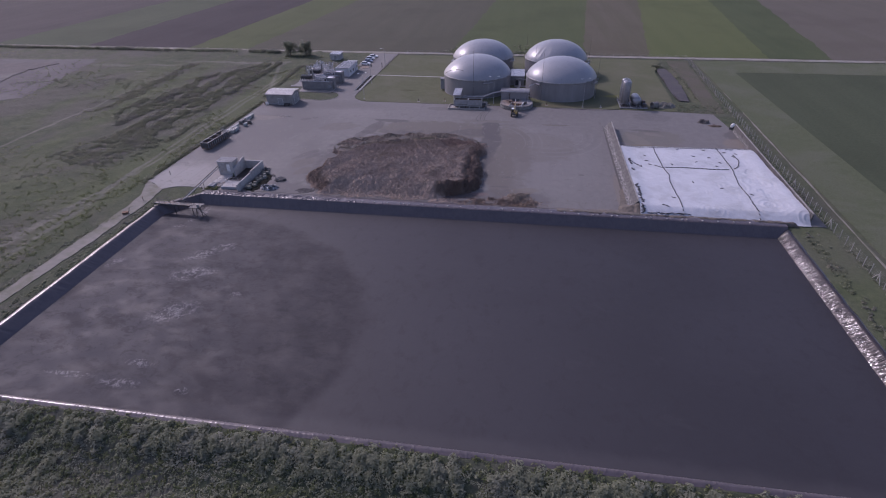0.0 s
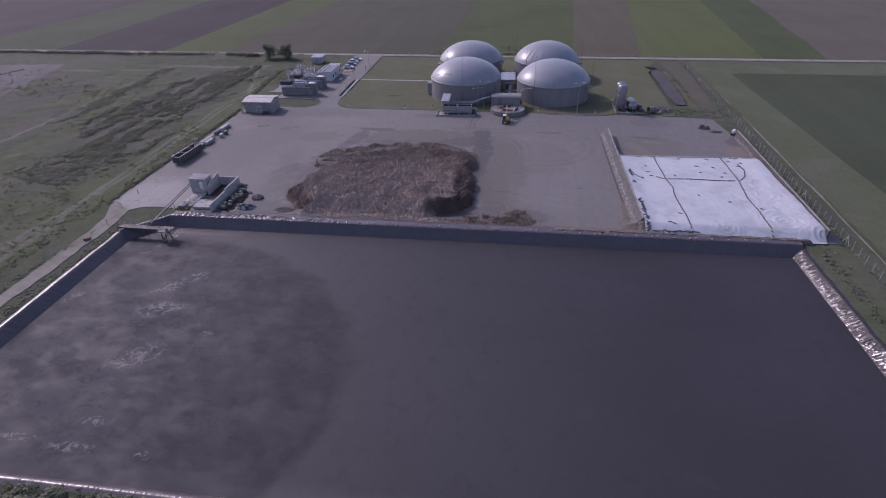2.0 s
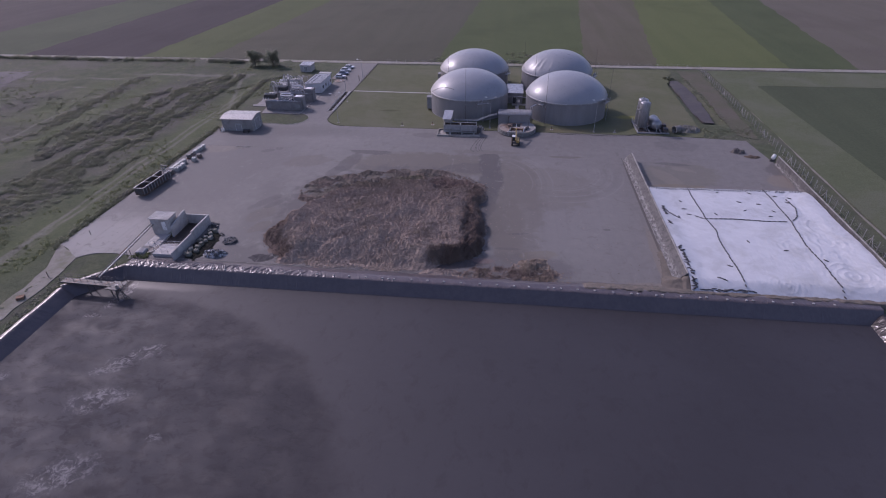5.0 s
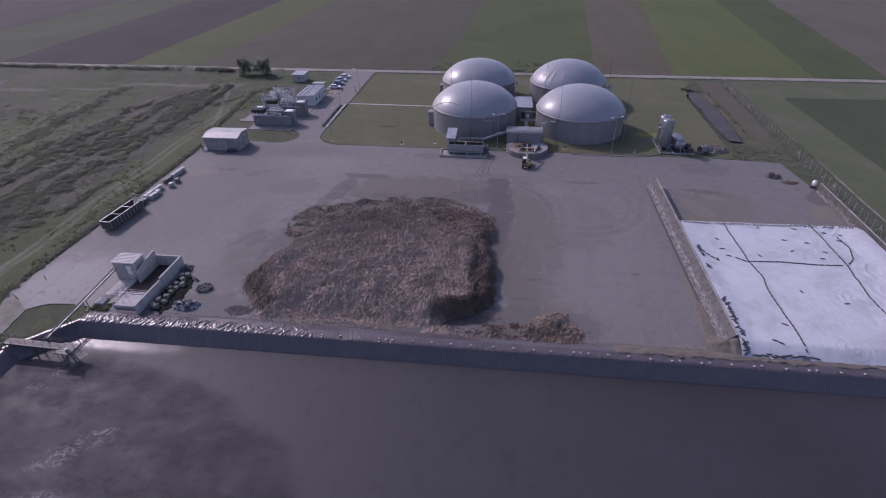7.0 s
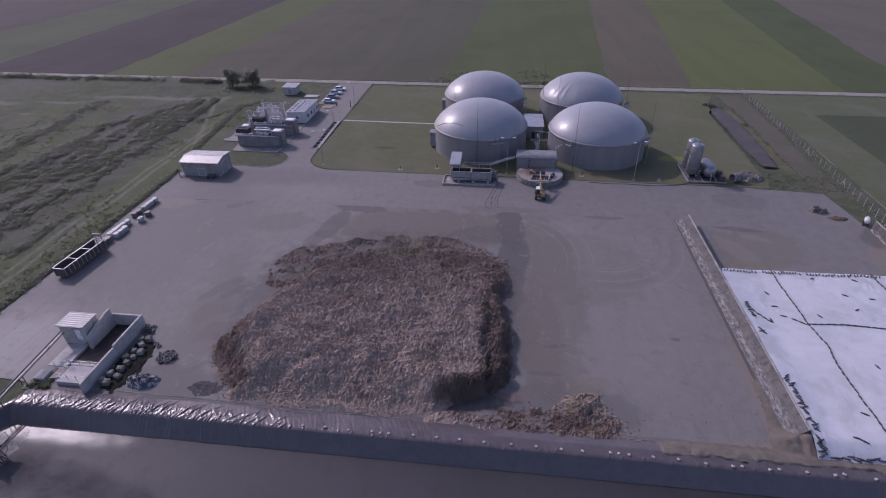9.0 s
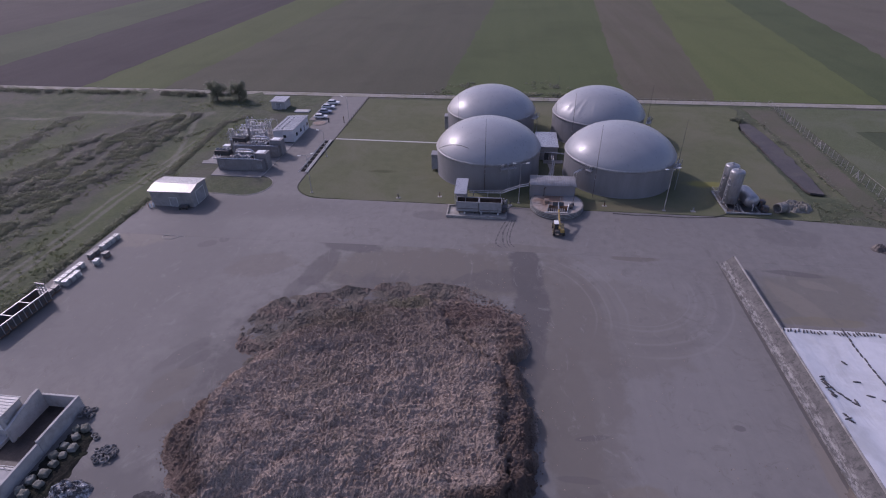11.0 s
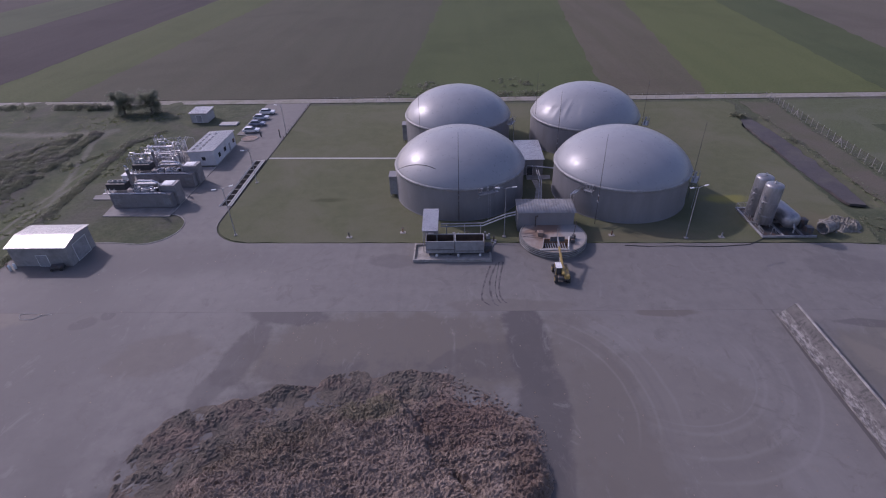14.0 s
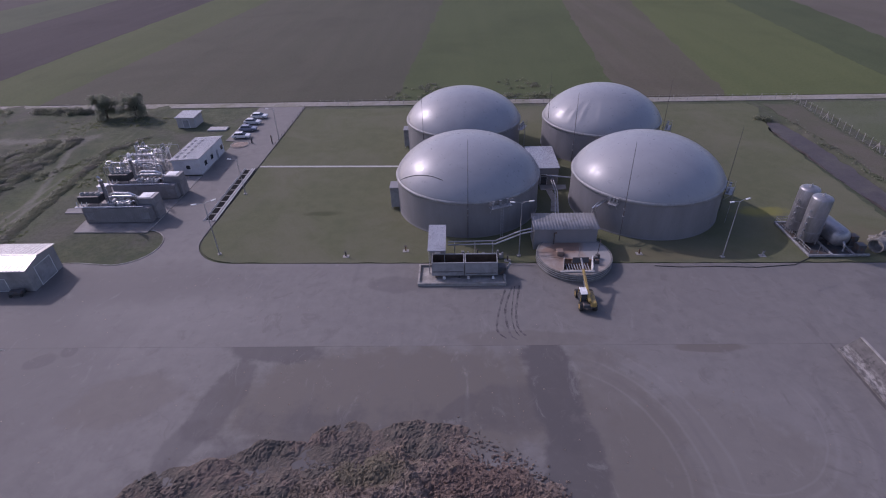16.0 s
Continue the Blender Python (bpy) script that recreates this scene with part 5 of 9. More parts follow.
def big_bag(x, y, turn, s, seed):
    t = thing("bulk_bag", x, y, 0.1, turn, "sagging pale bulk bag beside the bunker wall", "bag", "bulk bags along the bunker")
    bm = bmesh.new()
    bmesh.ops.create_cube(bm, size=1.0)
    bmesh.ops.subdivide_edges(bm, edges=bm.edges[:], cuts=5, use_grid_fill=True)
    for v in bm.verts:
        n = noise.noise(v.co * 2.6 + Vector((seed, 0, 0)))
        r = v.co.copy()
        r = 0.62 * r + 0.38 * r.normalized() * 0.62
        bulge = 1.0 + 0.16 * (0.5 - v.co.z)
        v.co = Vector((r.x * bulge, r.y * bulge, (r.z + 0.45) * 0.85)) * s * (1 + 0.22 * n)
        v.co.z = max(0.0, v.co.z)
    part("sack", bm, OLD_BAG, t, smooth=True)
    for dx, dy in ((-0.3, -0.3), (0.3, 0.3), (-0.3, 0.3), (0.3, -0.3)):
        bm = bmesh.new()
        tube(bm, [(dx * s, dy * s, 0.66 * s), (dx * 0.75 * s, dy * 0.6 * s, 0.82 * s), (dx * 0.4 * s, dy * 0.7 * s, 0.7 * s)], 0.03, 5)
        part("loop", bm, OLD_BAG, t)


rng = random.Random(21)
for k, (x, y) in enumerate(((-68.2, 122.0), (-67.2, 122.2), (-67.6, 120.9), (-67.9, 119.5), (-66.7, 119.3), (-67.2, 118.2), (-68.4, 118.1), (-67.5, 117.0), (-67.6, 115.7), (-68.6, 114.7), (-67.1, 114.3), (-68.9, 113.4), (-67.9, 113.0))):
    big_bag(x + rng.uniform(-0.1, 0.1), y, rng.uniform(0, 90), rng.uniform(0.68, 0.9), k * 3.1)


TYRE_GREY = surface("weathered tyre rubber", (0.045, 0.044, 0.046), (0.09, 0.088, 0.088), 3.0, (0.2, 0.195, 0.19), 1.3, 0.7, fine=14, depth=0.006)


def tyre(x, y, z, tx, ty, R=0.3):
    t = thing("tyre", x, y, z, 0, "worn black tyre lying in a loose pile", "tyre", "loose tyres on the yard")
    t.matrix_basis = pose(x, y, z + 0.05, tx, ty, 0)
    ob = part("tread", torus(bmesh.new(), R, 0.1, 0.1), TYRE_GREY, t, smooth=True)
    bm = bmesh.new()
    lathe(bm, [(R - 0.12, 0.06), (R - 0.05, 0.02), (R - 0.02, 0.12), (R - 0.05, 0.22), (R - 0.12, 0.18)], 16)
    part("bead", bm, TYRE_GREY, t)
    return t


for k in range(14):
    a = rng.uniform(0, 6.28)
    r = rng.uniform(0, 1.0)
    tyre(-68.6 + r * math.cos(a), 124.6 + r * math.sin(a), 0.24 * (k % 3), rng.uniform(-12, 12), rng.uniform(-12, 12))
# tyre shapes added in place of a pile of flat, irregular scraps
for k in range(34):
    a = rng.uniform(0, 6.28)
    r = 1.6 * math.sqrt(rng.random())
    tyre(-62.4 + 1.0 * r * math.cos(a), 119.1 + 0.75 * r * math.sin(a), 0.16 * (k % 2), rng.uniform(-26, 26), rng.uniform(-26, 26))
tyre(-65.6, 121.6, 0, 5, 3)
tyre(-65.0, 121.2, 0, -4, 6)


def crumpled(name, x, y, rx, ry, h, mat, label, category, seed, step=0.12):
    def z(u, v):
        d = math.hypot(u / rx, v / ry)
        w = noise.ridged_multi_fractal(Vector((u * 1.6, v * 1.6, seed)), 0.75, 2.1, 5, 1.0, 2.0)
        base = smooth01((1.05 + 0.25 * noise.noise(Vector((u, v, seed))) - d) / 0.45)
        return base * (h * (0.55 + 0.4 * noise.noise(Vector((u * 0.7, v * 0.7, seed + 3)))) + 0.38 * h * (w - 0.8)) - 0.04
    ob = grid_mesh(name, steps(-rx * 1.3, rx * 1.3, step), steps(-ry * 1.3, ry * 1.3, step), z, mat, None, lambda u, v: z(u, v) > -0.03, False)
    ob.matrix_basis = pose(x, y, 0)
    return tagged(ob, label, category)


FILM_SHINY = surface("crumpled black film", (0.03, 0.03, 0.033), (0.07, 0.07, 0.072), 2.0, (0.5, 0.5, 0.5), 1.7, 0.3, fine=5, depth=0.03, edge=(0.5, 0.56))
# dirt beside the wall, coloured near black to paint the wall's shade
crumpled("dirt_layer", -67.2, 116.9, 2.6, 6.0, 0.25, surface("dirt darkened for shade", (0.026, 0.025, 0.021), (0.02, 0.02, 0.017), 1.2, (0.035, 0.037, 0.024), 0.4, 0.95, fine=6, depth=0.06, spec=0.08), "thin layer of dirt along the bunker wall, darkened for its shade", "dirt", 30.0)
crumpled("film_heap", -63.2, 114.1, 2.7, 1.5, 1.0, FILM_SHINY, "crumpled heap of shiny black and white film", "film", 3.0)

# concrete weights on the film of the far rim
WHITE_BLOCK = surface("pale concrete block", (0.46, 0.445, 0.42), (0.34, 0.33, 0.31), 3.0, None, 1, 0.85, fine=14, depth=0.01)
bm = bmesh.new()
box(bm, -0.18, 0.18, -0.15, 0.15, 0.0, 0.17, 0.03)
block = thing("weight_block", -58.0, 108.2, 0.6, 3, "small pale concrete block weighing down the pond film", "block", "weight blocks on the pond rim")
part("body", bm, WHITE_BLOCK, block)
bm = bmesh.new()
tube(bm, [(-0.07, 0, 0.18), (-0.05, 0, 0.27), (0.05, 0, 0.27), (0.07, 0, 0.18)], 0.015, 5)
part("lifting_loop", bm, RUST, block)
for x in (-71.8, -69.8, -66.8, -63.4, -60.6, -54.6, -51.4, -48.6, -46.2, -43.2, -40.1, -36.8, -33.8, -30.6, -27.5, -26.4, -25.3, -22.1, -19.1, -16.1, -13.0, -9.6, -6.5, -3.4, -0.8, 2.6, 3.6, 4.8, 7.7, 10.7):
    copy_thing(block, pose(x, 108.45 + rng.uniform(-0.08, 0.12), 0.6, 0, 0, rng.uniform(-25, 25)))
x = 13.8
while x < 53:
    copy_thing(block, pose(x, 108.3 + rng.uniform(-0.15, 0.2), 0.6, 0, 0, rng.uniform(-25, 25)))
    x += rng.choice((3.3, 3.1, 3.2, 1.1))

crumpled("film_sheet", -53.4, 113.7, 2.9, 1.7, 0.1, surface("dull black film", (0.05, 0.047, 0.048), (0.075, 0.07, 0.07), 1.5, None, 1, 0.8, fine=5, depth=0.02, spec=0.1), "crumpled black film sheet lying beside the silage", "film", 8.0)

# ---- silage sheet: rows of dark sandbags ----
BAG = surface("dark sandbag", (0.06, 0.058, 0.06), (0.085, 0.082, 0.082), 3.0, None, 1, 0.9, fine=14, depth=0.02)
bm = bmesh.new()
bmesh.ops.create_cube(bm, size=1)
bmesh.ops.subdivide_edges(bm, edges=bm.edges[:], cuts=1, use_grid_fill=True)
for v in bm.verts:
    v.co = Vector((v.co.x * 1.0 * (1 - 0.25 * abs(v.co.y * 2) * abs(v.co.x)), v.co.y * 0.2, v.co.z * 0.15))
    if abs(v.co.x) > 0.4:
        v.co.z *= 0.45
        v.co.y *= 0.75
bag_mesh = bpy.data.meshes.new("sandbag")
bm.to_mesh(bag_mesh)
bm.free()
bag_mesh.materials.append(BAG)
bag_mesh.polygons.foreach_set("use_smooth", [True] * len(bag_mesh.polygons))


def bag(x, y, turn, parent=None, length=1.0):
    o = new("sandbag", bag_mesh)
    o.parent = parent
    o.matrix_basis = pose(x, y, tarp_height(x, y) + 0.08, 0, 0, turn) @ Matrix.Diagonal((length, 1, 1, 1))
    return o


def bag_row(pts, label):
    t = thing("sandbag_row", 0, 0, 0, 0, label, "sandbags", "sandbag rows on the silage sheet")
    for (x0, y0), (x1, y1) in zip(pts, pts[1:]):
        d = math.dist((x0, y0), (x1, y1))
        n = max(1, round(d / 1.02))
        a = math.degrees(math.atan2(y1 - y0, x1 - x0))
        for i in range(n):
            f = (i + 0.5) / n
            bag(x0 + (x1 - x0) * f + rng.uniform(-0.06, 0.06), y0 + (y1 - y0) * f, a + rng.uniform(-7, 7), t)


bag_row([(36.8, 150.3), (36.7, 143), (36.9, 134.5), (37.4, 130), (36.7, 126), (36.9, 117.4), (36.8, 110.3)], "long winding row of dark sandbags on the white sheet")
bag_row([(53.6, 150.2), (54.0, 135.6), (52.6, 126), (52.9, 119.6), (52.8, 110.2)], "long row of dark sandbags on the white sheet")
bag_row([(34.8, 136.2), (36.4, 135.0), (42.4, 135.5), (48, 135.0), (53.2, 135.2)], "short cross row of dark sandbags on the white sheet")
bag_row([(54.4, 135.8), (56.0, 137.4), (57.2, 141.5), (56.8, 145.5)], "curved row of dark sandbags on the white sheet")
bag_row([(28.8, 138.8), (29.6, 137.0), (31.6, 134.8), (31.4, 136.2)], "loose angled row of dark sandbags on the white sheet")
t = thing("sandbag_row", 0, 0, 0, 0, "row of crosswise dark sandbags on the sheet's edge", "sandbags", "sandbag rows on the silage sheet")
x = 28.0
while x < 61.5:
    bag(x, 149.0 + rng.uniform(-0.2, 0.2), (84 if x < 44 else 66) + rng.uniform(-22, 22), t, rng.uniform(0.6, 0.9))
    x += rng.choice((0.42, 0.5, 0.55, 0.62, 1.3))
t = thing("sandbag_row", 0, 0, 0, 0, "untidy cluster of dark sandbags along the wall", "sandbags", "sandbag rows on the silage sheet")
for y0, y1, n in ((116.4, 122.8, 17), (113.4, 116.4, 6), (110.6, 112.9, 11), (131.8, 133.0, 3), (135.8, 139.6, 8)):
    for k in range(n):
        y = y0 + (y1 - y0) * (k + rng.random()) / n
        bag(28.05 + 0.5 * rng.random() + (0.5 if y > 131 else 0.0), y, rng.choice((rng.uniform(-75, -40), rng.uniform(10, 40))), t, rng.uniform(0.7, 1.1))
t = thing("sandbag_row", 0, 0, 0, 0, "thin row of dark sandbags at the sheet's foot", "sandbags", "sandbag rows on the silage sheet")
for k in range(15):
    bag(29.5 + 0.6 * k + rng.uniform(-0.2, 0.2), 110.5 + rng.uniform(0, 0.5), rng.uniform(-25, 25), t, rng.uniform(0.8, 1.2))
for x, y, turn in ((33.5, 142.7, -50), (33.4, 139.2, 5), (33.8, 136.7, -10), (42.9, 147.7, 35), (49.8, 147.6, -40), (46.1, 143.1, -20), (50.0, 142.4, -5), (46.1, 139.3, 35), (39.5, 137.2, -55), (42.2, 126.2, -75), (33.6, 112.8, -30), (32.9, 113.2, -25), (35.9, 117.2, -35), (48.2, 123.6, -5), (52.0, 139.4, -50), (50.6, 137.2, 0), (53.8, 120.4, -50), (56.5, 143.8, -40), (55.0, 146.6, -10), (57.8, 146.0, -30)):
    o = bag(x, y, turn + rng.uniform(-8, 8), None, rng.uniform(0.85, 1.1))
    tagged(o, "single dark sandbag lying on the white sheet", "sandbag", "single sandbags on the silage sheet")

# ---- fence of concrete posts ----
FENCE = [(65.0, 40.0), (65.9, 88.7), (66.9, 133.3), (68.4, 176.0), (71.7, 267.0)]
POST_MAT = surface("pale concrete post", (0.36, 0.345, 0.315), (0.29, 0.275, 0.255), 2.0, None, 1, 0.85, fine=14, depth=0.01)


def fence_point(s):
    for a, b in zip(FENCE, FENCE[1:]):
        d = math.dist(a, b)
        if s <= d:
            return a[0] + (b[0] - a[0]) * s / d, a[1] + (b[1] - a[1]) * s / d
        s -= d
    return FENCE[-1]


fence = thing("fence", 0, 0, -0.1, 0, "wire fence on slim pale concrete posts with braces", "fence")
bm = bmesh.new()
box(bm, -0.05, 0.05, -0.05, 0.05, 0, 2.2, 0.012)
post = part("post", bm, POST_MAT, fence)
bm = bmesh.new()
box(bm, -0.05, 0.05, -0.05, 0.05, 0, 2.3, 0.0, pose(0, 0, 1.75, 145, 0, 0))
brace = part("brace", bm, POST_MAT, fence)
total = sum(math.dist(a, b) for a, b in zip(FENCE, FENCE[1:]))
n = int(total / 2.5)
for i in range(n + 1):
    x, y = fence_point(i * 2.5)
    if i == 0:
        post.matrix_basis = pose(x, y, 0)
        brace.matrix_basis = pose(x, y, 0)
        continue
    same("post", post, pose(x, y, 0, rng.uniform(-1.5, 1.5), rng.uniform(-1.5, 1.5), 0))
    if i % 8 == 4:
        same("brace", brace, pose(x, y, 0))
        same("brace", brace, pose(x, y, 0, 0, 0, 180))
for z in (0.3, 0.75, 1.2, 1.65, 2.05):
    bm = bmesh.new()
    tube(bm, [(x, y, z) for x, y in FENCE], 0.004, 4)
    part("wire", bm, STEEL, fence)

# short far fence along the lawn's road side
far_fence = thing("fence", 0, 0, 0, 0, "low pale post fence along the farm road", "fence")
bm = bmesh.new()
box(bm, -0.05, 0.05, -0.05, 0.05, 0, 1.6, 0.01)
p0 = part("post", bm, POST_MAT, far_fence)
p0.matrix_basis = pose(71.5, 267.2, 0)
for i in range(1, 34):
    same("post", p0, pose(71.5 - i * 4.0, 267.2 + 0.02 * i * 4, 0))
bm = bmesh.new()
for z in (0.5, 1.0, 1.5):
    tube(bm, [(71.5, 267.2, z), (-61, 269.85, z)], 0.012, 4)
part("wire", bm, STEEL, far_fence)

# ---- ditch water, kerbs, lawn path ----
bm = bmesh.new()
slab(bm, ragged([(56.0, 201.6), (58.4, 201.0), (59.8, 212), (60.6, 228), (60.4, 240), (59.6, 249.0), (56.8, 250.0), (55.6, 246), (55.2, 228), (54.8, 210)], 0.5, 4.0, 0.8), -0.9, -0.42)
tagged(mesh_object("water", bm, surface("dark still water", (0.068, 0.061, 0.062), (0.08, 0.072, 0.07), 0.5, (0.098, 0.09, 0.078), 0.16, 0.7, fine=2, depth=0.01, spec=0.25)), "dark still water in a narrow ditch", "ditch", kind="structure")


def kerb(pts, label, w=0.14, h=0.1, mat=None):
    t = thing("kerb", 0, 0, 0, 0, label, "kerb", kind="structure")
    out = [Vector((x, y)) for x, y in pts]
    bm = bmesh.new()
    rows = []
    for i, p in enumerate(out):
        d = (out[min(i + 1, len(out) - 1)] - out[max(i - 1, 0)]).normalized()
        nrm = Vector((-d.y, d.x)) * w / 2
        rows.append([bm.verts.new((*(p + s * nrm), z)) for s, z in ((-1, -0.05), (-1, h), (1, h), (1, -0.05))])
    for a, b in zip(rows, rows[1:]):
        for k in range(3):
            bm.faces.new((a[k], a[k + 1], b[k + 1], b[k]))
    part("kerb_stone", bm, mat or CONCRETE, t)


kerb([(-76.2, 222.6), (-76.2, 200.2)] + arc(-77.3, 194.4, 5.6, 78, -88, 12) + [(-83, 189.5), (-96, 189.3)], "pale concrete kerb round the grass island")
kerb([(-70.0, 112.0), (-54.6, 111.85), (-31.5, 111.5), (8.4, 111.4)], "narrow weathered concrete edging behind the pond film", 0.1, 0.04, CONCRETE_OLD)
bm = bmesh.new()
slab(bm, [(-64.9, 226.6), (-33, 225.4), (-33, 226.1), (-64.9, 227.3)], 0.0, 0.07)
tagged(mesh_object("path", bm, WHITE_BLOCK), "narrow pale concrete path across the lawn", "path", kind="structure")

# ---- lamps ----
LAMP_GLASS = surface("pale lamp cover", (0.75, 0.75, 0.73), (0.7, 0.7, 0.68), 2.0, None, 1, 0.3, fine=6, depth=0.002)


def lamp_post(x, y, turn, h, arms, label):
    t = thing("street_lamp", x, y, 0, turn, label, "street lamp", "street lamps of the yard")
    bm = bmesh.new()
    box(bm, -0.3, 0.3, -0.3, 0.3, -0.05, 0.18, 0.03)
    part("footing", bm, CONCRETE, t)
    part("pole", cyl(bmesh.new(), (0, 0, 0.15), (0, 0, h), 0.09, 10, 0.05), STEEL, t)
    for s in ((1, -1) if arms == 2 else (1,)):
        part("arm", tube(bmesh.new(), [(0, 0, h - 0.15), (s * 0.45, 0, h + 0.1), (s * 1.15, 0, h + 0.15)], 0.035, 6), STEEL, t)
        bm = bmesh.new()
        box(bm, -0.4, 0.4, -0.15, 0.15, -0.06, 0.07, 0.05)
        head = part("lamp_head", bm, PAINT_WHITE, t)
        head.matrix_basis = pose(s * 1.45, 0, h + 0.16, 0, -6 * s, 0)
        bm = bmesh.new()
        box(bm, -0.3, 0.3, -0.11, 0.11, -0.085, -0.055, 0.01)
        part("cover", bm, LAMP_GLASS, head)


lamp_post(20.1, 189.2, 20, 9.8, 2, "tall steel street lamp with two arms on the lawn's edge")
lamp_post(-11.4, 190.2, 5, 9.6, 2, "tall steel street lamp with two arms beside the feeder")
lamp_post(-60.4, 191.7, 30, 9.5, 2, "tall steel street lamp with two arms on the lawn's corner")
lamp_post(-63.6, 213.6, 180, 7.4, 1, "steel street lamp with one arm beside the driveway")
lamp_post(-65.4, 243.6, 180, 7.6, 1, "steel street lamp with one arm beside the parked cars")

# ---- weighbridge ----
t = thing("weighbridge", -66.4, 202.8, 0, 0.6, "steel weighbridge with dark recessed panels in the driveway", "weighbridge")
bm = bmesh.new()
box(bm, -1.4, 1.4, 0, 23.0, -0.02, 0.06, 0.02)
part("deck", bm, CONCRETE, t)
for x, w in ((-1.38, 0.12), (-1.08, 0.12), (0.28, 0.34), (0.78, 0.34)):
    bm = bmesh.new()
    box(bm, x, x + w, 0, 23.0, 0.06, 0.18, 0.03)
    part("side_rail", bm, WHITE_BLOCK, t)
bm = bmesh.new()
box(bm, -0.92, 0.26, 0, 2.1, 0.07, 0.13, 0.02)
PIT_DARK = surface("dark recessed plate", (0.012, 0.012, 0.013), (0.02, 0.02, 0.02), 2.0, None, 1, 0.9, fine=12, depth=0.003, spec=0.05)
first = part("dark_panel", bm, PIT_DARK, t, "dark recessed deck panel")
first.matrix_basis = pose(0, 0.3, 0)
for i in range(1, 9):
    same("dark_panel", first, pose(0, 0.3 + i * 2.5, 0))
# dark strip painting the shadow along the deck's right edge
bm = bmesh.new()
box(bm, 1.16, 1.4, 0, 23.0, 0.061, 0.1)
part("gutter", bm, PIT_DARK, t)

# ---- open container and liquid totes along the yard's edge ----
t = thing("open_container", -93.4, 141.8, 0, -4, "dark steel open-top roll-off container beside the yard's edge", "container")
L, W, H0, H1 = 5.2, 1.2, 0.5, 2.2
for name, a in (("side_wall", (-W, -W + 0.08, -L, L)), ("side_wall", (W - 0.08, W, -L, L)), ("end_wall", (-W + 0.08, W - 0.08, -L, -L + 0.08))):
    bm = bmesh.new()
    box(bm, a[0], a[1], a[2], a[3], H0, H1, 0.01)
    part(name, bm, STEEL_DARK, t)
bm = bmesh.new()
box(bm, -W, W, -L, L, H0 - 0.12, H0 + 0.02, 0.01)
part("floor", bm, RUST, t)
bm = bmesh.new()
for x in (-W, W):
    box(bm, x - 0.07, x + 0.07, -L, L, H1 - 0.02, H1 + 0.1)
for y in (-L, -1.7, 1.7, L):
    box(bm, -W, W, y - 0.06, y + 0.06, H1 - 0.01, H1 + 0.09)
part("top_rail", bm, STEEL, t, "pale worn steel top rail")
for x in (-W - 0.07, W + 0.07):
    for i in range(11):
        bm = bmesh.new()
        box(bm, x - 0.06, x + 0.06, -L + 0.1 + i * 1.02 - 0.05, -L + 0.1 + i * 1.02 + 0.05, H0, H1 - 0.03, 0.0)
        part("rib", bm, PAINT_GREY, t, "worn grey steel rib")
bm = bmesh.new()
for x in (-0.7, 0.0, 0.7):
    box(bm, x - 0.06, x + 0.06, L + 0.05, L + 0.17, 0.1, 3.6)
for z in (0.3, 1.5, 2.6, 3.5):
    box(bm, -1.0, 1.0, L + 0.06, L + 0.16, z, z + 0.1)
part("end_frame", bm, STEEL, t)
for y in (-3.6, 3.4):
    for x in (-0.95, 0.95):
        bm = bmesh.new()
        cyl(bm, (x - 0.15, y, 0.25), (x + 0.15, y, 0.25), 0.25, 12)
        part("roller", bm, STEEL_DARK, t)

TOTE_PLASTIC = surface("milky tote plastic", (0.62, 0.62, 0.57), (0.54, 0.54, 0.5), 1.5, (0.35, 0.34, 0.3), 1.2, 0.45, fine=8, depth=0.004)
TOTE_DARK = surface("dark tote plastic", (0.12, 0.11, 0.1), (0.17, 0.15, 0.13), 1.5, None, 1, 0.5, fine=8, depth=0.004)


def tote(x, y, turn, dark, label):
    t = thing("liquid_tote", x, y, 0, turn, label, "liquid tote", "liquid totes at the yard's edge")
    bm = bmesh.new()
    for k in (-0.5, 0, 0.5):
        box(bm, -0.58, 0.58, k * 0.85 - 0.06, k * 0.85 + 0.06, 0, 0.1)
    box(bm, -0.6, 0.6, -0.5, 0.5, 0.1, 0.15)
    part("pallet", bm, RUST if dark else STEEL, t)
    bm = bmesh.new()
    box(bm, -0.56, 0.56, -0.46, 0.46, 0.16, 1.08, 0.07)
    tank_ob = part("bottle", bm, TOTE_DARK if dark else TOTE_PLASTIC, t)
    bm = bmesh.new()
    cyl(bm, (0, 0, 1.07), (0, 0, 1.13), 0.12, 12)
    part("cap", bm, STEEL_DARK, tank_ob)
    bm = bmesh.new()
    for k in range(5):
        f = -0.6 + k * 0.3
        for yy in (-0.5, 0.5):
            box(bm, f - 0.012, f + 0.012, yy - 0.012, yy + 0.012, 0.13, 1.12)
    for k in range(4):
        f = -0.5 + k * 0.333
        for xx in (-0.6, 0.6):
            box(bm, xx - 0.012, xx + 0.012, f - 0.012, f + 0.012, 0.13, 1.12)
    for z in (0.4, 0.75, 1.12):
        for yy in (-0.5, 0.5):
            box(bm, -0.6, 0.6, yy - 0.012, yy + 0.012, z - 0.012, z + 0.012)
        for xx in (-0.6, 0.6):
            box(bm, xx - 0.012, xx + 0.012, -0.5, 0.5, z - 0.012, z + 0.012)
    part("cage", bm, STEEL, t)
    return t


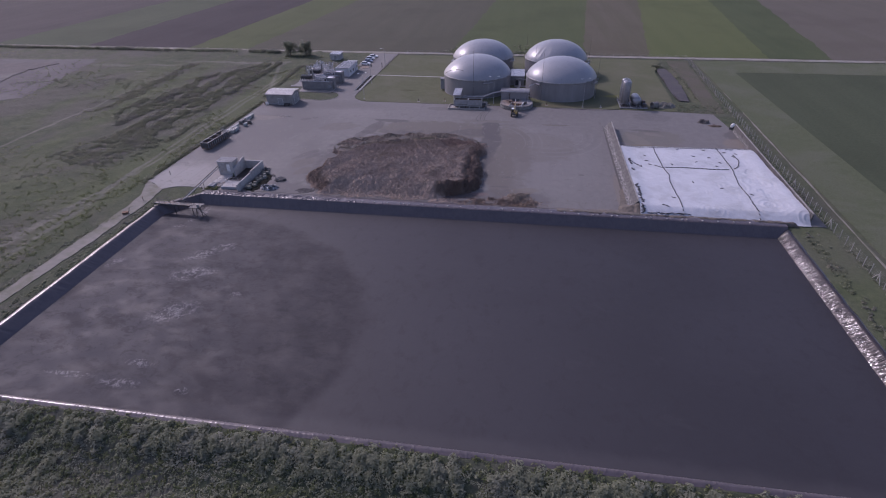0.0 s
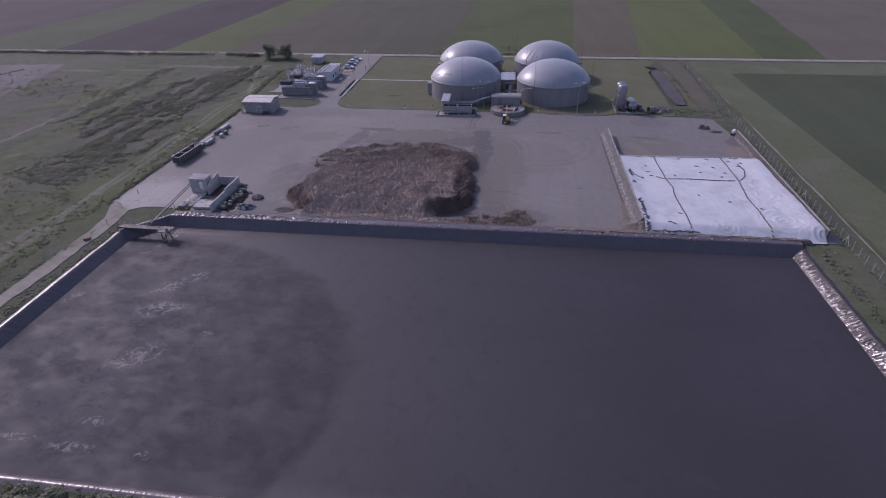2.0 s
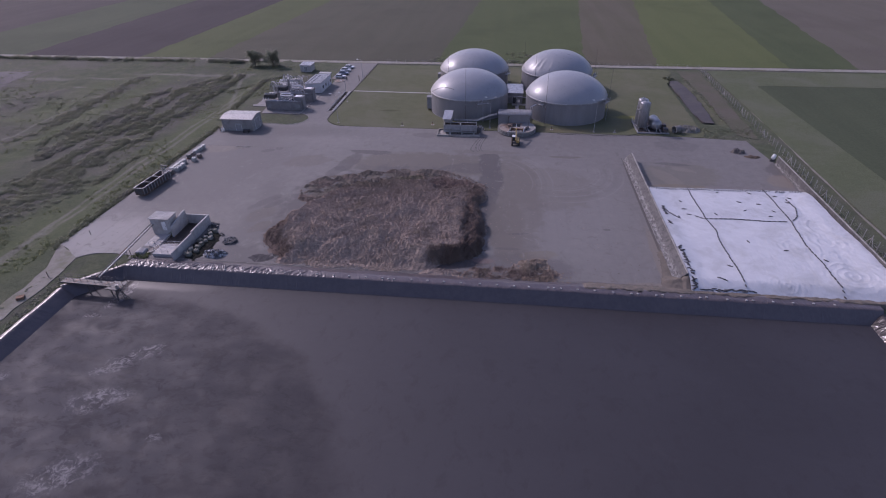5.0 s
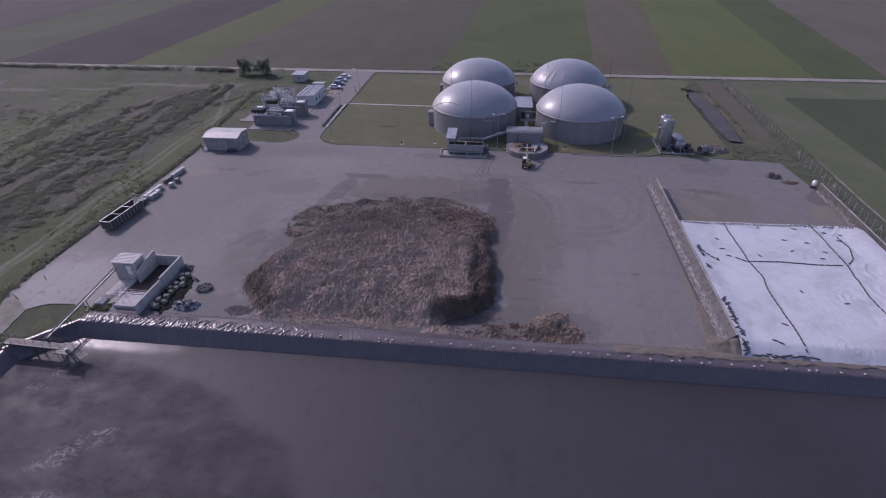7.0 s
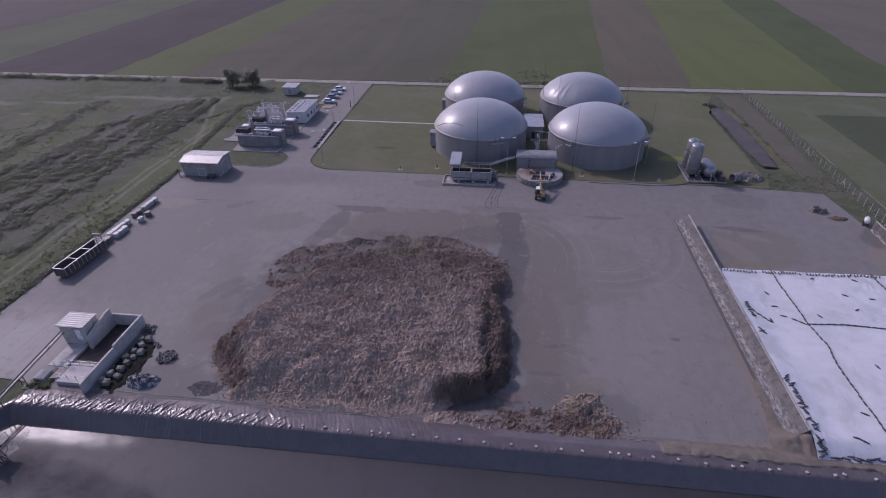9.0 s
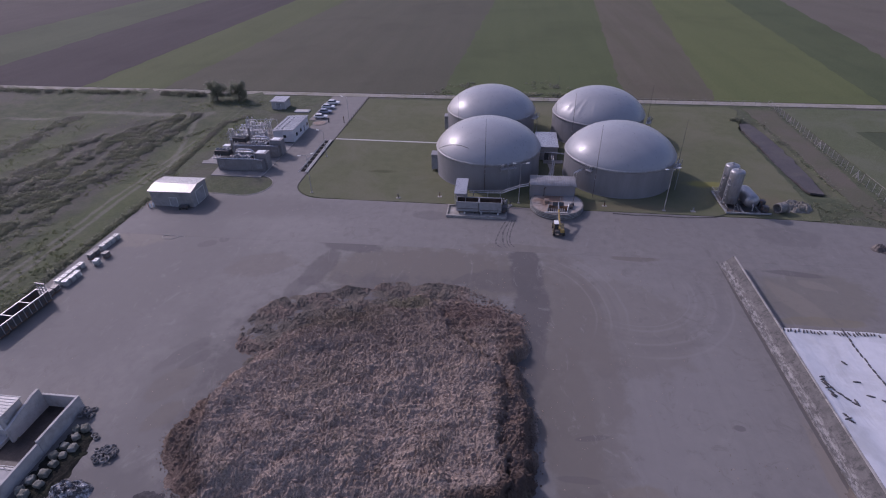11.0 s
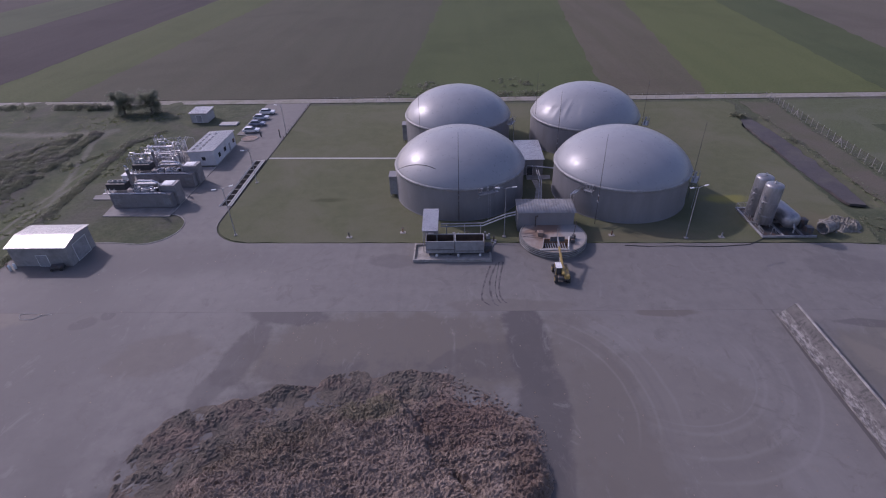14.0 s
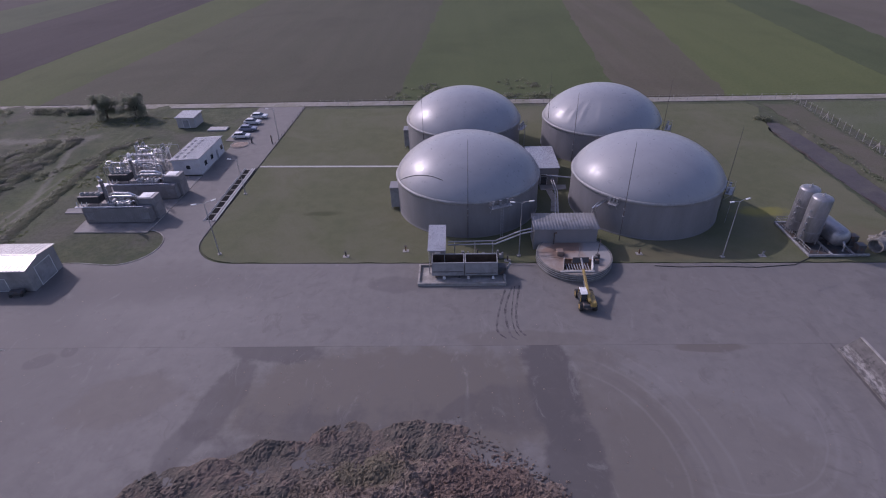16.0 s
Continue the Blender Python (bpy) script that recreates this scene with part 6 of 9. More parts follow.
tote_a = tote(-94.1, 163.4, 90, False, "milky plastic liquid tote in a steel cage on a pallet")
tote_b = tote(-93.5, 148.3, 92, True, "dark stained liquid tote in a steel cage on a pallet")
for x, y in ((-94.1, 164.7), (-94.0, 166.0), (-93.9, 167.3), (-94.2, 151.6), (-94.1, 152.9), (-94.1, 154.2), (-94.0, 155.5), (-93.9, 156.8), (-92.8, 151.5), (-92.7, 152.8), (-92.7, 154.1), (-91.7, 158.3)):
    copy_thing(tote_a, pose(x, y, 0, 0, 0, 90 + rng.uniform(-5, 5)))
for x, y in ((-93.4, 149.6), (-94.3, 160.2), (-94.2, 161.5), (-91.6, 160.9)):
    copy_thing(tote_b, pose(x, y, 0, 0, 0, 90 + rng.uniform(-6, 6)))


# ---- sheds, office ----
def roof_ribs(parent, x0, x1, y0, y1, z_of_y, mat, step=0.5, along_y=True):
    n = int((x1 - x0) / step)
    bm = bmesh.new()
    d = math.dist((y0, z_of_y(y0)), (y1, z_of_y(y1)))
    box(bm, -0.03, 0.03, 0, d, 0, 0.05)
    a = math.degrees(math.atan2(z_of_y(y1) - z_of_y(y0), y1 - y0))
    r = part("roof_rib", bm, mat, parent)
    r.matrix_basis = pose(x0 + step / 2, y0, z_of_y(y0), a, 0, 0)
    for i in range(1, n):
        same("roof_rib", r, pose(x0 + step / 2 + i * step, y0, z_of_y(y0), a, 0, 0))


def mono_shed(name, x, y, turn, lx, ly, h0, h1, wall_mat, roof_mat, label, category, over=0.25, step=0.5):
    """A box with a single-pitch roof from h0 at y = 0 to h1 at y = ly."""
    t = thing(name, x, y, 0, turn, label, category)
    bm = bmesh.new()
    pts = ((0, 0), (ly, 0), (ly, h1), (0, h0))
    a = [bm.verts.new((0, p, q)) for p, q in pts]
    b = [bm.verts.new((lx, p, q)) for p, q in pts]
    bm.faces.new(a[::-1]), bm.faces.new(b)
    for i in range(4):
        bm.faces.new((a[i], a[(i + 1) % 4], b[(i + 1) % 4], b[i]))
    bmesh.ops.recalc_face_normals(bm, faces=bm.faces)
    part("wall", bm, wall_mat, t)
    k = (h1 - h0) / ly
    bm = bmesh.new()
    zz = lambda yy: h0 + k * yy + 0.02
    lo = [bm.verts.new((px, py, zz(py))) for px, py in ((-over, -over), (lx + over, -over), (lx + over, ly + over), (-over, ly + over))]
    hi = [bm.verts.new((v.co.x, v.co.y, v.co.z + 0.1)) for v in lo]
    bm.faces.new(hi), bm.faces.new(lo[::-1])
    for i in range(4):
        bm.faces.new((lo[i], lo[(i + 1) % 4], hi[(i + 1) % 4], hi[i]))
    part("roof", bm, roof_mat, t)
    roof_ribs(t, -over, lx + over, -over, ly + over, lambda yy: zz(yy) + 0.1, roof_mat, step)
    return t


def opening(parent, name, mat, x0, x1, z0, z1, side="front", off=0.0, sill=None, frame_mat=None):
    """A door or window set proud of a wall: side front is y = off, right is x = off."""
    fm = frame_mat or PAINT_WHITE
    w = 0.06
    bm = bmesh.new()
    if side == "front":
        box(bm, x0, x1, off - 0.04, off - 0.005, z0, z1)
    elif side == "left":
        box(bm, off - 0.04, off - 0.005, x0, x1, z0, z1)
    else:
        box(bm, off + 0.005, off + 0.04, x0, x1, z0, z1)
    o = part(name, bm, mat, parent)
    for a0, a1, b0, b1 in ((x0 - w, x1 + w, z1, z1 + w), (x0 - w, x1 + w, z0 - w, z0), (x0 - w, x0, z0, z1), (x1, x1 + w, z0, z1)):
        bm = bmesh.new()
        if side == "front":
            box(bm, a0, a1, off - 0.07, off - 0.005, b0, b1)
        elif side == "left":
            box(bm, off - 0.07, off - 0.005, a0, a1, b0, b1)
        else:
            box(bm, off + 0.005, off + 0.07, a0, a1, b0, b1)
        part("frame", bm, fm, o)
    return o


ROOF_LIGHT = surface("pale sheet roof", (0.36, 0.365, 0.38), (0.32, 0.325, 0.335), 0.8, (0.27, 0.27, 0.275), 0.5, 0.3, 0.2, fine=6, depth=0.004)
SHED_ROOF = surface("pale ribbed roof sheet", (0.46, 0.455, 0.44), (0.41, 0.405, 0.39), 0.8, (0.36, 0.35, 0.34), 0.5, 0.3, 0.25, fine=6, relief=0.1, depth=0.002)
SHED_WALL = surface("grey sheet wall", (0.3, 0.29, 0.275), (0.26, 0.25, 0.24), 0.6, (0.2, 0.195, 0.185), 0.4, 0.6, 0, fine=6, depth=0.006)
shed = thing("storage_shed", -95.0, 182.2, 0, 0, "grey sheet-metal storage shed with a pale gabled roof", "shed")
SHED_L = 10.1
bm = bmesh.new()
pts = ((0, 0), (6.5, 0), (6.5, 4.15), (3.0, 4.5), (0, 3.8))
a = [bm.verts.new((0, p, q)) for p, q in pts]
b = [bm.verts.new((SHED_L, p, q)) for p, q in pts]
bm.faces.new(a[::-1]), bm.faces.new(b)
for i in range(5):
    bm.faces.new((a[i], a[(i + 1) % 5], b[(i + 1) % 5], b[i]))
bmesh.ops.recalc_face_normals(bm, faces=bm.faces)
part("wall", bm, SHED_WALL, shed)
for y0, z0, y1, z1 in ((-0.25, 3.76, 3.0, 4.52), (6.75, 4.14, 3.0, 4.52)):
    bm = bmesh.new()
    lo = [bm.verts.new(p) for p in ((-0.2, y0, z0), (SHED_L + 0.2, y0, z0), (SHED_L + 0.2, y1, z1), (-0.2, y1, z1))]
    hi = [bm.verts.new((v.co.x, v.co.y, v.co.z + 0.08)) for v in lo]
    bm.faces.new(hi), bm.faces.new(lo[::-1])
    for i in range(4):
        bm.faces.new((lo[i], lo[(i + 1) % 4], hi[(i + 1) % 4], hi[i]))
    bmesh.ops.recalc_face_normals(bm, faces=bm.faces)
    part("roof_slope", bm, SHED_ROOF, shed)
    k = (z1 - z0) / (y1 - y0)
    roof_ribs(shed, -0.2, SHED_L + 0.2, min(y0, y1), max(y0, y1), lambda yy: z0 + k * (yy - y0) + 0.08, SHED_ROOF, 0.62)
bm = bmesh.new()
box(bm, -0.22, SHED_L + 0.22, 2.85, 3.15, 4.58, 4.64, 0.02)
part("ridge_cap", bm, SHED_ROOF, shed)
bm = bmesh.new()
tube(bm, [(-0.2, -0.33, 3.74), (SHED_L + 0.2, -0.33, 3.74)], 0.07, 8)
part("gutter", bm, STEEL, shed)
opening(shed, "side_door", PAINT_GREY, 1.6, 5.0, 0.05, 3.2, "right", SHED_L)
opening(shed, "front_door", PAINT_GREY, 4.4, 6.2, 0.05, 2.2, "front", 0.0)
for k, (x, y) in enumerate(((-95.6, 181.4), (-95.0, 181.0), (-94.5, 181.5))):
    o = thing("gas_bottle", x, y, 0, 0, "small scuffed gas bottle beside the shed", "gas bottle", "gas bottles by the shed")
    part("bottle", lathe(bmesh.new(), [(0, 0), (0.2, 0.02), (0.22, 0.1), (0.22, 0.9), (0.16, 1.08), (0.06, 1.14)], 14), PAINT_WHITE if k else RUST, o, smooth=True)
    part("valve", cyl(bmesh.new(), (0, 0, 1.12), (0, 0, 1.26), 0.05, 8), STEEL, o)
t = thing("tool_cart", -86.9, 181.2, 0, 8, "dark steel cart with small wheels beside the shed", "cart")
bm = bmesh.new()
box(bm, -1.0, 1.0, -0.5, 0.5, 0.4, 0.85, 0.04)
part("tray", bm, STEEL_DARK, t)
for x in (-0.75, 0.75):
    for y in (-0.52, 0.52):
        part("wheel", cyl(bmesh.new(), (x, y - 0.06, 0.25), (x, y + 0.06, 0.25), 0.25, 14), RUBBER, t)
part("draw_bar", tube(bmesh.new(), [(1.0, 0, 0.5), (1.8, 0, 0.35)], 0.04, 6), STEEL_DARK, t)

OFFICE_WHITE = surface("white coated panel", (0.62, 0.62, 0.625), (0.57, 0.57, 0.575), 0.6, (0.5, 0.498, 0.5), 0.4, 0.55, fine=10, depth=0.003)
office = mono_shed("office_building", -76.3, 223.3, 90, 12.9, 6.0, 3.7, 3.4, OFFICE_WHITE, ROOF_LIGHT, "white prefabricated office building with a grey pitched roof", "office", 0.3, 0.6)
opening(office, "window", GLASS_DARK, 2.2, 3.1, 1.3, 2.2, "left", 0.0)
for x in (2.0, 5.4, 11.0):
    opening(office, "window", GLASS_DARK, x, x + 1.3, 1.1, 2.2, "front", 0.0)
opening(office, "door", PAINT_GREY, 8.4, 9.4, 0.05, 2.1, "front", 0.0)
for y, z in ((3.3, 3.665), (4.9, 3.585)):
    for i in range(6):
        bm = bmesh.new()
        box(bm, 1.0 + i * 1.85, 2.1 + i * 1.85, y, y + 0.5, z - 0.06, z + 0.06, 0.02)
        part("roof_light", bm, GLASS_DARK, office, "dark roof light")
bm = bmesh.new()
box(bm, -0.1, 13.0, -0.22, -0.02, -0.15, 0.12, 0.02)
part("plinth_step", bm, CONCRETE, office)

house = mono_shed("transformer_hut", -95.2, 253.2, 0, 4.7, 5.0, 2.7, 2.9, RENDER_WHITE, ROOF_LIGHT, "small pale transformer hut near the farm road", "hut", 0.3, 0.6)
opening(house, "door", PAINT_GREY, 1.6, 3.2, 0.05, 2.1, "front", 0.0)
bm = bmesh.new()
box(bm, -86.4, -81.4, 250.4, 253.0, -0.1, 0.25, 0.05)
tagged(mesh_object("concrete_slab", bm, WHITE_BLOCK), "pale concrete slab in the grass", "slab")

# ---- parked cars ----
def car(x, y, turn, c, label):
    paint = surface("car paint " + label.split()[0], c, tuple(0.9 * v for v in c), 1.0, None, 1, 0.22, 0.1, fine=3, relief=0.05, depth=0.001)
    t = thing("car", x, y, 0, turn, label, "car", "parked cars")
    bm = bmesh.new()
    side = ((-2.15, 0.35), (2.1, 0.32), (2.2, 0.62), (2.1, 0.86), (1.05, 0.98), (-1.9, 1.0), (-2.2, 0.9), (-2.22, 0.55))
    rows = []
    for yy, k in ((-0.88, 0.94), (-0.8, 1.0), (0.8, 1.0), (0.88, 0.94)):
        rows.append([bm.verts.new((px * (1 if abs(yy) < 0.85 else 0.985), yy, 0.34 + (pz - 0.34) * k)) for px, pz in side])
    for a, b in zip(rows, rows[1:]):
        for i in range(8):
            bm.faces.new((a[i], a[(i + 1) % 8], b[(i + 1) % 8], b[i]))
    bm.faces.new(rows[0][::-1]), bm.faces.new(rows[-1])
    bmesh.ops.recalc_face_normals(bm, faces=bm.faces)
    part("body", bm, paint, t)
    bm = bmesh.new()
    lo = [bm.verts.new(p) for p in ((-1.85, -0.78, 0.97), (1.1, -0.78, 0.96), (1.1, 0.78, 0.96), (-1.85, 0.78, 0.97))]
    hi = [bm.verts.new(p) for p in ((-1.45, -0.62, 1.42), (0.3, -0.62, 1.45), (0.3, 0.62, 1.45), (-1.45, 0.62, 1.42))]
    for i in range(4):
        bm.faces.new((lo[i], lo[(i + 1) % 4], hi[(i + 1) % 4], hi[i]))
    bm.faces.new(hi)
    part("windows", bm, GLASS_DARK, t, "dark car windows")
    bm = bmesh.new()
    box(bm, -1.5, 0.35, -0.64, 0.64, 1.43, 1.49, 0.03)
    part("roof", bm, paint, t)
    for px in (-1.3, 1.35):
        for s in (-1, 1):
            w = part("wheel", cyl(bmesh.new(), (px, s * 0.72, 0.32), (px, s * 0.9, 0.32), 0.32, 16), RUBBER, t)
            part("rim", cyl(bmesh.new(), (px, s * 0.89, 0.32), (px, s * 0.915, 0.32), 0.2, 12), STEEL, w)
    for s in (-0.62, 0.62):
        bm = bmesh.new()
        box(bm, 2.1, 2.2, s - 0.16, s + 0.16, 0.62, 0.76, 0.02)
        part("headlight", bm, LAMP_GLASS, t)


car(-75.2, 245.0, 3, (0.72, 0.72, 0.72), "white compact car parked beside the driveway")
car(-75.3, 250.2, 2, (0.2, 0.23, 0.3), "blue-grey car parked beside the driveway")
car(-75.8, 255.3, -2, (0.6, 0.61, 0.62), "silver car parked beside the driveway")
car(-75.5, 260.0, 1, (0.7, 0.7, 0.69), "pale car parked near the farm road")

# ---- driveway gate: posts, round bed, lawn-side fence ----
t = thing("gate_post", -66.1, 240.4, 0, 0, "slim dark steel post at the driveway's edge", "post")
bm = bmesh.new()
box(bm, -0.16, 0.16, -0.16, 0.16, -0.05, 0.12, 0.03)
part("base", bm, CONCRETE, t)
bm = bmesh.new()
box(bm, -0.11, 0.11, -0.11, 0.11, 0.12, 2.2, 0.02)
part("post", bm, STEEL_DARK, t)
part("cap", lathe(bmesh.new(), [(0.17, 2.2), (0.17, 2.24), (0.0, 2.34)], 8), RUST, t)
t = thing("barrier_pillar", -71.4, 241.2, 0, 0, "dark steel barrier pillar beside the parked cars", "pillar")
bm = bmesh.new()
box(bm, -0.2, 0.2, -0.2, 0.2, -0.02, 0.08, 0.02)
part("base_plate", bm, STEEL, t)
bm = bmesh.new()
box(bm, -0.15, 0.15, -0.17, 0.17, 0.08, 1.25, 0.03)
part("housing", bm, STEEL_DARK, t)
bm = bmesh.new()
box(bm, -0.18, 0.18, -0.2, 0.2, 1.25, 1.42, 0.04)
part("hood", bm, STEEL_DARK, t)
t = thing("round_bed", -74.2, 240.3, 0, 0, "round planted bed with a pale stone border", "flower bed")
part("soil", lathe(bmesh.new(), [(0, 0.16), (1.2, 0.14), (2.0, 0.06)], 24), HEAP_MAT, t)
bm = bmesh.new()
for k in range(20):
    box(bm, -0.28, 0.28, -0.1, 0.1, -0.02, 0.18, 0.03, pose(2.1 * math.cos(k * 0.314), 2.1 * math.sin(k * 0.314), 0, 0, 0, math.degrees(k * 0.314) + 90))
part("border", bm, CONCRETE, t, "ring of pale border stones")
lawn_fence = thing("fence", 0, 0, 0, 0, "low dark wire fence along the driveway", "fence")
bm = bmesh.new()
box(bm, -0.04, 0.04, -0.04, 0.04, 0, 1.5, 0.01)
p0 = part("post", bm, STEEL_DARK, lawn_fence)
p0.matrix_basis = pose(-64.4, 238.0, 0)
for i in range(1, 12):
    same("post", p0, pose(-64.4 + 0.02 * i, 238.0 + 2.5 * i, 0))
for z in (0.5, 0.95, 1.4):
    part("wire", tube(bmesh.new(), [(-64.4, 238.0, z), (-64.2, 265.5, z)], 0.008, 4), STEEL_DARK, lawn_fence)

# ---- beside the pond track: crate, marker posts ----
t = thing("crate", -91.3, 96.9, -0.08, 28, "dark brown slatted crate on the track's verge", "crate")
bm = bmesh.new()
box(bm, -0.6, 0.6, -0.4, 0.4, 0.02, 0.5, 0.02)
part("body", bm, STEEL_DARK, t)
for z in (0.1, 0.27, 0.44):
    for y in (-0.42, 0.42):
        bm = bmesh.new()
        box(bm, -0.63, 0.63, y - 0.02, y + 0.02, z - 0.06, z + 0.06, 0.005)
        part("slat", bm, RUST, t)
bm = bmesh.new()
box(bm, -0.64, 0.64, -0.44, 0.44, 0.5, 0.56, 0.01)
part("lid", bm, RUST, t)
# the second post is added where only a small dark mark lies
for x, y in ((-91.4, 103.6), (-93.8, 118.7)):
    t = thing("marker_post", x, y, -0.05, 0, "short dark wooden marker post beside the track", "post", "marker posts by the track")
    part("shaft", cyl(bmesh.new(), (0, 0, 0), (0.05, 0, 1.1), 0.06, 8), STEEL_DARK, t)
    part("cap", lathe(bmesh.new(), [(0.09, 1.08), (0.09, 1.16), (0, 1.2)], 8, 0.05, 0), RUST, t)

# ---- combined heat and power units ----
bm = bmesh.new()
slab(bm, [(-89.9, 199.3), (-76.3, 199.0), (-76.3, 222.4), (-82.8, 222.6), (-82.8, 232.5), (-95.5, 233.0), (-95.5, 208.6), (-96.7, 208.4), (-96.2, 206.6), (-90.6, 206.4)], -0.2, 0.06)
tagged(mesh_object("machine_pad", bm, surface("pale dusty pad", (0.235, 0.222, 0.207), (0.2, 0.19, 0.177), 0.6, (0.165, 0.155, 0.145), 0.3, 0.85, fine=14, depth=0.008)), "pale concrete pad under the power units", "pad", kind="structure")


CLAD_DULL = surface("dull grey container sheet", (0.24, 0.228, 0.225), (0.21, 0.2, 0.197), 0.9, (0.175, 0.163, 0.16), 0.4, 0.6, 0.0, fine=9, depth=0.004)
COOLER_BLACK = surface("black cooler housing", (0.03, 0.03, 0.033), (0.045, 0.045, 0.047), 2.0, None, 1, 0.5, fine=10, depth=0.003)


def chp(x, y, label):
    t = thing("power_unit", x, y, 0.06, 0, label, "power unit", "container power units")
    bm = bmesh.new()
    box(bm, 0, 12.4, 0, 3.0, 0.1, 3.0, 0.04)
    body = part("container", bm, CLAD_DULL, t)
    bm = bmesh.new()
    box(bm, -0.03, 0.03, -0.035, 0.0, 0.2, 2.9)
    r = part("wall_rib", bm, CLAD_DULL, t)
    r.matrix_basis = pose(0.3, 0, 0)
    for i in range(1, 30):
        same("wall_rib", r, pose(0.3 + i * 0.41, 0, 0))
    for x0 in (4.1, 8.0):
        bm = bmesh.new()
        box(bm, x0, x0 + 1.0, -0.07, -0.035, 0.2, 2.3, 0.01)
        d = part("door", bm, CLAD_DULL, t)
        bm = bmesh.new()
        box(bm, x0 + 0.8, x0 + 0.86, -0.12, -0.07, 1.1, 1.35)
        part("door_handle", bm, STEEL, d)
    for x0 in (0.5, 10.6):
        bm = bmesh.new()
        for k in range(7):
            box(bm, x0, x0 + 1.5, -0.08, -0.03, 0.8 + k * 0.2, 0.93 + k * 0.2)
        part("louvre", bm, PAINT_GREY, t)
    # roof: cooler on stilts, exhaust, silencer, air box, pipes
    bm = bmesh.new()
    box(bm, -0.5, 3.4, 0.7, 2.9, 3.7, 5.0, 0.05)
    cool = part("cooler", bm, COOLER_BLACK, t, "dark dry cooler with fans")
    for k in range(4):
        part("fan", lathe(bmesh.new(), [(0.0, 5.03), (0.1, 5.1), (0.12, 5.05), (0.4, 5.03), (0.4, 5.3), (0.45, 5.3), (0.45, 5.0)], 20, k * 0.97, 1.8), STEEL, cool)
    for px in (-0.3, 3.2):
        for py in (0.9, 2.7):
            part("stilt", cyl(bmesh.new(), (px, py, 0.05 if px < 0 else 3.0), (px, py, 3.75), 0.07, 8), STEEL, t)
    part("exhaust_stack", lathe(bmesh.new(), [(0.32, 3.0), (0.32, 7.6), (0.36, 7.62), (0.36, 7.9), (0.25, 7.9), (0.25, 7.5)], 16, 4.4, 1.7), STAINLESS, t, smooth=True)
    part("silencer", cyl(bmesh.new(), (5.1, 2.2, 4.3), (9.3, 2.2, 4.3), 0.28, 16), STAINLESS, t, "shiny lagged silencer")
    part("exhaust_pipe", tube(bmesh.new(), [(4.4, 1.7, 4.1), (4.8, 2.0, 4.3), (5.2, 2.2, 4.3)], 0.22, 10), STAINLESS, t)
    part("exhaust_pipe", tube(bmesh.new(), [(9.2, 2.2, 4.3), (9.9, 2.2, 4.2), (10.0, 2.0, 3.0)], 0.2, 10), STAINLESS, t)
    bm = bmesh.new()
    box(bm, 9.9, 13.0, 1.3, 3.9, 3.02, 4.3, 0.05)
    part("air_box", bm, CLAD_DULL, t)
    bm = bmesh.new()
    box(bm, 12.42, 13.0, 1.3, 3.9, 0.1, 3.0, 0.04)
    part("air_shaft", bm, CLAD_DULL, t)
    bm = bmesh.new()
    box(bm, 10.2, 12.3, 1.6, 3.6, 4.31, 4.38, 0.02)
    part("air_box_cover", bm, PAINT_WHITE, t)
    bm = bmesh.new()
    for px, py, s in ((5.6, 0.8, 0.5), (6.7, 0.9, 0.38), (7.6, 0.7, 0.55), (8.6, 0.9, 0.4)):
        box(bm, px - s, px + s, py - 0.35, py + 0.35, 3.0, 3.0 + s * 1.5, 0.05)
    part("roof_gear", bm, STEEL, t)
    for k, (py, z) in enumerate(((0.25, 3.15), (0.05, 3.32))):
        part("roof_pipe", tube(bmesh.new(), [(-1.0, py, z), (10.6, py, z), (11.4, py, z - 0.1)], 0.12, 8), STAINLESS, t)
    for k in range(3):
        px = -0.6 + k * 0.9
        part("riser_pipe", tube(bmesh.new(), [(px, 0.6, 3.1), (px, 0.2, 3.6), (px, 0.4, 4.2)], 0.08, 8), STAINLESS, t)
    for k in range(5):
        px = 4.9 + k * 1.05
        part("loop_pipe", tube(bmesh.new(), [(px, 0.5, 3.0), (px, 0.5, 3.9 + 0.2 * (k % 2)), (px + 0.35, 0.8, 4.1 + 0.2 * (k % 2)), (px + 0.7, 1.2, 3.9), (px + 0.7, 1.2, 3.0)], 0.11, 8), STAINLESS, t)
    part("flue_bend", tube(bmesh.new(), [(4.4, 1.7, 7.6), (4.4, 1.7, 8.3), (4.1, 1.6, 8.6)], 0.2, 10), STAINLESS, t)
    part("duct", tube(bmesh.new(), [(9.8, 1.4, 3.0), (9.8, 1.4, 4.9), (8.8, 1.5, 5.3), (6.0, 1.6, 5.3), (5.2, 1.7, 4.9)], 0.24, 10), STAINLESS, t)
    for px in (6.2, 8.1):
        part("valve_pipe", tube(bmesh.new(), [(px, 1.3, 3.0), (px, 1.3, 3.7), (px + 0.9, 1.3, 3.8), (px + 0.9, 1.3, 3.05)], 0.1, 8), STAINLESS, t)

    q = random.Random(int(x * 10))
    for k in range(9):
        px, py, pz = q.uniform(4.6, 9.6), q.uniform(0.4, 2.6), q.uniform(3.5, 4.9)
        ex, ey = px + q.uniform(-1.6, 1.8), min(2.8, max(0.2, py + q.uniform(-1.4, 1.4)))
        part("service_pipe", tube(bmesh.new(), [(px, py, 3.0), (px, py, pz), (ex, py, pz + 0.1), (ex, ey, pz), (ex, ey, 3.0)], q.choice((0.05, 0.08, 0.12)), 7), q.choice((STEEL, STAINLESS, STEEL_DARK)), t)
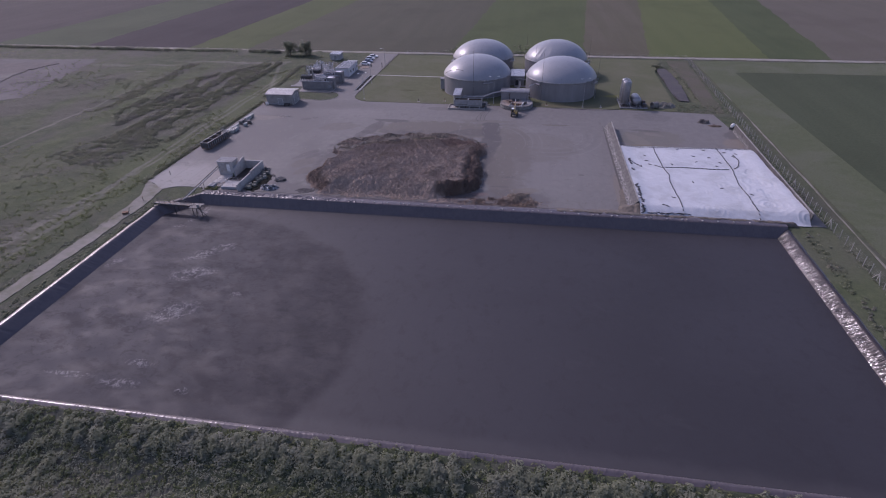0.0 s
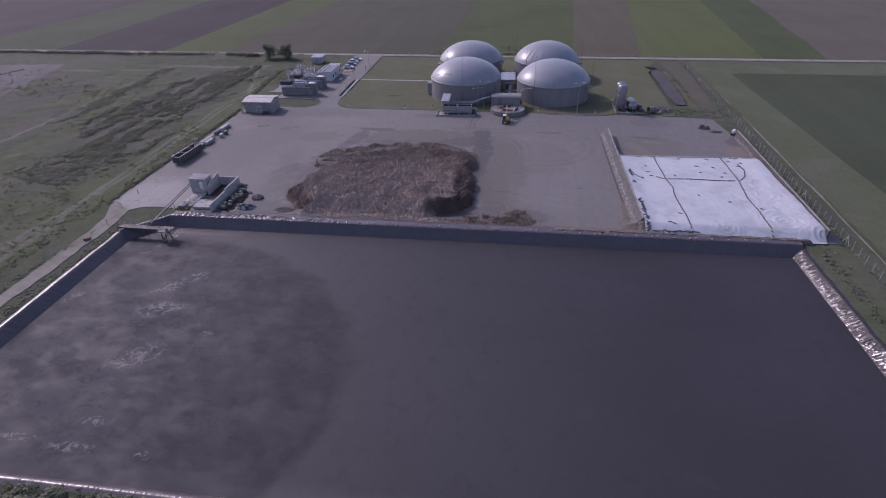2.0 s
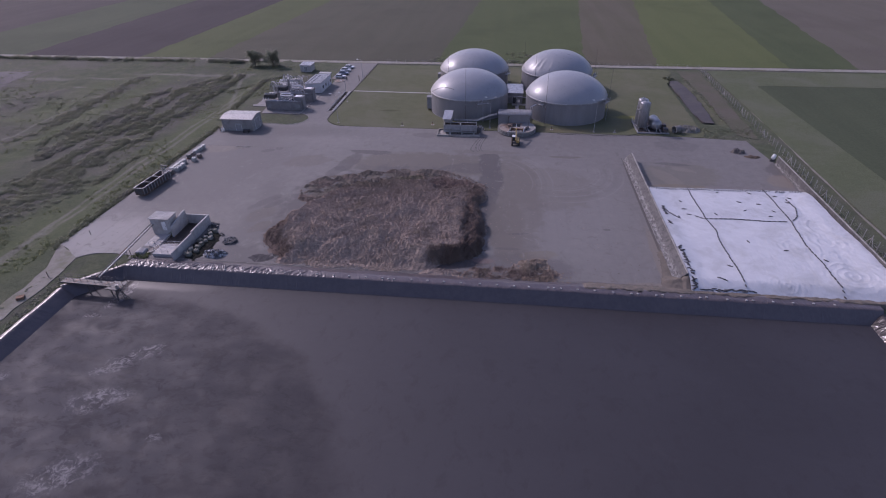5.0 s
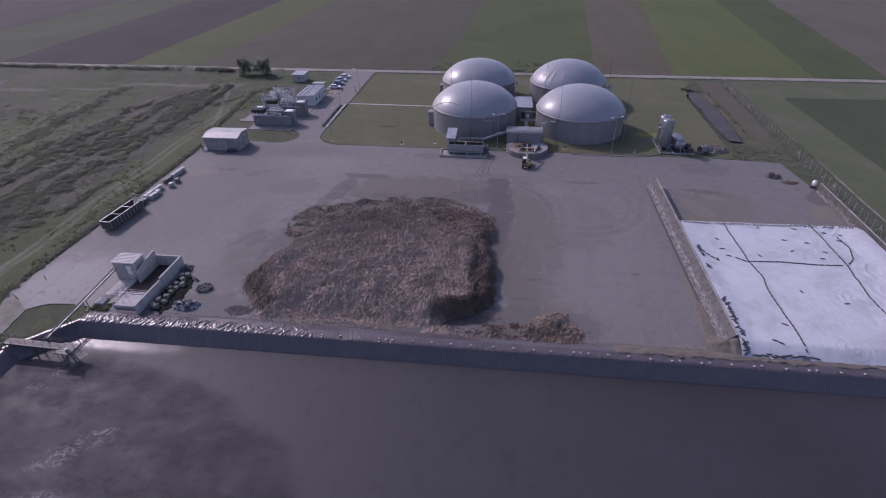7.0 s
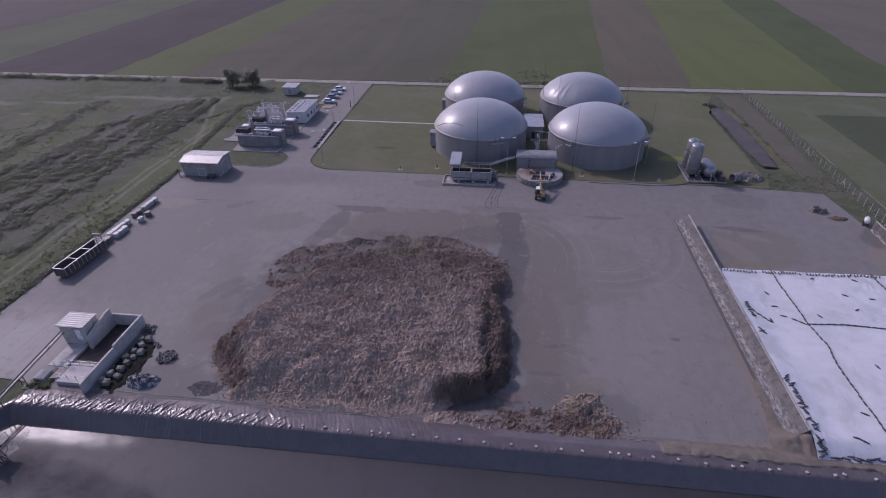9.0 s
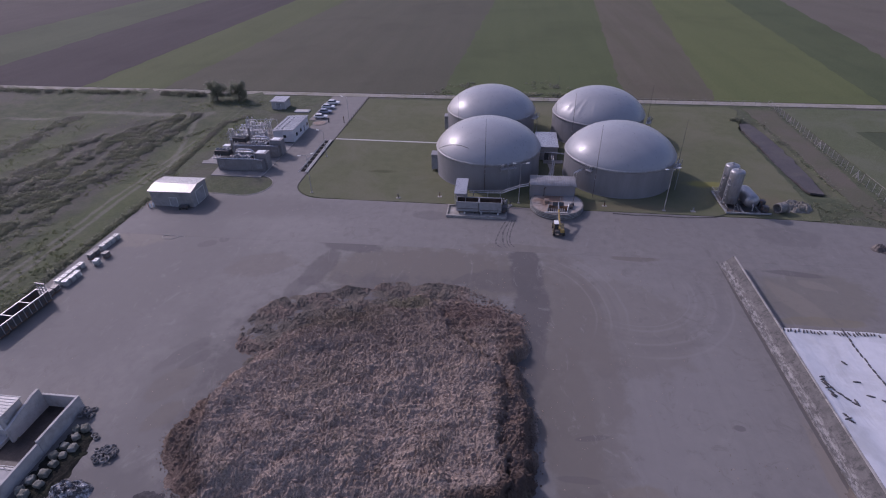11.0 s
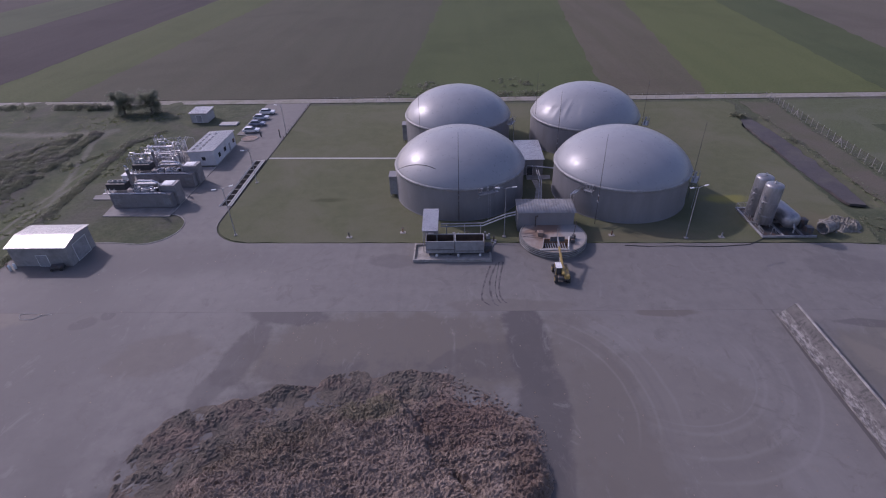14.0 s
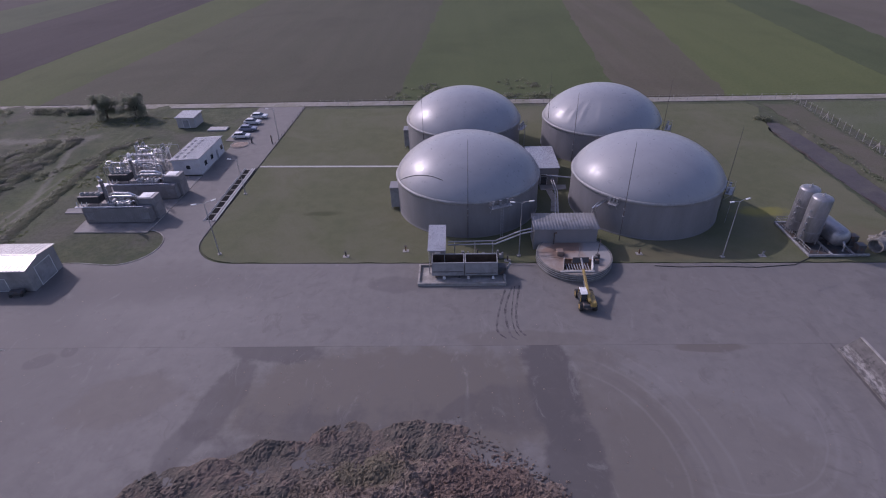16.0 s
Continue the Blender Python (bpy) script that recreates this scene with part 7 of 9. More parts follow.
    for k in range(4):
        px = 4.8 + 1.25 * k
        bm = bmesh.new()
        box(bm, px, px + q.uniform(0.5, 0.9), 1.5, 2.7, 3.0, 3.0 + q.uniform(0.5, 1.0), 0.04)
        part("roof_cabinet", bm, q.choice((STEEL_DARK, PAINT_GREY)), t)


chp(-89.2, 202.5, "grey container power unit with shiny exhaust beside the grass island")
chp(-88.8, 211.8, "grey container power unit with shiny exhaust beside the pipe yard")

t = thing("gas_cleaning_plant", -94.2, 218.0, 0.06, 0, "crowded stainless gas cleaning plant with columns and pipes", "pipe plant")
bm = bmesh.new()
box(bm, 0.3, 10.6, 0, 12.5, 0.0, 0.3, 0.05)
part("base_frame", bm, CONCRETE, t)
rng = random.Random(77)
for k in range(16):
    x, y = 1.0 + (k % 4) * 2.7 + rng.uniform(-0.5, 0.5), 1.0 + (k // 4) * 3.3 + rng.uniform(-0.6, 0.6)
    r, h = rng.uniform(0.15, 0.32), rng.uniform(2.4, 4.4)
    col = part("column", lathe(bmesh.new(), [(r, 0.3), (r, h), (r * 0.75, h + r * 0.4), (r * 0.3, h + r * 0.55), (0, h + r * 0.58)], 14, x, y), STAINLESS, t, smooth=True)
    bm = bmesh.new()
    lathe(bm, [(r, h * 0.55), (r + 0.06, h * 0.55), (r + 0.06, h * 0.55 + 0.12), (r, h * 0.55 + 0.12)], 14, x, y)
    part("flange", bm, STEEL, col)
for k in range(44):                          # pipe loops that rise, cross over and drop again
    x0, y0, z = rng.uniform(0.5, 9.0), rng.uniform(0.4, 11.5), rng.uniform(2.2, 5.2)
    x1, y1 = (x0 + rng.uniform(1.2, 3.4), y0) if k % 2 else (x0 + rng.uniform(-0.3, 0.3), y0 + rng.uniform(1.5, 4.0))
    x1, y1 = min(10.4, x1), min(12.2, y1)
    part("pipe", tube(bmesh.new(), [(x0, y0, 0.3), (x0, y0, z - 0.3), (x0 + 0.15 * (x1 - x0), y0 + 0.15 * (y1 - y0), z), (x0 + 0.85 * (x1 - x0), y0 + 0.85 * (y1 - y0), z + 0.1), (x1, y1, z - 0.3), (x1, y1, 0.4)], rng.choice((0.06, 0.08, 0.11, 0.15)), 8), rng.choice((STAINLESS, STAINLESS, STEEL)), t)
for k in range(9):
    y, z = 0.8 + k * 1.35, rng.uniform(1.2, 4.6)
    part("manifold", tube(bmesh.new(), [(rng.uniform(0.4, 3), y, z), (rng.uniform(6, 10.2), y + rng.uniform(-0.5, 0.5), z + rng.uniform(-0.3, 0.5))], 0.1, 8), STAINLESS, t)
for x, y in ((0.9, 11.4), (4.2, 0.7), (8.2, 6.0), (9.6, 0.9)):
    bm = bmesh.new()
    box(bm, x - 0.4, x + 0.5, y - 0.3, y + 0.3, 0.3, 2.0, 0.03)
    part("control_cabinet", bm, PAINT_WHITE, t)
for y in (0.2, 6.2, 12.3):
    bm = bmesh.new()
    for x in (0.4, 5.4, 10.5):
        cyl(bm, (x, y, 0.3), (x, y, 4.2), 0.06, 6)
    tube(bm, [(0.4, y, 4.2), (10.5, y, 4.2)], 0.06, 6)
    part("pipe_rack", bm, STEEL, t)
for y0, y1 in ((1.0, 5.0), (7.0, 11.5)):
    bm = bmesh.new()
    for dx in (0.0, 0.6):
        tube(bm, [(8.6 + dx, y0, 2.4), (9.2 + dx, y1, 5.0)], 0.05, 6)
    for i in range(9):
        f = (i + 0.5) / 9
        cyl(bm, (8.6 + 0.6 * f, y0 + (y1 - y0) * f, 2.4 + 2.6 * f), (9.2 + 0.6 * f, y0 + (y1 - y0) * f, 2.4 + 2.6 * f), 0.03, 5)
    part("cable_ladder", bm, STEEL, t)
t = thing("switch_cabinet", -91.6, 213.4, 0.06, 0, "pale switch cabinet beside the power unit", "cabinet")
bm = bmesh.new()
box(bm, -0.9, 0.9, -0.7, 0.7, 0.1, 2.5, 0.04)
part("body", bm, RENDER_WHITE, t)
bm = bmesh.new()
box(bm, -1.0, 1.0, -0.8, 0.8, 2.51, 2.58, 0.01)
part("cover", bm, PAINT_WHITE, t)
for x in (-0.86, 0.03):
    bm = bmesh.new()
    box(bm, x, x + 0.83, -0.74, -0.705, 0.2, 2.4, 0.01)
    part("door", bm, PAINT_WHITE, t)

# ---- parts on the tanks: side boxes, platforms, masts ----
def side_box(x, y):
    t = thing("valve_box", x, y, 0, 0, "grey sheet-metal valve box on the tank wall", "valve box", "valve boxes on the tanks")
    bm = bmesh.new()
    box(bm, -1.1, 0.7, -1.3, 1.3, 0.5, 4.4, 0.04)
    part("cabinet", bm, PAINT_GREY, t)
    bm = bmesh.new()
    box(bm, -1.2, 0.75, -1.4, 1.4, 4.41, 4.5, 0.02)
    part("lid", bm, CLADDING, t)
    for y2 in (-1.0, 1.0):
        part("foot", cyl(bmesh.new(), (-0.9, y2, 0), (-0.9, y2, 0.5), 0.08, 8), STEEL, t)


side_box(-32.3, 207.6)
side_box(-32.3, 237.4)


def platform(cx, cy, ang, width, label, ladder=True, z=5.9):
    """A service platform on the rim of the tank at cx, cy, facing ang degrees."""
    t = thing("service_platform", cx + (TANK_R + 0.1) * math.cos(radians(ang)), cy + (TANK_R + 0.1) * math.sin(radians(ang)), 0, ang - 90, label, "platform", "service platforms on the tanks")
    bm = bmesh.new()
    box(bm, -width / 2, width / 2, 0.2, 1.3, z - 0.08, z, 0.01)
    part("deck", bm, STEEL, t)
    handrail(t, [(-width / 2, 0.3, z), (-width / 2, 1.28, z), (width / 2, 1.28, z), (width / 2, 0.3, z)], 1.1, 0.03)
    if ladder:
        bm = bmesh.new()
        for x in (-0.22, 0.22):
            cyl(bm, (x, 1.4, 0), (x, 1.4, z + 1.0), 0.03, 6)
        for k in range(20):
            cyl(bm, (-0.22, 1.4, 0.3 + k * 0.3), (0.22, 1.4, 0.3 + k * 0.3), 0.018, 5)
        part("ladder", bm, STEEL, t)
    for x in (-width / 2 + 0.2, width / 2 - 0.2):
        part("strut", tube(bmesh.new(), [(x, 1.1, z - 0.1), (x, 0.25, z - 1.2)], 0.04, 6), STEEL, t)
    for k in range(3):
        x = -width / 3 + k * width / 3
        part("relief_valve", lathe(bmesh.new(), [(0.14, z), (0.14, z + 0.88), (0.22, z + 0.9), (0.22, z + 1.0), (0, z + 1.03)], 10, x, 0.6), STEEL, t)


platform(-19.2, 208.8, -68, 3.8, "steel service platform with a ladder on the tank rim")
platform(12.6, 207.2, -30, 3.2, "steel service platform on the tank rim above the lawn", True)
platform(12.6, 207.2, -128, 1.6, "small steel service platform on the tank rim", False)
platform(-19.2, 238.2, -25, 3.2, "steel service platform between the rear tanks", True)
platform(12.0, 236.4, -25, 3.2, "steel service platform on the rear tank rim", True)


def mast(x, y, z0, z1):
    t = thing("lightning_mast", x, y, 0, 0, "thin grey lightning rod mast fixed to the tank wall", "mast", "lightning masts round the tanks")
    part("pole", cyl(bmesh.new(), (0, 0, 0.0), (0, 0, z1), 0.07, 8, 0.025), STEEL_DARK, t)
    for z in (z0, z0 + 1.2):
        bm = bmesh.new()
        box(bm, -0.1, 0.1, -0.15, 0.45, z, z + 0.1)
        part("clamp", bm, STEEL, t)


for x, y, z0, z1 in ((-19.4, 195.5, 4.5, 17.6), (5.5, 194.4, 4.5, 17.2), (-28.2, 225.9, 4.5, 15.2), (-0.9, 233.9, 4.3, 17.2), (3.0, 223.9, 3.8, 15.8), (25.8, 204.0, 4.5, 15.6), (25.0, 234.5, 4.5, 15.2)):
    mast(x, y, z0, z1)

# ---- pump house and pipes between the tanks ----
pump_house = mono_shed("pump_house", -6.6, 215.6, 0, 5.4, 10.4, 3.6, 3.8, SHED_WALL, ROOF_LIGHT, "grey pump house with a pale ribbed roof between the tanks", "pump house", 0.2, 0.5)
opening(pump_house, "door", STEEL_DARK, 2.0, 3.2, 0.05, 2.2, "front", 0.0)
bm = bmesh.new()
slab(bm, [(-4.8, 213.2), (0.2, 213.4), (0.4, 215.4), (-4.8, 215.5)], -0.05, 0.1)
tagged(mesh_object("step_slab", bm, CONCRETE), "pale concrete step slab before the pump house", "slab", kind="structure")
bm = bmesh.new()
slab(bm, [(-4.2, 204.6), (-2.9, 204.4), (-2.2, 209.0), (-2.6, 213.1), (-3.8, 213.1), (-3.4, 209.0)], -0.05, 0.07)
tagged(mesh_object("path", bm, CONCRETE), "narrow pale path between the tanks", "path", kind="structure")
t = thing("pipe_run", -5.0, 197.0, 0, 0, "grey steel pipes running between the tanks", "pipes")
for k in range(2):
    part("pipe", tube(bmesh.new(), [(1.0 + k * 0.5, 0.2, 0.8), (1.0 + k * 0.5, 4.0, 1.4), (2.2 + k * 0.4, 12.0, 1.8), (2.2 + k * 0.4, 18.4, 1.8)], 0.13, 8), STEEL, t)
part("cross_pipe", tube(bmesh.new(), [(-1.8, 15.4, 3.2), (1.8, 15.6, 3.4), (5.8, 15.0, 3.2)], 0.16, 8), STEEL, t)
part("riser", tube(bmesh.new(), [(6.6, -0.4, 0.0), (6.6, -0.4, 5.2), (7.6, 0.2, 5.6), (9.2, 1.6, 5.7)], 0.12, 8), STAINLESS, t)
part("riser", tube(bmesh.new(), [(6.0, -0.4, 0.0), (6.0, -0.4, 5.0), (7.0, 0.4, 5.4), (9.0, 2.0, 5.5)], 0.12, 8), STAINLESS, t)

# ---- solids feeder on its plinth ----
bm = bmesh.new()
box(bm, -27.1, -14.0, 182.4, 187.5, -0.1, 0.16, 0.04)
tagged(mesh_object("feeder_plinth", bm, CONCRETE), "pale concrete plinth with a raised kerb", "plinth", kind="structure")
t = thing("plinth_kerb", -27.1, 182.4, 0.16, 0, "pale raised concrete kerb round the feeder", "kerb", kind="structure")
for a in ((0, 13.1, 0, 0.3), (0, 13.1, 4.8, 5.1), (0, 0.3, 0.3, 4.8), (12.8, 13.1, 0.3, 4.8)):
    bm = bmesh.new()
    box(bm, *a, 0, 0.35, 0.02)
    part("kerb_stone", bm, CONCRETE, t)

t = thing("solids_feeder", -25.0, 184.05, 0.16, 0, "grey twin-trough solids feeder with dark open tops", "feeder")
FEED_IN = surface("dark feed residue", (0.05, 0.035, 0.025), (0.08, 0.055, 0.04), 1.5, None, 1, 0.9, fine=6, depth=0.05)
for k in range(2):
    x0 = k * 4.95
    for name, a in (("front_wall", (x0 + 0.1, x0 + 4.75, 0.0, 0.1, 0.55, 2.75)), ("back_wall", (x0 + 0.1, x0 + 4.75, 2.4, 2.5, 0.55, 2.75)), ("end_wall", (x0 + 0.02, x0 + 0.1, 0.0, 2.5, 0.55, 2.75)), ("end_wall", (x0 + 4.75, x0 + 4.83, 0.0, 2.5, 0.55, 2.75))):
        bm = bmesh.new()
        box(bm, *a, 0.01)
        part(name, bm, PAINT_GREY, t)
    bm = bmesh.new()
    box(bm, x0 + 0.1, x0 + 4.75, 0.1, 2.4, 0.5, 0.95)
    part("trough_filling", bm, FEED_IN, t, "dark feed residue")
    bm = bmesh.new()
    for y in (0.05, 2.45):
        box(bm, x0, x0 + 4.85, y - 0.09, y + 0.09, 2.73, 2.87, 0.02)
    for x in (x0 + 0.06, x0 + 4.79):
        box(bm, x - 0.06, x + 0.06, 0.14, 2.36, 2.74, 2.86)
    part("top_rim", bm, PAINT_GREY, t)
    bm = bmesh.new()
    box(bm, x0 + 0.1, x0 + 4.75, 2.34, 2.398, 0.95, 2.7)
    part("back_lining", bm, FEED_IN, t, "dark residue on the trough's wall")
    bm = bmesh.new()
    box(bm, x0 + 0.15, x0 + 4.7, -0.05, 0.0, 1.2 - 0.3 * k, 1.32 - 0.3 * k, 0.01)
    part("wall_rail", bm, STEEL_DARK, t)
    for x in (x0 + 0.6, x0 + 4.1):
        for y in (0.25, 2.25):
            bm = bmesh.new()
            box(bm, x - 0.1, x + 0.1, y - 0.1, y + 0.1, 0, 0.5)
            part("leg", bm, STEEL_DARK, t)
    for x in ((1.84, 5.47), (9.12,))[k]:
        part("drive_hub", cyl(bmesh.new(), (x, -0.4, 0.3), (x, -0.05, 0.3), 0.2, 14), PAINT_WHITE, t, "white round drive hub")
bm = bmesh.new()
box(bm, 9.9, 11.1, 0.6, 1.9, 0.1, 1.5, 0.04)
part("gearbox", bm, STEEL_DARK, t)
part("screw_conveyor", tube(bmesh.new(), [(9.6, 1.2, 0.7), (11.3, 1.2, 0.9), (11.7, 1.2, 1.9)], 0.2, 10), STEEL, t)

t = thing("control_cabin", -25.4, 185.6, 0.16, 0, "tall narrow control cabin with a sloping blue-grey roof", "cabin")
bm = bmesh.new()
box(bm, 0.0, 2.3, 2.6, 5.6, 0.0, 4.15, 0.03)
part("wall", bm, PAINT_GREY, t)
bm = bmesh.new()
box(bm, -0.2, 2.5, -3.2, 3.3, -0.05, 0.06, 0.01, pose(0, 3.0, 4.4, 6, 0, 0))
part("roof", bm, ROOF_LIGHT, t)
for x in (0.0, 2.3):
    part("roof_post", cyl(bmesh.new(), (x, -0.1, 0), (x, -0.1, 4.05), 0.06, 8), STEEL, t)
bm = bmesh.new()
box(bm, 0.7, 1.6, 2.55, 2.595, 0.1, 2.1, 0.01)
part("door", bm, PAINT_WHITE, t)

t = thing("slurry_pipe", -22.6, 189.8, 0, 0, "pair of pale slurry pipes rising to the hopper canopy", "pipe")
for k, off in enumerate((0.0, 0.9)):
    part("pipe", tube(bmesh.new(), [(0, off, 2.5), (7.4, off, 2.6), (11.4, off + 0.6, 4.0), (13.2, off + 1.0, 4.2)], 0.12, 10), STEEL, t)
for x in (1.0, 4.2, 7.0):
    bm = bmesh.new()
    box(bm, x - 0.06, x + 0.06, -0.3, 1.2, 2.3, 2.42)
    for y in (-0.2, 1.1):
        cyl(bm, (x, y, 0), (x, y, 2.35), 0.05, 6)
    part("pipe_stand", bm, STEEL, t)
for k in range(22):
    x, y = rng.uniform(2, 8.5), rng.uniform(-0.6, 1.0)
    bm = bmesh.new()
    box(bm, x, x + rng.uniform(0.2, 0.5), y, y + rng.uniform(0.2, 0.4), 0.0, rng.uniform(0.3, 1.2), 0.03)
    part("pump_block", bm, rng.choice((STEEL, STEEL_DARK, PAINT_GREY)), t)

# ---- round hopper with grating, canopy house ----
def deck_material():
    m = surface("rust-stained concrete deck", (0.32, 0.28, 0.245), (0.27, 0.225, 0.19), 0.5, (0.25, 0.185, 0.145), 0.3, 0.85, fine=8, depth=0.01)
    nt = m.node_tree
    b = nt.nodes["Principled BSDF"]
    vec = nt.nodes.new("ShaderNodeTexCoord").outputs["Object"]
    col = b.inputs["Base Color"].links[0].from_socket
    for c, k, args in (((0.2, 0.12, 0.08), 0.8, (-0.4, 2.4, 2.2, 2.2, 0)), ((0.17, 0.11, 0.08), 0.7, (-2.4, -0.4, 1.2, 1.8, 20)), ((0.24, 0.15, 0.1), 0.6, (-3.0, 1.6, 2.2, 0.9, 30)), ((0.27, 0.262, 0.25), 0.95, (4.4, 1.2, 2.8, 4.6, 0))):
        col = mix(nt, calc(nt, "MULTIPLY", blob(nt, vec, *args, 0.6, 0.7, 0.3), k), col, c)
    nt.links.new(col, b.inputs["Base Color"])
    return m


HOPPER_DECK = deck_material()
hx, hy, hr = -3.1, 188.6, 5.75
t = thing("round_hopper", hx, hy, 0, 0, "round concrete receiving pit with a rust-stained deck", "hopper")
part("wall", lathe(bmesh.new(), [(hr, 0), (hr, 1.35), (hr - 0.25, 1.38), (hr - 0.25, 1.2)], 56), CONCRETE_OLD, t)
for z in (0.35, 0.7, 1.05):
    part("hoop", lathe(bmesh.new(), [(hr, z), (hr + 0.05, z), (hr + 0.05, z + 0.09), (hr, z + 0.09)], 56), STEEL, t)
# deck with a slanting opening
bm = bmesh.new()
PIT = ((-2.5, -4.55), (1.9, -4.7), (2.5, -1.5), (-1.8, -1.2))
ring = [bm.verts.new((hr * 0.96 * math.cos(2 * math.pi * i / 48), hr * 0.96 * math.sin(2 * math.pi * i / 48), 1.3)) for i in range(48)]
hole = [bm.verts.new((x, y, 1.3)) for x, y in PIT]
es = [bm.edges.new((ring[i], ring[(i + 1) % 48])) for i in range(48)] + [bm.edges.new((hole[i], hole[(i + 1) % 4])) for i in range(4)]
bmesh.ops.triangle_fill(bm, edges=es, use_beauty=True)
bmesh.ops.recalc_face_normals(bm, faces=bm.faces)
if sum(f.normal.z for f in bm.faces) < 0:
    bmesh.ops.reverse_faces(bm, faces=bm.faces)
part("deck", bm, HOPPER_DECK, t)
for k, (z1, mat) in enumerate(((1.5, CONCRETE), (1.9, PAINT_WHITE), (1.33, RUST), (1.6, CONCRETE))):
    (xa, ya), (xb, yb) = PIT[k], PIT[(k + 1) % 4]
    d = Vector((xb - xa, yb - ya)).normalized() * 0.12
    bm = bmesh.new()
    slab(bm, [(xa, ya), (xb, yb), (xb - d.y, yb + d.x), (xa - d.y, ya + d.x)], 0.1, z1)
    part("pit_wall", bm, mat, t)
bm = bmesh.new()
slab(bm, [(x * 0.94, -2.95 + (y + 2.95) * 0.92) for x, y in PIT], 0.1, 0.3)
part("pit_floor", bm, FEED_IN, t, "dark feed residue")
bm = bmesh.new()
box(bm, -2.9, 2.1, -4.95, -4.62, 1.32, 1.5, 0.03)
part("front_lip", bm, WHITE_BLOCK, t)
for i in range(9):
    bm = bmesh.new()
    x = -1.75 + i * 0.4
    box(bm, x, x + 0.09, -4.5, -2.5, 1.1, 1.24)
    part("grate_bar", bm, STEEL, t)
bm = bmesh.new()
box(bm, -2.7, -1.7, -0.5, 0.6, 1.32, 2.0, 0.05)
part("hatch_box", bm, HOPPER_DECK, t)
part("vent_pipe", tube(bmesh.new(), [(-2.7, 3.0, 1.3), (-2.7, 3.0, 3.3), (-2.4, 2.8, 3.5)], 0.13, 8), STEEL_DARK, t)
for x, y in ((2.9, -1.8), (3.3, -1.2), (2.9, -2.6)):
    bm = bmesh.new()
    box(bm, x - 0.3, x + 0.3, y - 0.25, y + 0.25, 1.32, 2.0, 0.04)
    part("pump_unit", bm, STEEL_DARK, t)
part("hoist_post", cyl(bmesh.new(), (3.3, -0.9, 1.3), (3.6, -0.6, 4.4), 0.06, 8), STEEL_DARK, t)
part("mixer_post", cyl(bmesh.new(), (0.6, -0.6, 1.3), (0.6, -0.6, 2.9), 0.05, 8), STEEL, t)
part("cable", tube(bmesh.new(), [(-5.2, -0.6, 1.42), (-3.0, -1.0, 1.36), (-1.9, -1.3, 1.4)], 0.03, 5), RUBBER, t)

CORR = surface("corrugated roof sheet", (0.24, 0.24, 0.245), (0.2, 0.2, 0.205), 0.8, (0.16, 0.155, 0.15), 0.5, 0.5, 0.2, fine=6, depth=0.004)
t = thing("canopy_house", -9.1, 192.0, 0, -0.8, "grey corrugated canopy house behind the round hopper", "canopy")
bm = bmesh.new()
pts = ((0.0, 0), (4.3, 0), (4.3, 3.95), (0.0, 3.88))
a = [bm.verts.new((0.2, p, q)) for p, q in pts]
b = [bm.verts.new((10.1, p, q)) for p, q in pts]
bm.faces.new(a[::-1]), bm.faces.new(b)
for i in range(4):
    bm.faces.new((a[i], a[(i + 1) % 4], b[(i + 1) % 4], b[i]))
bmesh.ops.recalc_face_normals(bm, faces=bm.faces)
part("wall", bm, CLADDING, t)
bm = bmesh.new()
rows = []
n = 104
for i in range(n + 1):
    x = i * 10.4 / n
    z = 0.035 * math.sin(i * math.pi / 2.5)
    rows.append([bm.verts.new((x, -0.35, 3.96 + z)), bm.verts.new((x, 4.7, 4.14 + z))])
for r0, r1 in zip(rows, rows[1:]):
    bm.faces.new((r0[0], r1[0], r1[1], r0[1]))
roof = part("roof", bm, CORR, t, smooth=True)
solid = roof.modifiers.new("thickness", "SOLIDIFY")
solid.thickness = 0.03

# ---- telescopic loader at the hopper ----
t = thing("telescopic_loader", -3.4, 178.2, 0, 0, "yellow telescopic loader with a raised bucket at the hopper", "loader")
bm = bmesh.new()
box(bm, -0.75, 0.75, -2.2, 2.0, 0.75, 1.35, 0.08)
part("chassis", bm, STEEL_DARK, t)
bm = bmesh.new()
box(bm, 0.15, 1.0, -2.3, 0.6, 1.0, 1.75, 0.12)
part("engine_cover", bm, YELLOW, t)
bm = bmesh.new()
lo = [bm.verts.new(p) for p in ((-1.05, -1.3, 1.05), (-0.1, -1.3, 1.05), (-0.1, 0.6, 1.05), (-1.05, 0.6, 1.05))]
hi = [bm.verts.new(p) for p in ((-0.98, -1.1, 2.4), (-0.15, -1.1, 2.4), (-0.15, 0.25, 2.4), (-0.98, 0.25, 2.4))]
for i in range(4):
    bm.faces.new((lo[i], lo[(i + 1) % 4], hi[(i + 1) % 4], hi[i]))
bm.faces.new(hi), bm.faces.new(lo[::-1])
cab = part("cab", bm, GLASS_DARK, t, "dark glazed driver's cab")
bm = bmesh.new()
box(bm, -1.05, -0.1, -1.2, 0.35, 2.4, 2.5, 0.03)
part("cab_roof", bm, PAINT_WHITE, cab)
for x in (-1.02, -0.13):
    for y0, y1 in ((-1.3, -1.1), (0.6, 0.25)):
        part("pillar", cyl(bmesh.new(), (x, y0, 1.05), (x, y1, 2.4), 0.05, 6), YELLOW, cab)
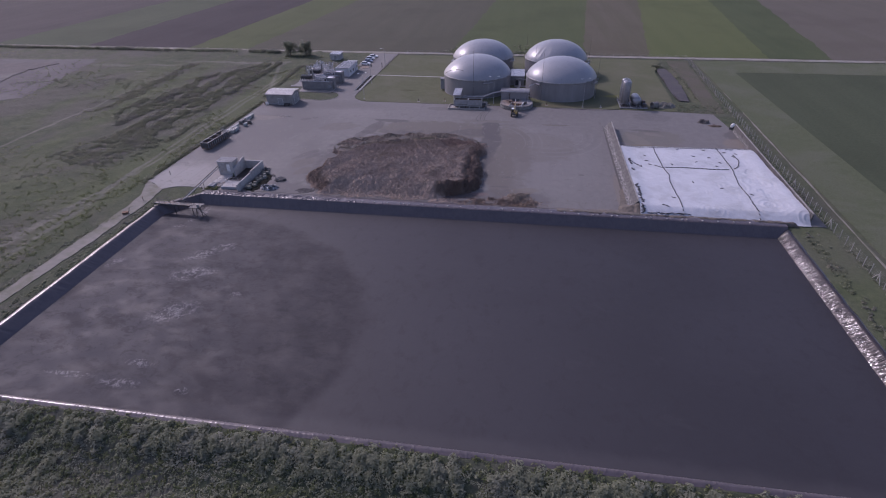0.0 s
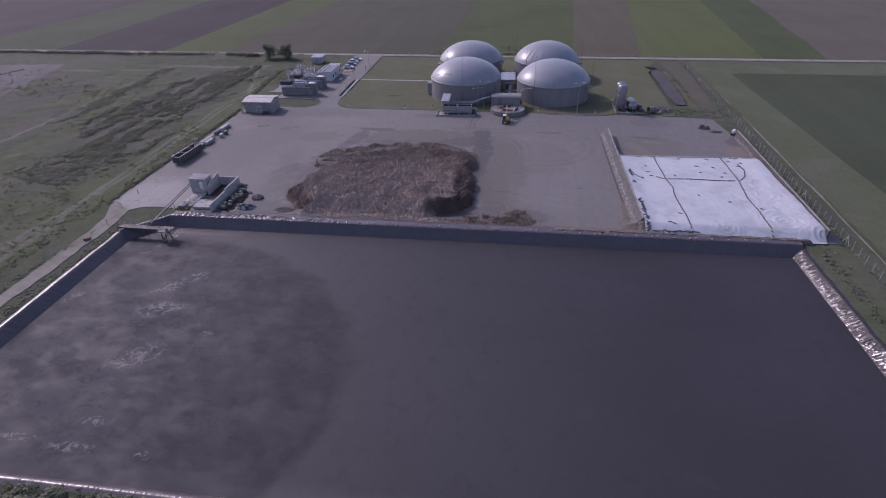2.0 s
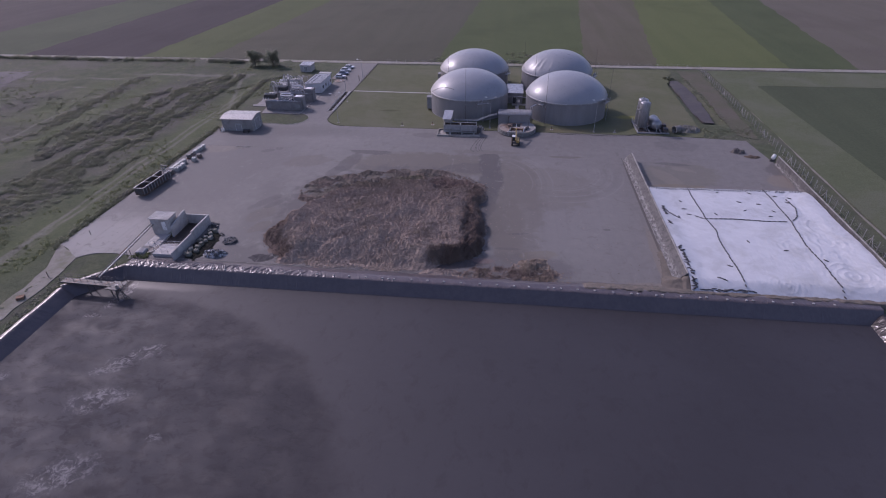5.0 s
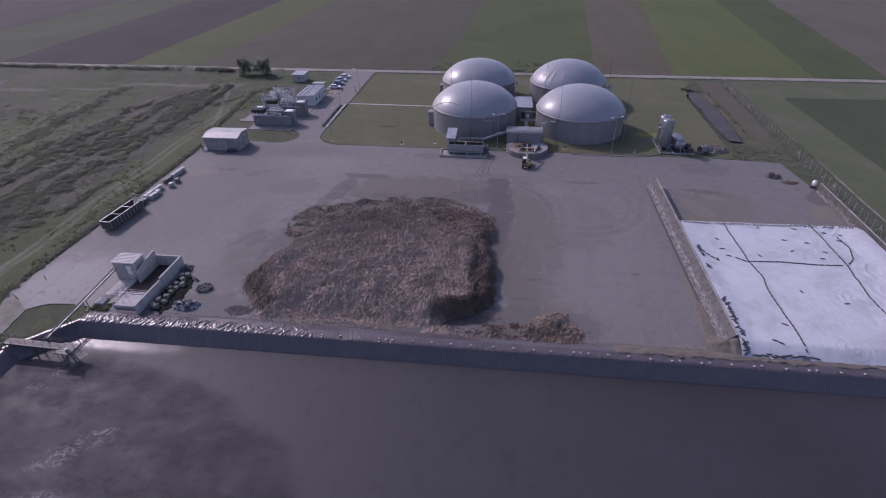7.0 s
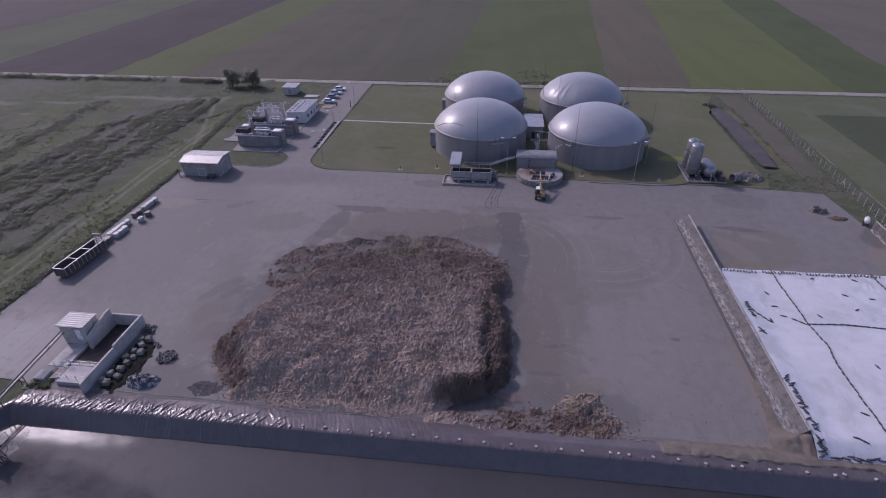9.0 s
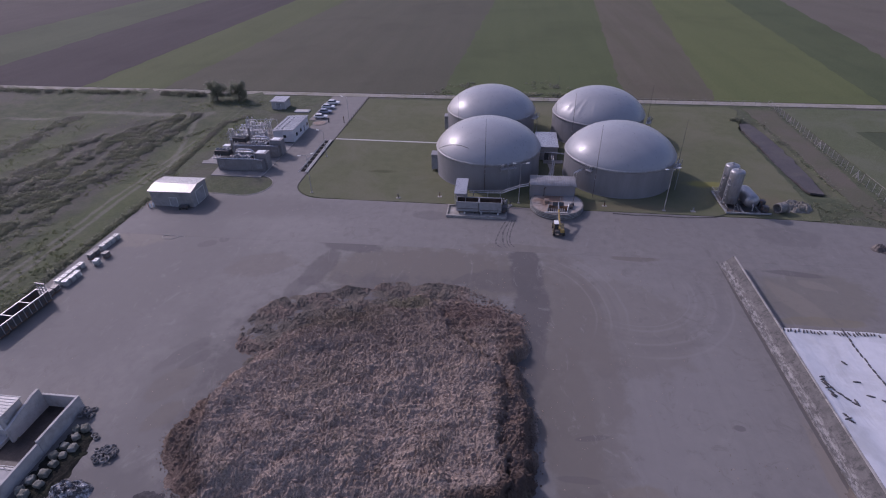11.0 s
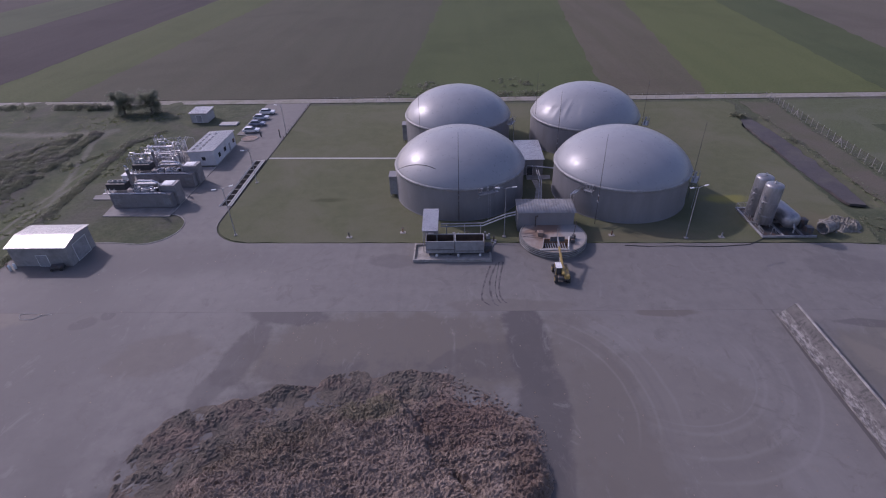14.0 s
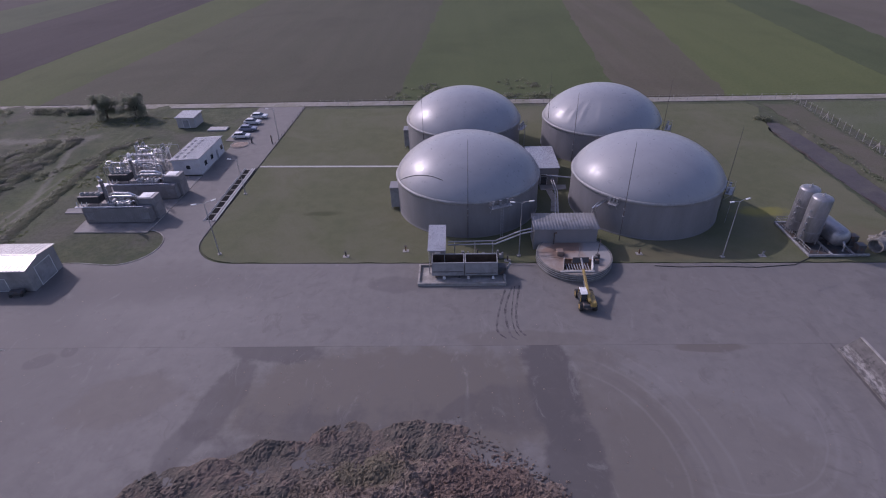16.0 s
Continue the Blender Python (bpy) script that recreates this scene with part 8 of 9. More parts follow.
for x in (-0.95, 0.95):
    for y in (-1.5, 1.4):
        w = part("wheel", cyl(bmesh.new(), (x - 0.22, y, 0.62), (x + 0.22, y, 0.62), 0.62, 20), RUBBER, t)
        s = 1 if x > 0 else -1
        part("rim", cyl(bmesh.new(), (x + s * 0.2, y, 0.62), (x + s * 0.24, y, 0.62), 0.34, 14), YELLOW, w)
bm = bmesh.new()
box(bm, -0.16, 0.16, 0, 5.6, -0.2, 0.2, 0.03, pose(0.05, -2.0, 1.75, 17, 0, 0))
boom = part("boom", bm, YELLOW, t, "yellow telescopic boom")
bm = bmesh.new()
box(bm, -0.11, 0.11, 5.4, 7.6, -0.14, 0.14, 0.02, pose(0.05, -2.0, 1.75, 17, 0, 0))
part("boom_extension", bm, STEEL, boom)
bm = bmesh.new()
prof = ((0.0, 0.0), (1.0, -0.1), (1.05, 0.0), (0.25, 0.15), (0.1, 0.75), (0.0, 0.8))
a = [bm.verts.new((-1.15, p, q)) for p, q in prof]
b = [bm.verts.new((1.15, p, q)) for p, q in prof]
bm.faces.new(a[::-1]), bm.faces.new(b)
for i in range(6):
    bm.faces.new((a[i], a[(i + 1) % 6], b[(i + 1) % 6], b[i]))
bmesh.ops.recalc_face_normals(bm, faces=bm.faces)
part("bucket", bm, STEEL_DARK, t, "dark worn steel bucket").matrix_basis = pose(0.05, 5.1, 3.3, -20, 0, 0)
for s in (-0.14, 0.24):
    part("hydraulic_ram", cyl(bmesh.new(), (s, -0.4, 1.3), (s, 1.6, 2.6), 0.06, 8), STEEL, t)

VESSEL = surface("dull silver vessel", (0.36, 0.36, 0.37), (0.29, 0.29, 0.3), 1.6, (0.24, 0.24, 0.24), 0.5, 0.4, 0.6, fine=7, depth=0.005, stretch=(1, 1, 0.3))
# ---- gas skid with upright vessels ----
t = thing("gas_vessel_skid", 32.9, 188.7, 0, 0, "steel skid with two tall vessels and a lying tank", "vessel skid")
for y, w in ((0.15, 9.2), (5.2, 9.2), (10.4, 6.6)):
    bm = bmesh.new()
    box(bm, 0, w, y - 0.15, y + 0.15, 0.15, 0.5, 0.02)
    part("cross_beam", bm, STEEL, t)
for x in (0.15, 3.7, 7.0):
    bm = bmesh.new()
    box(bm, x - 0.15, x + 0.15, 0.32, 10.2, 0.15, 0.49, 0.02)
    part("long_beam", bm, STEEL, t)
bm = bmesh.new()
box(bm, 0.3, 9.1, 0.3, 10.2, 0.02, 0.16)
part("drip_tray", bm, STEEL_DARK, t)
for k, (x, y, h) in enumerate(((1.85, 7.6, 8.4), (1.8, 4.2, 8.5))):
    r = 1.48
    v = part("vessel", lathe(bmesh.new(), [(r - 0.15, 0.95), (r, 1.1), (r, h - 0.42), (r - 0.1, h - 0.2), (r * 0.72, h - 0.02), (r * 0.4, h + 0.06), (0, h + 0.09)], 36, x, y), VESSEL, t, "tall shiny upright vessel", True)
    part("top_flange", lathe(bmesh.new(), [(0.3, h), (0.3, h + 0.2), (0.12, h + 0.22), (0.12, h + 0.5), (0, h + 0.52)], 12, x, y), STEEL, v)
    for z in (2.6, 5.2):
        part("weld_band", lathe(bmesh.new(), [(r, z), (r + 0.025, z + 0.02), (r + 0.025, z + 0.1), (r, z + 0.12)], 36, x, y), VESSEL, v, smooth=True)
    for a in (45, 135, 225, 315):
        px, py = x + 1.3 * math.cos(radians(a)), y + 1.3 * math.sin(radians(a))
        part("vessel_leg", cyl(bmesh.new(), (px, py, 0.4), (px, py, 1.3), 0.1, 8), STEEL, v)
    for z in (1.8, 2.9, 4.0, 5.1, 6.2):
        part("nozzle", cyl(bmesh.new(), (x - 1.35, y - 0.5, z), (x - 1.75, y - 0.65, z), 0.13, 8), STEEL, v)
    part("level_pipe", tube(bmesh.new(), [(x - 1.7, y - 0.65, 1.2), (x - 1.7, y - 0.65, 6.6)], 0.05, 6), STEEL, v)
r = 1.55
prof = [(0, -3.3), (0.6, -3.22), (1.15, -2.95), (1.5, -2.5), (r, -2.2), (r, 2.2), (1.5, 2.5), (1.15, 2.95), (0.6, 3.22), (0, 3.3)]
lying = part("lying_tank", lathe(bmesh.new(), prof, 36), VESSEL, t, "shiny lying tank", True)
lying.matrix_basis = pose(5.6, 5.0, 2.05, 90, 0, 2)
for y in (3.0, 7.0):
    bm = bmesh.new()
    box(bm, 4.4, 6.8, y - 0.15, y + 0.15, 0.5, 1.15, 0.02)
    part("saddle", bm, STEEL_DARK, t)
for k in range(10):
    x0, y0 = rng.uniform(0.5, 3.2), rng.uniform(0.6, 9.0)
    part("pipe", tube(bmesh.new(), [(x0, y0, 0.5), (x0, y0, rng.uniform(1, 1.8)), (x0 + rng.uniform(0.5, 1.2), y0 + 0.3, 1.6), (x0 + 1.2, y0 + 0.6, 0.5)], rng.choice((0.06, 0.09)), 6), STEEL, t)
for x, y, h in ((8.1, 1.2, 1.7), (7.9, 3.0, 2.2)):
    bm = bmesh.new()
    box(bm, x - 0.6, x + 0.6, y - 0.6, y + 0.6, 0.5, h, 0.04)
    part("pump_cabinet", bm, STEEL_DARK, t)
part("end_valve", tube(bmesh.new(), [(5.5, 0.9, 0.6), (5.5, 0.9, 1.5), (5.6, 1.6, 1.9)], 0.14, 8), STEEL, t)
handrail(t, [(0.0, 0.2, 0.5), (0.0, 10.3, 0.5), (2.4, 10.4, 0.5)], 1.0, 0.035, STEEL)

t = thing("concrete_pipe", 44.6, 190.6, 0, 25, "short grey concrete pipe lying beside the vessel skid", "pipe")
bm = bmesh.new()
lathe(bm, [(1.1, -1.1), (1.1, 1.1), (0.92, 1.1), (0.92, -1.1), (1.1, -1.1)], 28)
part("shell", bm, CONCRETE_OLD, t, smooth=False).matrix_basis = pose(0, 0, 1.1, 0, 90, 0)
bm = bmesh.new()
lathe(bm, [(1.1, 0), (1.2, 0.0), (1.2, 0.3), (1.1, 0.3)], 28)
part("socket_collar", bm, CONCRETE_OLD, t).matrix_basis = pose(0.8, 0, 1.1, 0, 90, 0)

# rubble, scrap, small things
crumpled("rubble_mound", 48.6, 192.8, 3.6, 2.6, 1.2, surface("pale rubble", (0.25, 0.237, 0.208), (0.17, 0.157, 0.132), 1.5, (0.115, 0.11, 0.08), 0.6, 0.95, fine=6, depth=0.06), "low heap of pale concrete rubble in the grass", "rubble", 12.0)
crumpled("scrap_heap", 57.4, 176.6, 2.0, 1.4, 1.0, surface("dark scrap", (0.07, 0.06, 0.055), (0.12, 0.1, 0.09), 2.0, (0.2, 0.17, 0.14), 1.0, 0.8, fine=6, depth=0.05), "small dark heap of scrap on the yard", "scrap", 15.0)
crumpled("soil_heap", 60.2, 173.4, 2.2, 1.1, 0.4, surface("brown soil", (0.12, 0.085, 0.06), (0.09, 0.065, 0.045), 2.0, None, 1, 0.95, fine=6, depth=0.05), "flat heap of brown soil on the yard", "soil", 18.0)
t = thing("water_tank", 64.4, 171.2, 0.0, 60, "small white lying tank on a stand beside the fence", "tank")
part("shell", lathe(bmesh.new(), [(0, -0.95), (0.35, -0.92), (0.5, -0.8), (0.5, 0.8), (0.35, 0.92), (0, 0.95)], 20), PAINT_WHITE, t, smooth=True).matrix_basis = pose(0, 0, 1.15, 0, 90, 0)
for x in (-0.7, 0.7):
    bm = bmesh.new()
    box(bm, x - 0.1, x + 0.1, -0.6, 0.6, 0, 0.65, 0.02)
    part("stand", bm, STEEL_DARK, t)


def hydrant(x, y, c, label):
    t = thing("valve_post", x, y, 0.03, 0, label, "valve post", "valve posts on the lawn")
    part("post", cyl(bmesh.new(), (0, 0, 0), (0, 0, 0.85), 0.12, 10), c, t)
    part("hand_wheel", torus(bmesh.new(), 0.22, 0.035, 0.95, 14, 6), STEEL_DARK, t)
    bm = bmesh.new()
    box(bm, -0.5, 0.5, -0.4, 0.4, -0.02, 0.06, 0.02)
    part("base_slab", bm, CONCRETE, t)


hydrant(-39.2, 190.6, STEEL_DARK, "dark valve post on a small slab in the lawn")
hydrant(-29.6, 192.0, RUST, "rusty valve post on a small slab in the lawn")
hydrant(7.6, 190.4, RUST, "rusty valve post on a small slab beside the kerb")
hydrant(26.3, 189.4, STEEL, "pale valve post on a small slab beside the kerb")
hydrant(-13.3, 188.9, STEEL_DARK, "dark valve post beside the feeder plinth")
t = thing("hose", 0, 0, 0, 0, "black hose trailing along the lawn's kerb", "hose")
part("hose_line", tube(bmesh.new(), [(9, 187.0, 0.05), (13, 186.6, 0.05), (18, 186.7, 0.05), (24, 186.3, 0.05), (30, 186.9, 0.05), (33, 188.6, 0.1)], 0.06, 6), RUBBER, t)

# black tyre marks in front of the feeder
MARK = surface("black tyre mark", (0.06, 0.056, 0.054), (0.13, 0.121, 0.115), 1.2, None, 1, 0.9, fine=10, depth=0.003)
for k, knots in enumerate((((-14.2, 181.6), (-15.4, 176.9), (-16.0, 172.8), (-14.9, 171.1)), ((-13.2, 182.2), (-14.6, 176.9), (-14.4, 172.2), (-13.6, 170.9)), ((-12.8, 182.3), (-13.8, 176.0), (-13.7, 173.0), (-13.2, 171.6)), ((-12.1, 182.4), (-13.1, 176.9), (-13.2, 173.3), (-12.4, 171.6)))):
    bm = bmesh.new()
    rows = []
    for i in range(19):
        f = i / 18 * 2.999
        n, f = int(f), f - int(f)
        p0, p1, p2, p3 = (Vector(knots[max(0, min(3, n + d))]) for d in (-1, 0, 1, 2))
        p = 0.5 * (2 * p1 + (p2 - p0) * f + (2 * p0 - 5 * p1 + 4 * p2 - p3) * f * f + (3 * p1 - p0 - 3 * p2 + p3) * f ** 3)
        w = (0.1 * (0.6 + 0.4 * math.sin(i * 2.1 + k)) + 0.08) * (0.6 if k == 2 else 1.0)
        rows.append([bm.verts.new((p.x - w, p.y, 0.004)), bm.verts.new((p.x + w, p.y, 0.004))])
    for r0, r1 in zip(rows, rows[1:]):
        bm.faces.new((r1[0], r1[1], r0[1], r0[0]))
    tagged(mesh_object("tyre_mark", bm, MARK), "curved black tyre mark on the service road", "tyre mark", kind="structure")

t = thing("hose", -83.4, 169.0, 0, 0, "loop of pale hose lying on the yard", "hose")
part("hose_line", tube(bmesh.new(), [(1.5 * math.cos(a) * (1 + 0.2 * math.sin(3 * a)), 0.9 * math.sin(a) * (1 + 0.25 * math.cos(2 * a)), 0.05) for a in [k * 0.4 for k in range(17)]], 0.05, 6), RENDER_WHITE, t)
part("hose_end", tube(bmesh.new(), [(1.6, 0, 0.05), (2.4, 0.5, 0.05), (3.2, 0.4, 0.05)], 0.045, 6), RENDER_WHITE, t)

# scattered crumbs of silage on the yard
verts, faces = [], []
for k in range(900):
    far = rng.random() < 0.3
    x, y = (rng.uniform(-92, 24), rng.uniform(112, 186)) if far else (rng.gauss(-33, 22), rng.gauss(140, 18))
    if not (-92 < x < 24 and 112 < y < 186) or heap_h(x, y) > -0.1:
        continue
    s, a = rng.uniform(0.03, 0.13), rng.uniform(0, 6)
    n0 = len(verts)
    verts += [(x + s * math.cos(a), y + s * math.sin(a), 0.0), (x + s * math.cos(a + 2.1), y + s * math.sin(a + 2.1), 0.0), (x + s * math.cos(a + 4.2), y + s * math.sin(a + 4.2), 0.0), (x, y, s * 0.8)]
    faces += [(n0, n0 + 1, n0 + 3), (n0 + 1, n0 + 2, n0 + 3), (n0 + 2, n0, n0 + 3)]
me = bpy.data.meshes.new("silage_crumbs")
me.from_pydata(verts, [], faces)
me.materials.append(HEAP_MAT)
tagged(new("silage_crumbs", me), "scattered brown crumbs of silage", "silage", kind="stuff")

# ---- plants ----
def leaf_material(name, c1, c2, c3):
    m, nt, b, vec = blank(name, 0.75, 0, 0.25)
    rnd = nt.nodes.new("ShaderNodeNewGeometry").outputs["Random Per Island"]
    col = mix(nt, rnd, c1, c2)
    col = mix(nt, ramp(nt, noise_tex(nt, vec, 0.12, 4, 0.6), 0.45, 0.65), col, c3)
    nt.links.new(col, b.inputs["Base Color"])
    glow = nt.nodes.new("ShaderNodeBsdfTranslucent")
    nt.links.new(col, glow.inputs["Color"])
    both = nt.nodes.new("ShaderNodeMixShader")
    both.inputs[0].default_value = 0.5
    nt.links.new(b.outputs[0], both.inputs[1])
    nt.links.new(glow.outputs[0], both.inputs[2])
    nt.links.new(both.outputs[0], nt.nodes["Material Output"].inputs[0])
    return m


LEAF_SHRUB = leaf_material("shrub leaves", (0.24, 0.255, 0.168), (0.315, 0.328, 0.225), (0.3, 0.305, 0.24))
LEAF_WEED = leaf_material("weeds and dry stalks", (0.185, 0.205, 0.125), (0.25, 0.257, 0.175), (0.245, 0.24, 0.195))
LEAF_TREE = leaf_material("tree leaves", (0.21, 0.235, 0.165), (0.28, 0.3, 0.215), (0.26, 0.27, 0.22))
LEAF_GRASS = leaf_material("long grass", (0.14, 0.172, 0.075), (0.21, 0.225, 0.11), (0.19, 0.2, 0.11))


def foliage(name, clumps, size, material, label, category, seed, upright=0.3, kind="stuff", parent=None):
    """Many small folded leaves round clump centres: (x, y, z, radius, height, count)."""
    g = np.random.default_rng(seed)
    cen, rad = [], []
    for x, y, z, r, h, n in clumps:
        cen.append(np.tile((x, y, z), (n, 1)))
        rad.append(np.tile((r, r, h), (n, 1)))
    cen, rad = np.concatenate(cen), np.concatenate(rad)
    n = len(cen)
    d = g.normal(size=(n, 3))
    d /= np.linalg.norm(d, axis=1)[:, None]
    d[:, 2] = np.abs(d[:, 2])
    pos = cen + d * rad * (0.35 + 0.65 * g.random((n, 1)) ** 0.5)
    nrm = 0.7 * d + 0.35 * g.normal(size=(n, 3)) + np.array((0, 0, 0.5 + upright))
    nrm /= np.linalg.norm(nrm, axis=1)[:, None]
    a = np.cross(nrm, g.normal(size=(n, 3)))
    a /= np.linalg.norm(a, axis=1)[:, None]
    b = np.cross(nrm, a)
    s = size * (0.6 + 0.8 * g.random((n, 1)))
    v = np.stack((pos - a * s, pos + b * s * 0.45 + nrm * s * 0.2, pos + a * s, pos - b * s * 0.45 + nrm * s * 0.2), 1).reshape(-1, 3)
    me = bpy.data.meshes.new(name)
    me.vertices.add(len(v))
    me.vertices.foreach_set("co", v.ravel())
    me.loops.add(len(v))
    me.loops.foreach_set("vertex_index", np.arange(len(v)))
    me.polygons.add(n)
    me.polygons.foreach_set("loop_start", np.arange(0, len(v), 4))
    me.update(calc_edges=True)
    me.materials.append(material)
    ob = new(name, me)
    if parent is not None:
        ob.parent = parent
    else:
        tagged(ob, label, category, kind=kind)
    return ob


g = random.Random(31)
clumps = []
for k in range(1500):                        # hedge beside the rim
    x, y = g.uniform(-96, 62), 40.5 + g.gauss(0, 0.9)
    if y > 42.7 or fbm(x, y, 0.12, 3, 4.0) < -0.22:
        continue
    r = g.uniform(0.5, 1.0)
    clumps.append((x, y, ground_height(x, y) - 0.2, r, r * g.uniform(1.0, 1.7), 62))
for k in range(700):                         # bushes at the corner
    x, y = -55 - 38 * g.random() ** 0.8, g.uniform(24, 42)
    if fbm(x, y, 0.09, 3, 12.0) < -0.12:
        continue
    r = g.uniform(0.5, 1.1)
    clumps.append((x, y, ground_height(x, y) - 0.2, r, r * g.uniform(0.8, 1.5), 60))
foliage("bank_shrubs", clumps, 0.17, LEAF_SHRUB, "dense grey-green shrubs on the pond's outer bank", "shrubs", 1, 1.2)
clumps = []
for k in range(9000):
    x, y = g.uniform(-97, 63), 41.5 - 22 * g.random()
    clumps.append((x, y, ground_height(x, y) - 0.05, g.uniform(0.3, 0.7), g.uniform(0.25, 0.55), 20))
foliage("bank_herbs", clumps, 0.13, LEAF_SHRUB, "low grey-green herbs covering the pond's outer bank", "herbs", 11, 1.5)
clumps = []
for k in range(5200):
    x, y = g.uniform(-97, 63), 42.9 - 22 * g.random()
    clumps.append((x, y, ground_height(x, y), 0.45, g.uniform(0.25, 0.6), 12))
foliage("bank_grass", clumps, 0.17, LEAF_GRASS, "long green grass on the pond's outer bank", "grass", 2, 0.0)

# scrub bands in the rough land
clumps = []
bands = ((-117.2, 200, 36, 1.3, 90, 260), (-124, 135, 12, 9, 75, 620), (-110.3, 151, 9, 1.0, 90, 70), (-157.6, 212, 31, 2.6, 93, 420), (-154, 180, 12, 2.0, 80, 80), (-140, 92, 24, 14, 90, 90), (-103.2, 216, 25, 0.9, 96, 320), (-107, 235, 14, 1.2, 60, 60), (-190, 205, 30, 12, 0, 120))
for cx, cy, rx, ry, rot, n in bands:
    for k in range(n):
        u, v = g.uniform(-1, 1) * rx, max(-1.3, min(1.3, g.gauss(0, 0.55))) * ry
        c, s = math.cos(radians(rot)), math.sin(radians(rot))
        x, y = cx + u * c - v * s, cy + u * s + v * c
        if x > -98.8 or y > 262 or fbm(x, y, 0.1, 3, 8.0) < -0.4:
            continue
        r = g.uniform(0.5, 1.2) * (1.3 if g.random() < 0.15 else 1.0)
        clumps.append((x, y, ground_height(x, y) - 0.1, r, r * g.uniform(0.25, 0.6), int(75 * r)))
for k in range(3600):                        # the broad band of scrub, thicker along its old furrows
    y = g.uniform(140, 246)
    left = -147 + 0.12 * max(0.0, y - 185) + 14 * smooth01((y - 215) / 32) + 14 * smooth01((172 - y) / 30)
    x = g.uniform(left, -117)
    furrow = math.sin(0.75 * (x + 0.04 * y) + 1.5 * fbm(x, y, 0.05, 2, 3.0))
    if fbm(x, y, 0.07, 3, 8.0) + 0.35 * furrow < -0.12:
        continue
    r = g.uniform(0.5, 1.25) * (1.4 if g.random() < 0.12 else 1.0)
    clumps.append((x, y, ground_height(x, y) - 0.1, r, r * g.uniform(0.35, 0.8), int(70 * r)))
foliage("scrub", clumps, 0.2, LEAF_WEED, "bands of low brown-green scrub in the grassland", "scrub", 3, 1.0)
clumps = []
for k in range(7000):
    x, y = -99 - 190 * g.random() ** 1.6, g.uniform(45, 262)
    if fbm(x, y, 0.03, 3, 9.0) < -0.05 or (-97 < x < -90):
        continue
    clumps.append((x, y, ground_height(x, y), g.uniform(0.3, 0.8), g.uniform(0.12, 0.3), 16))
foliage("grass_tufts", clumps, 0.15, LEAF_GRASS, "scattered tufts of long grass", "grass", 4, 0.0)
# weeds along the yard's edge, the fence, the ditch and the track
clumps = []
for k in range(520):
    y = g.uniform(113, 186)
    clumps.append((-98.3 + g.gauss(0, 0.5), y, -0.15, g.uniform(0.3, 0.8), g.uniform(0.3, 0.9), 16))
for k in range(260):
    x, y = fence_point(g.uniform(0, 230))
    clumps.append((x + g.gauss(0.2, 0.6), y, -0.15, g.uniform(0.2, 0.6), g.uniform(0.15, 0.5), 10))
for k in range(110):
    clumps.append((62.4 + g.gauss(0, 0.6), g.uniform(196, 251), -0.2, g.uniform(0.2, 0.5), g.uniform(0.1, 0.35), 10))
for k in range(130):
    y = g.uniform(62, 108)
    clumps.append((58.6 + abs(g.gauss(0, 1.3)) + 0.03 * (y - 62), y, -0.15, g.uniform(0.2, 0.6), g.uniform(0.15, 0.5), 14))
for k in range(110):
    clumps.append((g.uniform(47, 68), g.uniform(186.5, 196), -0.1, g.uniform(0.3, 0.9), g.uniform(0.08, 0.25), 12))
for k in range(200):
    y = g.uniform(45, 104)
    xr = -88.2 + 0.02 * (y - 85) if y > 85 else -88.6
    clumps.append((xr + g.gauss(0, 0.8), y, -0.15, g.uniform(0.2, 0.5), g.uniform(0.1, 0.35), 10))
    clumps.append((xr - 6.2 + g.gauss(0, 0.5) + 0.12 * max(0, y - 85), y, -0.15, g.uniform(0.2, 0.5), g.uniform(0.1, 0.3), 8))
foliage("edge_weeds", clumps, 0.2, LEAF_WEED, "weeds along the yard's edge and the fence", "weeds", 5)
clumps = [(g.uniform(-79.5, -76.3), g.uniform(111.2, 113.0), 0.0, 0.4, g.uniform(0.3, 0.6), 26) for k in range(26)]
clumps += [(g.uniform(-76.6, -75.2), g.uniform(120.0, 121.6), 0.0, 0.4, g.uniform(0.5, 1.0), 26) for k in range(14)]
foliage("grass_patch", clumps, 0.16, LEAF_GRASS, "bright green weeds beside the bunker platform", "grass", 6, 0.0)
